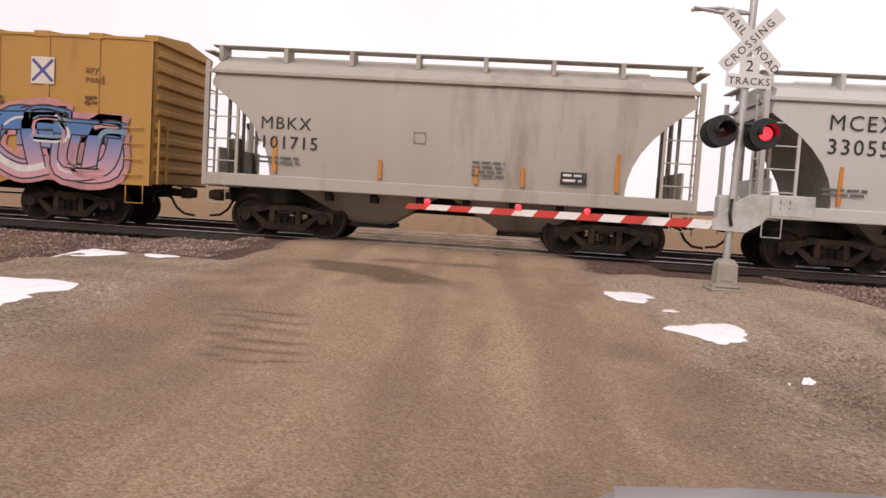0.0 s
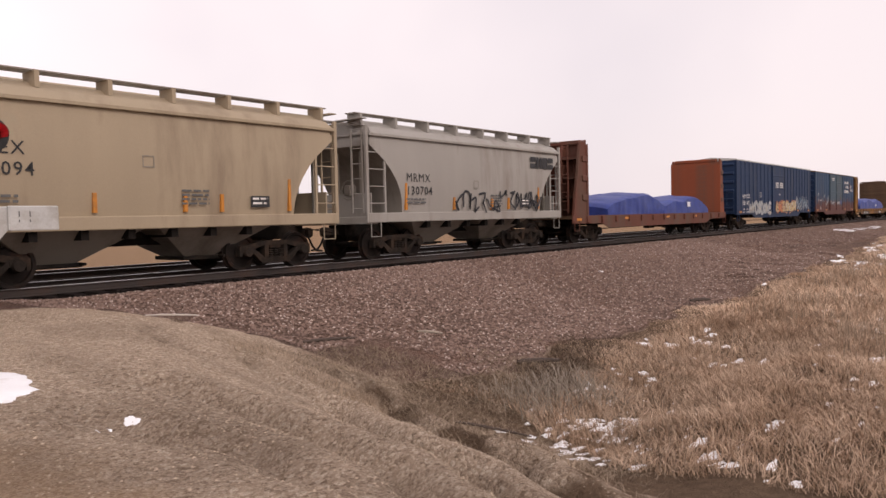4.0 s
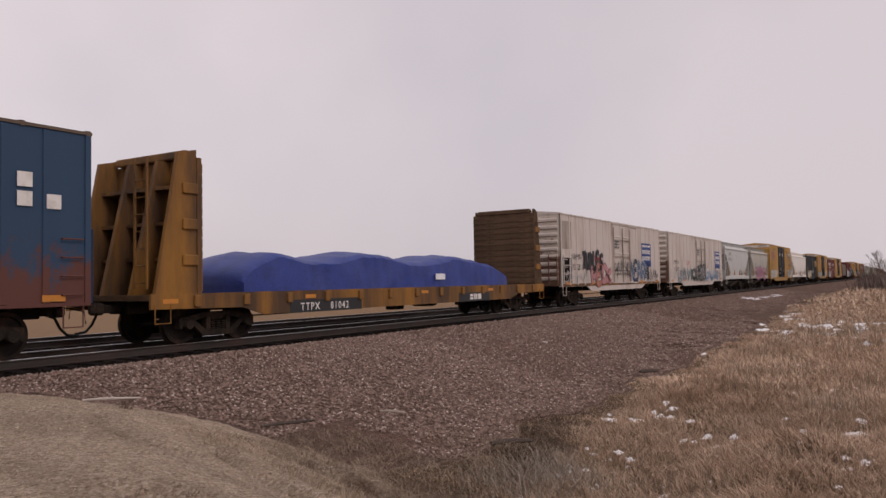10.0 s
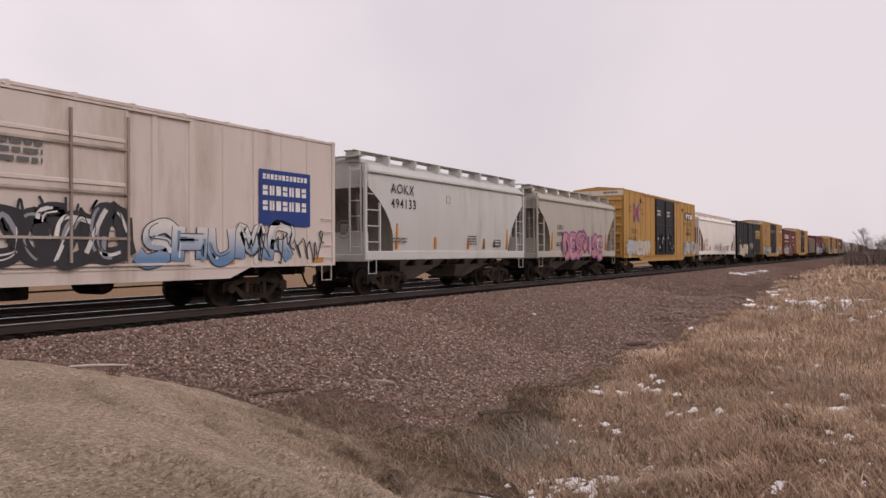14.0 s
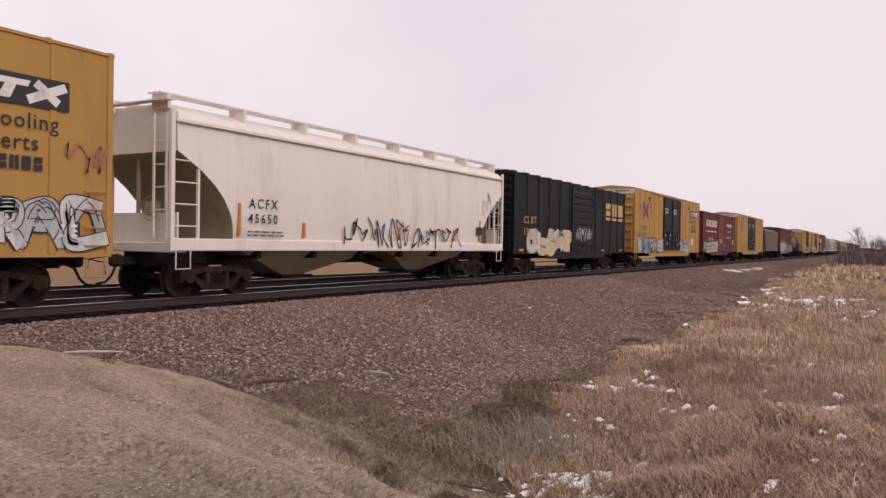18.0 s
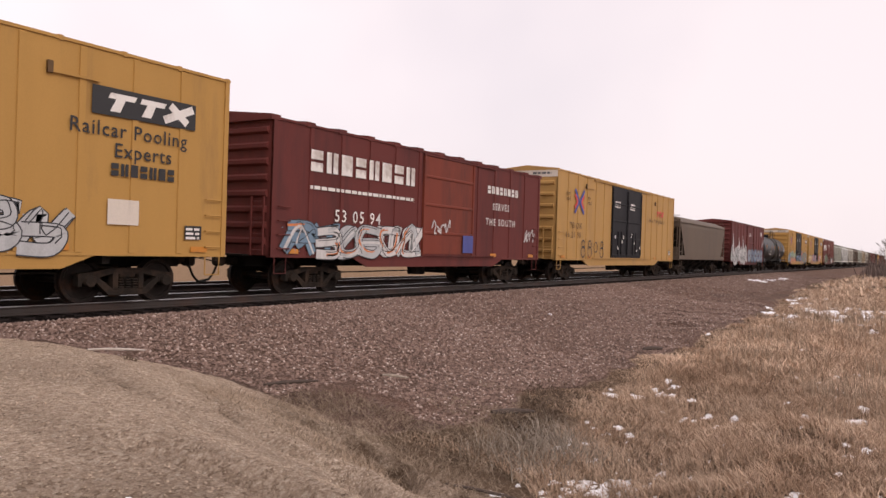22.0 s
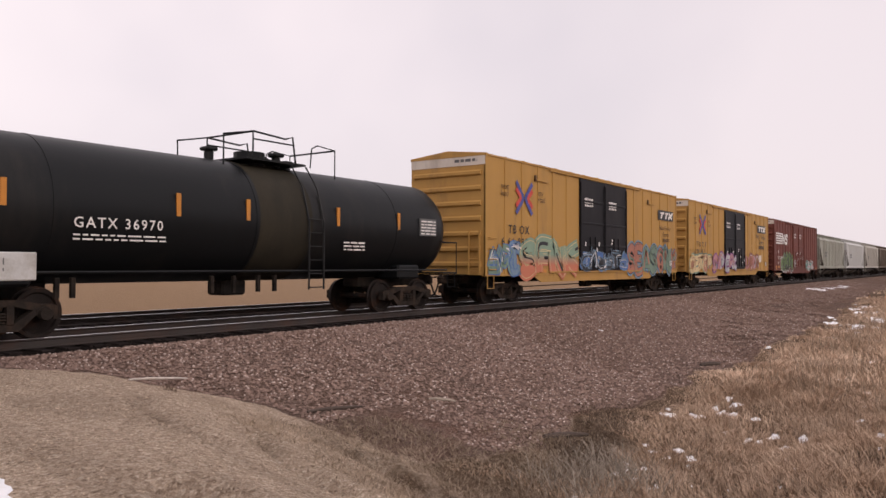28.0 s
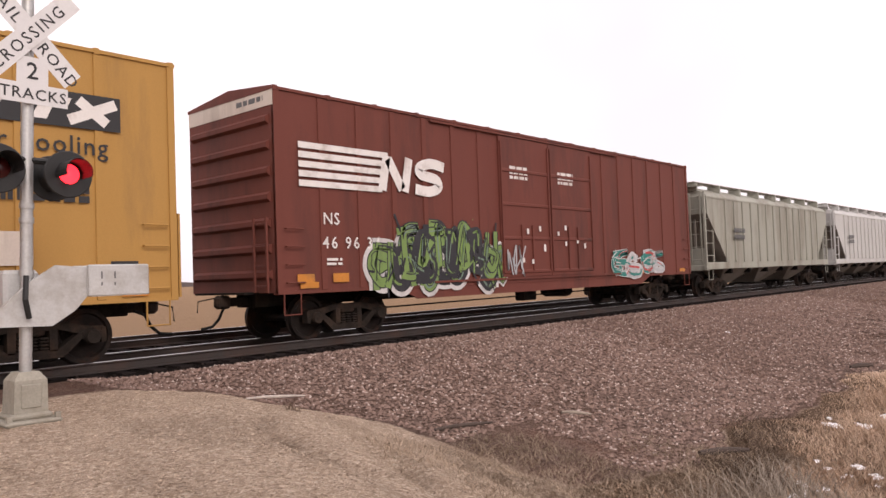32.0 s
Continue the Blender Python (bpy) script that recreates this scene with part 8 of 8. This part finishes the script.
scrawl(c, YH - 0.024, 1.4, 4.7, 1.15, 1.95, SPRAY["black"], 0.05, 9, 86)
scrawl(c, YH - 0.02, 6.4, 7.8, 2.5, 3.4, SPRAY["silver"], 0.04, 4, 84)
p = part("data_panel", Shape().box(5.9, 6.4, YH - 0.022, YH - 0.018, 1.7, 2.0), MAT["ink_black"], c)
# 18 black boxcar
c = couple(boxcar("boxcar", "black boxcar with gold letters and white graffiti", 15.5, 4.42, MAT["black"], ribs=12, end_ribs=9, door=(-1.1, 1.9, 1, MAT["black"], "louvre"), bumps=True), 251.1, 15.5)
letters("CS XT", 0.32, MAT["ink_gold"], c, -6.8, YR, 2.3, 1.15)
letters("136 106", 0.32, MAT["ink_gold"], c, -6.8, YR, 1.8, 1.1)
blocks(c, 4.15, 3.05, 3, 1.12, 0.68, MAT["ink_gold"], YR, 0.28)
for i in range(3):
    part("gold_underline", Shape().box(4.15 + 1.12 * i, 4.95 + 1.12 * i, YR - 0.003, YR, 2.8, 2.95), MAT["ink_gold"], c)
graffiti(c, YR, -6.2, -1.3, 1.05, 2.0, 5, ["cream", "white"], "silver", ["silver", "cream"], 90, 1.2, back="cream")
scrawl(c, YR - 0.09, -0.7, 1.75, 1.6, 2.3, SPRAY["silver"], 0.05, 12, 91)
# 19 pool boxcar
c = pool_boxcar(268.6, 18.7, ("TB OX", "66 0050"), "plate", 92)
graffiti(c, YR, -8.5, -5.7, 1.0, 2.0, 4, ["white", "sky"], "black", ["sky"], 93, 1.0)
graffiti(c, YR, -5.6, -2.4, 1.0, 1.95, 5, ["black", "white"], "black", ["white"], 94, 1.3)
graffiti(c, YR, 2.8, 5.4, 1.0, 2.0, 3, ["silver"], "black", [], 95, 0.8)
# 20 red boxcar
c = couple(boxcar("boxcar", "rust-red boxcar with white lettering and graffiti", 15.5, 4.45, MAT["maroon"], ribs=12, end_ribs=8, door=(-1.1, 2.15, 1, MAT["red"], "panel"), bumps=True, refl=True), 288.75, 15.5)
blocks(c, -6.4, 3.25, 8, 0.62, 0.56, MAT["ink_white"], YR, 0.25)
bars(c, MAT["ink_white"], -6.4, YR, 2.78, 4.8, 1, 0.09, 0.05, seed=14)
letters("53 05 94", 0.34, MAT["ink_white"], c, -5.4, YR, 1.97, 1.25)
blocks(c, 3.2, 3.42, 8, 0.32, 0.28, MAT["ink_white"], YR, 0.3)
letters("SERVES", 0.26, MAT["ink_white"], c, 3.6, YR, 2.83, 1.25)
letters("THE SOUTH", 0.26, MAT["ink_white"], c, 3.1, YR, 2.25, 1.3)
graffiti(c, YR, -7.3, -1.3, 1.0, 1.95, 6, ["sky", "white", "silver"], "black", ["silver", "white", "orange"], 96, 1.2)
scrawl(c, YR - 0.06, -0.6, 0.5, 1.8, 2.3, SPRAY["white"], 0.05, 4, 97)
scrawl(c, YR - 0.004, 6.3, 7.3, 1.7, 2.2, SPRAY["white"], 0.05, 4, 98)
part("painted_patch", Shape().box(1.4, 2.1, YR - 0.06, YR - 0.056, 1.2, 1.8), MAT["ink_blue"], c)
# 21 pool boxcar, paler
c = pool_boxcar(306.1, 18.8, ("TB OX", "66 21 93"), "red", 100, True)
for i, (x, two) in enumerate(((-6.25, True), (-5.4, True), (-4.6, False), (-3.75, True))):
    tag_ = Shape()
    for k, (cz, rr) in enumerate(((1.38, 0.25), (1.76, 0.17)) if two else ((1.62, 0.24),)):
        ribbon(tag_, [(x + rr * math.cos(a + i) * (1.1 if k else 1.0), cz + rr * math.sin(a + i)) for a in np.linspace(0, 6.1, 20)], 0.055, YR - 0.004 - 0.0004 * k)
    part("graffiti_tag", tag_, SPRAY["black"], c)

# 22 grey-brown open-top style hopper
c = couple(hopper("hopper", "dull grey-brown hopper car with five outlets", 13.7, MAT["dullgrey"], 3.95, boards=False, dark=MAT["under"], curved=False, bays=5, cut=1.2, ribs=0, refl=False), 326.65, 13.7)
# 23 maroon boxcar with white graffiti
c = couple(boxcar("boxcar", "maroon boxcar with large white and blue graffiti", 16.0, 4.45, MAT["maroon"], ribs=12, end_ribs=8, door=(-1.2, 2.0, 1, MAT["maroon"], "panel"), bumps=True, refl=False), 343.2, 16.0)
graffiti(c, YR - 0.03, -7.9, -1.3, 0.98, 2.3, 9, ["white"], "black", ["black", "white"], 110, 1.8, back="white")
for x, zt, w_ in ((-7.5, 3.6, 0.7), (-5.0, 3.2, 0.6), (-3.2, 3.4, 0.55)):
    part("graffiti_spike", Shape().add([(x, YR - 0.04, 1.6), (x + w_, YR - 0.04, 1.5), (x + w_ * 0.5, YR - 0.04, 2.5), (x - 0.1, YR - 0.04, zt)], [(0, 1, 2, 3)]), SPRAY["white"], c)
bars(c, MAT["ink_white"], -0.4, YR - 0.06, 3.6, 0.8, 3, 0.05, 0.07, seed=21)
bubbles(c, YR - 0.058, -0.9, 7.1, 0.98, 2.15, 5, 111)
scrawl(c, YR - 0.004, 6.8, 7.8, 2.4, 3.3, SPRAY["silver"], 0.06, 5, 112)
part("painted_mark", Shape().lathe_y([(0.27, YR - 0.003), (0.27, YR)], 6.34, 3.74, 20), MAT["ink_white"], c, "white round mark")
part("painted_patch", Shape().box(6.8, 7.25, YR - 0.003, YR, 1.85, 2.1), MAT["orange"], c)
# 24 tank car
c = couple(tankcar("tank_car", "black tank car with top platform and white number", 15.2, MAT["tank"]), 360.3, 15.2)
letters("GATX 36970", 0.2, MAT["ink_white"], c, -4.5, -1.432, 2.02, 1.25)
bars(c, MAT["ink_white"], -4.5, -1.425, 1.87, 1.9, 2, 0.03, 0.05, seed=4)
bars(c, MAT["ink_white"], 2.6, -1.425, 1.9, 0.8, 3, 0.04, 0.05, seed=5)
p = part("data_panel", Shape().box(5.8, 6.6, -1.45, -1.41, 2.2, 2.7), MAT["ink_grey"], c)
bars(p, MAT["ink_white"], 5.85, -1.454, 2.6, 0.7, 5, 0.04, 0.05, seed=6)
# 25-26 pool boxcars
c = pool_boxcar(377.1, 18.9, ("TB OX", "6 66 895"), "small", 120)
graffiti(c, YR, -9.3, -7.2, 1.0, 2.15, 3, ["sky", "mint"], "blue", ["white", "sky"], 121, 1.0)
graffiti(c, YR, -7.2, -2.5, 1.0, 2.15, 4, ["mint_salmon"], "cream", ["mint_salmon", "black"], 122, 0.7, back="mint_salmon", word="SFNK")
graffiti(c, YR - 0.056, -2.4, 2.4, 1.15, 2.0, 6, ["blue", "black"], "sky", ["sky", "white"], 123, 1.4)
graffiti(c, YR, 2.6, 9.4, 1.0, 2.25, 7, ["mint", "salmon", "mint"], "black", ["mint", "salmon"], 124, 0.8, back="sky", word="SEASONY")
c = pool_boxcar(398.05, 19.0, ("T B O X", "6 70 58 3"), "plate", 130)
graffiti(c, YR, -9.3, -5.3, 1.0, 2.0, 5, ["cream", "salmon"], "cream", ["salmon", "cream"], 131, 1.1, back="mint")
graffiti(c, YR, -5.0, -2.5, 1.05, 2.0, 3, ["silver", "pink"], "purple", ["pink", "ash"], 132, 1.2, back="purple", word="SIP")
graffiti(c, YR - 0.056, -2.4, 0.2, 1.1, 2.0, 3, ["silver", "pink"], "purple", ["pink", "ash"], 134, 1.2, back="purple", word="ERK")
graffiti(c, YR, 2.7, 6.5, 1.1, 2.1, 4, ["pink", "salmon"], "black", ["white", "salmon"], 133, 1.2, word="UBOR")
# 27 brown-red boxcar with white striped mark
c = couple(boxcar("boxcar", "brown-red boxcar with white striped mark and green graffiti", 18.6, 5.0, MAT["brown"], ribs=18, end_ribs=7, door=(-2.3, 2.3, 2, MAT["brown"], "plug"), band=True), 419.1, 18.6)
for i in range(5):
    z = 3.1 + i * 0.19
    part("mark_stripe", Shape().box(-8.75, -6.5 + 0.05 * i, YR - 0.003, YR, z, z + 0.125), MAT["ink_white"], c)
for pts in ([(-6.5, 3.15), (-6.34, 3.92)], [(-6.3, 3.85), (-5.88, 3.2)], [(-5.8, 3.15), (-5.64, 3.92)],
            smooth_line([(-4.45, 3.8), (-4.9, 3.86), (-5.3, 3.74), (-5.25, 3.58), (-4.75, 3.5), (-4.65, 3.32), (-5.0, 3.2), (-5.45, 3.24)], False, 5)):
    ns_ = Shape()
    ribbon(ns_, pts, 0.24, YR - 0.008)
    part("logo_block", ns_, MAT["ink_white"], c)
letters("NS", 0.25, MAT["ink_white"], c, -8.18, YR, 2.36, 1.1)
letters("46 96 34", 0.25, MAT["ink_white"], c, -8.2, YR, 1.87, 1.3)
bars(c, MAT["ink_white"], -8.1, YR, 1.62, 0.4, 2, 0.05, 0.04, seed=15)
graffiti(c, YR, -6.9, -2.2, 0.95, 2.05, 9, ["green", "black"], "black", ["mint", "green"], 140, 1.9, back="white")
graffiti(c, YR - 0.008, -6.0, -2.6, 1.2, 2.5, 7, ["green", "black"], "black", ["mint", "green"], 142, 1.9)
scrawl(c, YR - 0.06, -2.1, -1.3, 1.1, 2.0, SPRAY["silver"], 0.05, 4, 143)
graffiti(c, YR, 3.5, 7.0, 1.0, 1.85, 4, ["teal", "silver"], "white", ["red", "teal"], 141, 1.5)
for x in (-8.85, -7.95):
    part("reflector", Shape().box(x, x + 0.42, YR - 0.004, YR, 1.18, 1.36), MAT["orange"], c)
# 28 on: weathered grain hoppers and the cars behind them
TAIL = [("greengrey", 16.3), ("lightgrey", 16), ("grey", 16), ("dullgrey", 16), ("greengrey", 16), ("tan", 15), ("grey", 15), ("dullgrey", 15)]
front = 439.3
for k, (mt, L) in enumerate(TAIL):
    c = couple(hopper("covered_hopper", "weathered ribbed grey grain hopper with three outlets", L, MAT[mt], 4.28, curved=False, ribs=14, bays=3, cut=1.9, refl=False), front, L)
    bars(c, MAT["ink_grey"], -5.5, YH - 0.07, 2.6, 1.2, 2, 0.18, 0.1, seed=k)
    front += L + 1.7
for k, mt in enumerate(("maroon", "brown", "black", "yellow", "maroon", "brown", "dullgrey", "maroon")):
    couple(boxcar("boxcar", "weathered boxcar far back in the train", 16.0, 4.5, MAT[mt], ribs=12, end_ribs=6, door=(-1.4, 1.6, 1, MAT[mt], "panel"), refl=False), front, 16.0)
    front += 17.6


# ---- ties of the near track, one by one, the rest joined ----
tie = Shape().box(-0.115, 0.115, -1.32, 1.32, -0.36, -0.168, 0.012).mesh("tie", MAT["tie"])
rt = random.Random(3)
for i in range(230):
    x = 0.2 + i * 0.5
    part("tie", tie, None, TRACK, m=pose(x + rt.uniform(-0.03, 0.03), rt.uniform(-0.06, 0.06), rt.uniform(-0.012, 0.006), 0, 0, rt.uniform(-1, 1)))
s = Shape()
for x in [*np.arange(-60, -10.4, 0.5), *np.arange(115.2, 260, 0.5)]:
    s.box(x - 0.115, x + 0.115, -1.32, 1.32, -0.36, -0.168)
tagged(part("tie_row", s, MAT["tie"], TRACK), kind="stuff")
s = Shape()
for x in [*np.arange(-60, -10.4, 0.5), *np.arange(0.2, 200, 0.5)]:
    s.box(x - 0.115, x + 0.115, -1.32, 1.32, -0.36, -0.168)
tagged(part("tie_row", s, MAT["tie"], TRACK_FAR), kind="stuff")


# ---- movement ----
def motions():
    times = [0, 2, 4, 6, 8, 10, 12, 14, 16, 18, 20, 22, 24, 26, 28, 30, 32]
    for car, at_ in TRAIN:
        walk(car, [(t, pose(at_ - run(t), RAIL_Y, 0)) for t in times])
    # wheels roll while their car is near the crossing
    places = {car.name: at_ for car, at_ in TRAIN}
    steps = [i * 0.04 for i in range(801)]
    for wheel, car, off in WHEELS:
        m0 = wheel.matrix_basis.copy()
        near = [t for t in steps if -16 < places[car.name] - run(t) < 24]
        if len(near) < 3:
            continue
        rows = [(t, m0 @ pose(0, 0, 0, 0, -math.degrees(run(t) / WHEEL_R), 0)) for t in near]
        if near[0] > 0:
            rows.insert(0, (0, rows[0][1]))
        if near[-1] < 31.9:
            rows.append((32, rows[-1][1]))
        walk(wheel, rows)


motions()
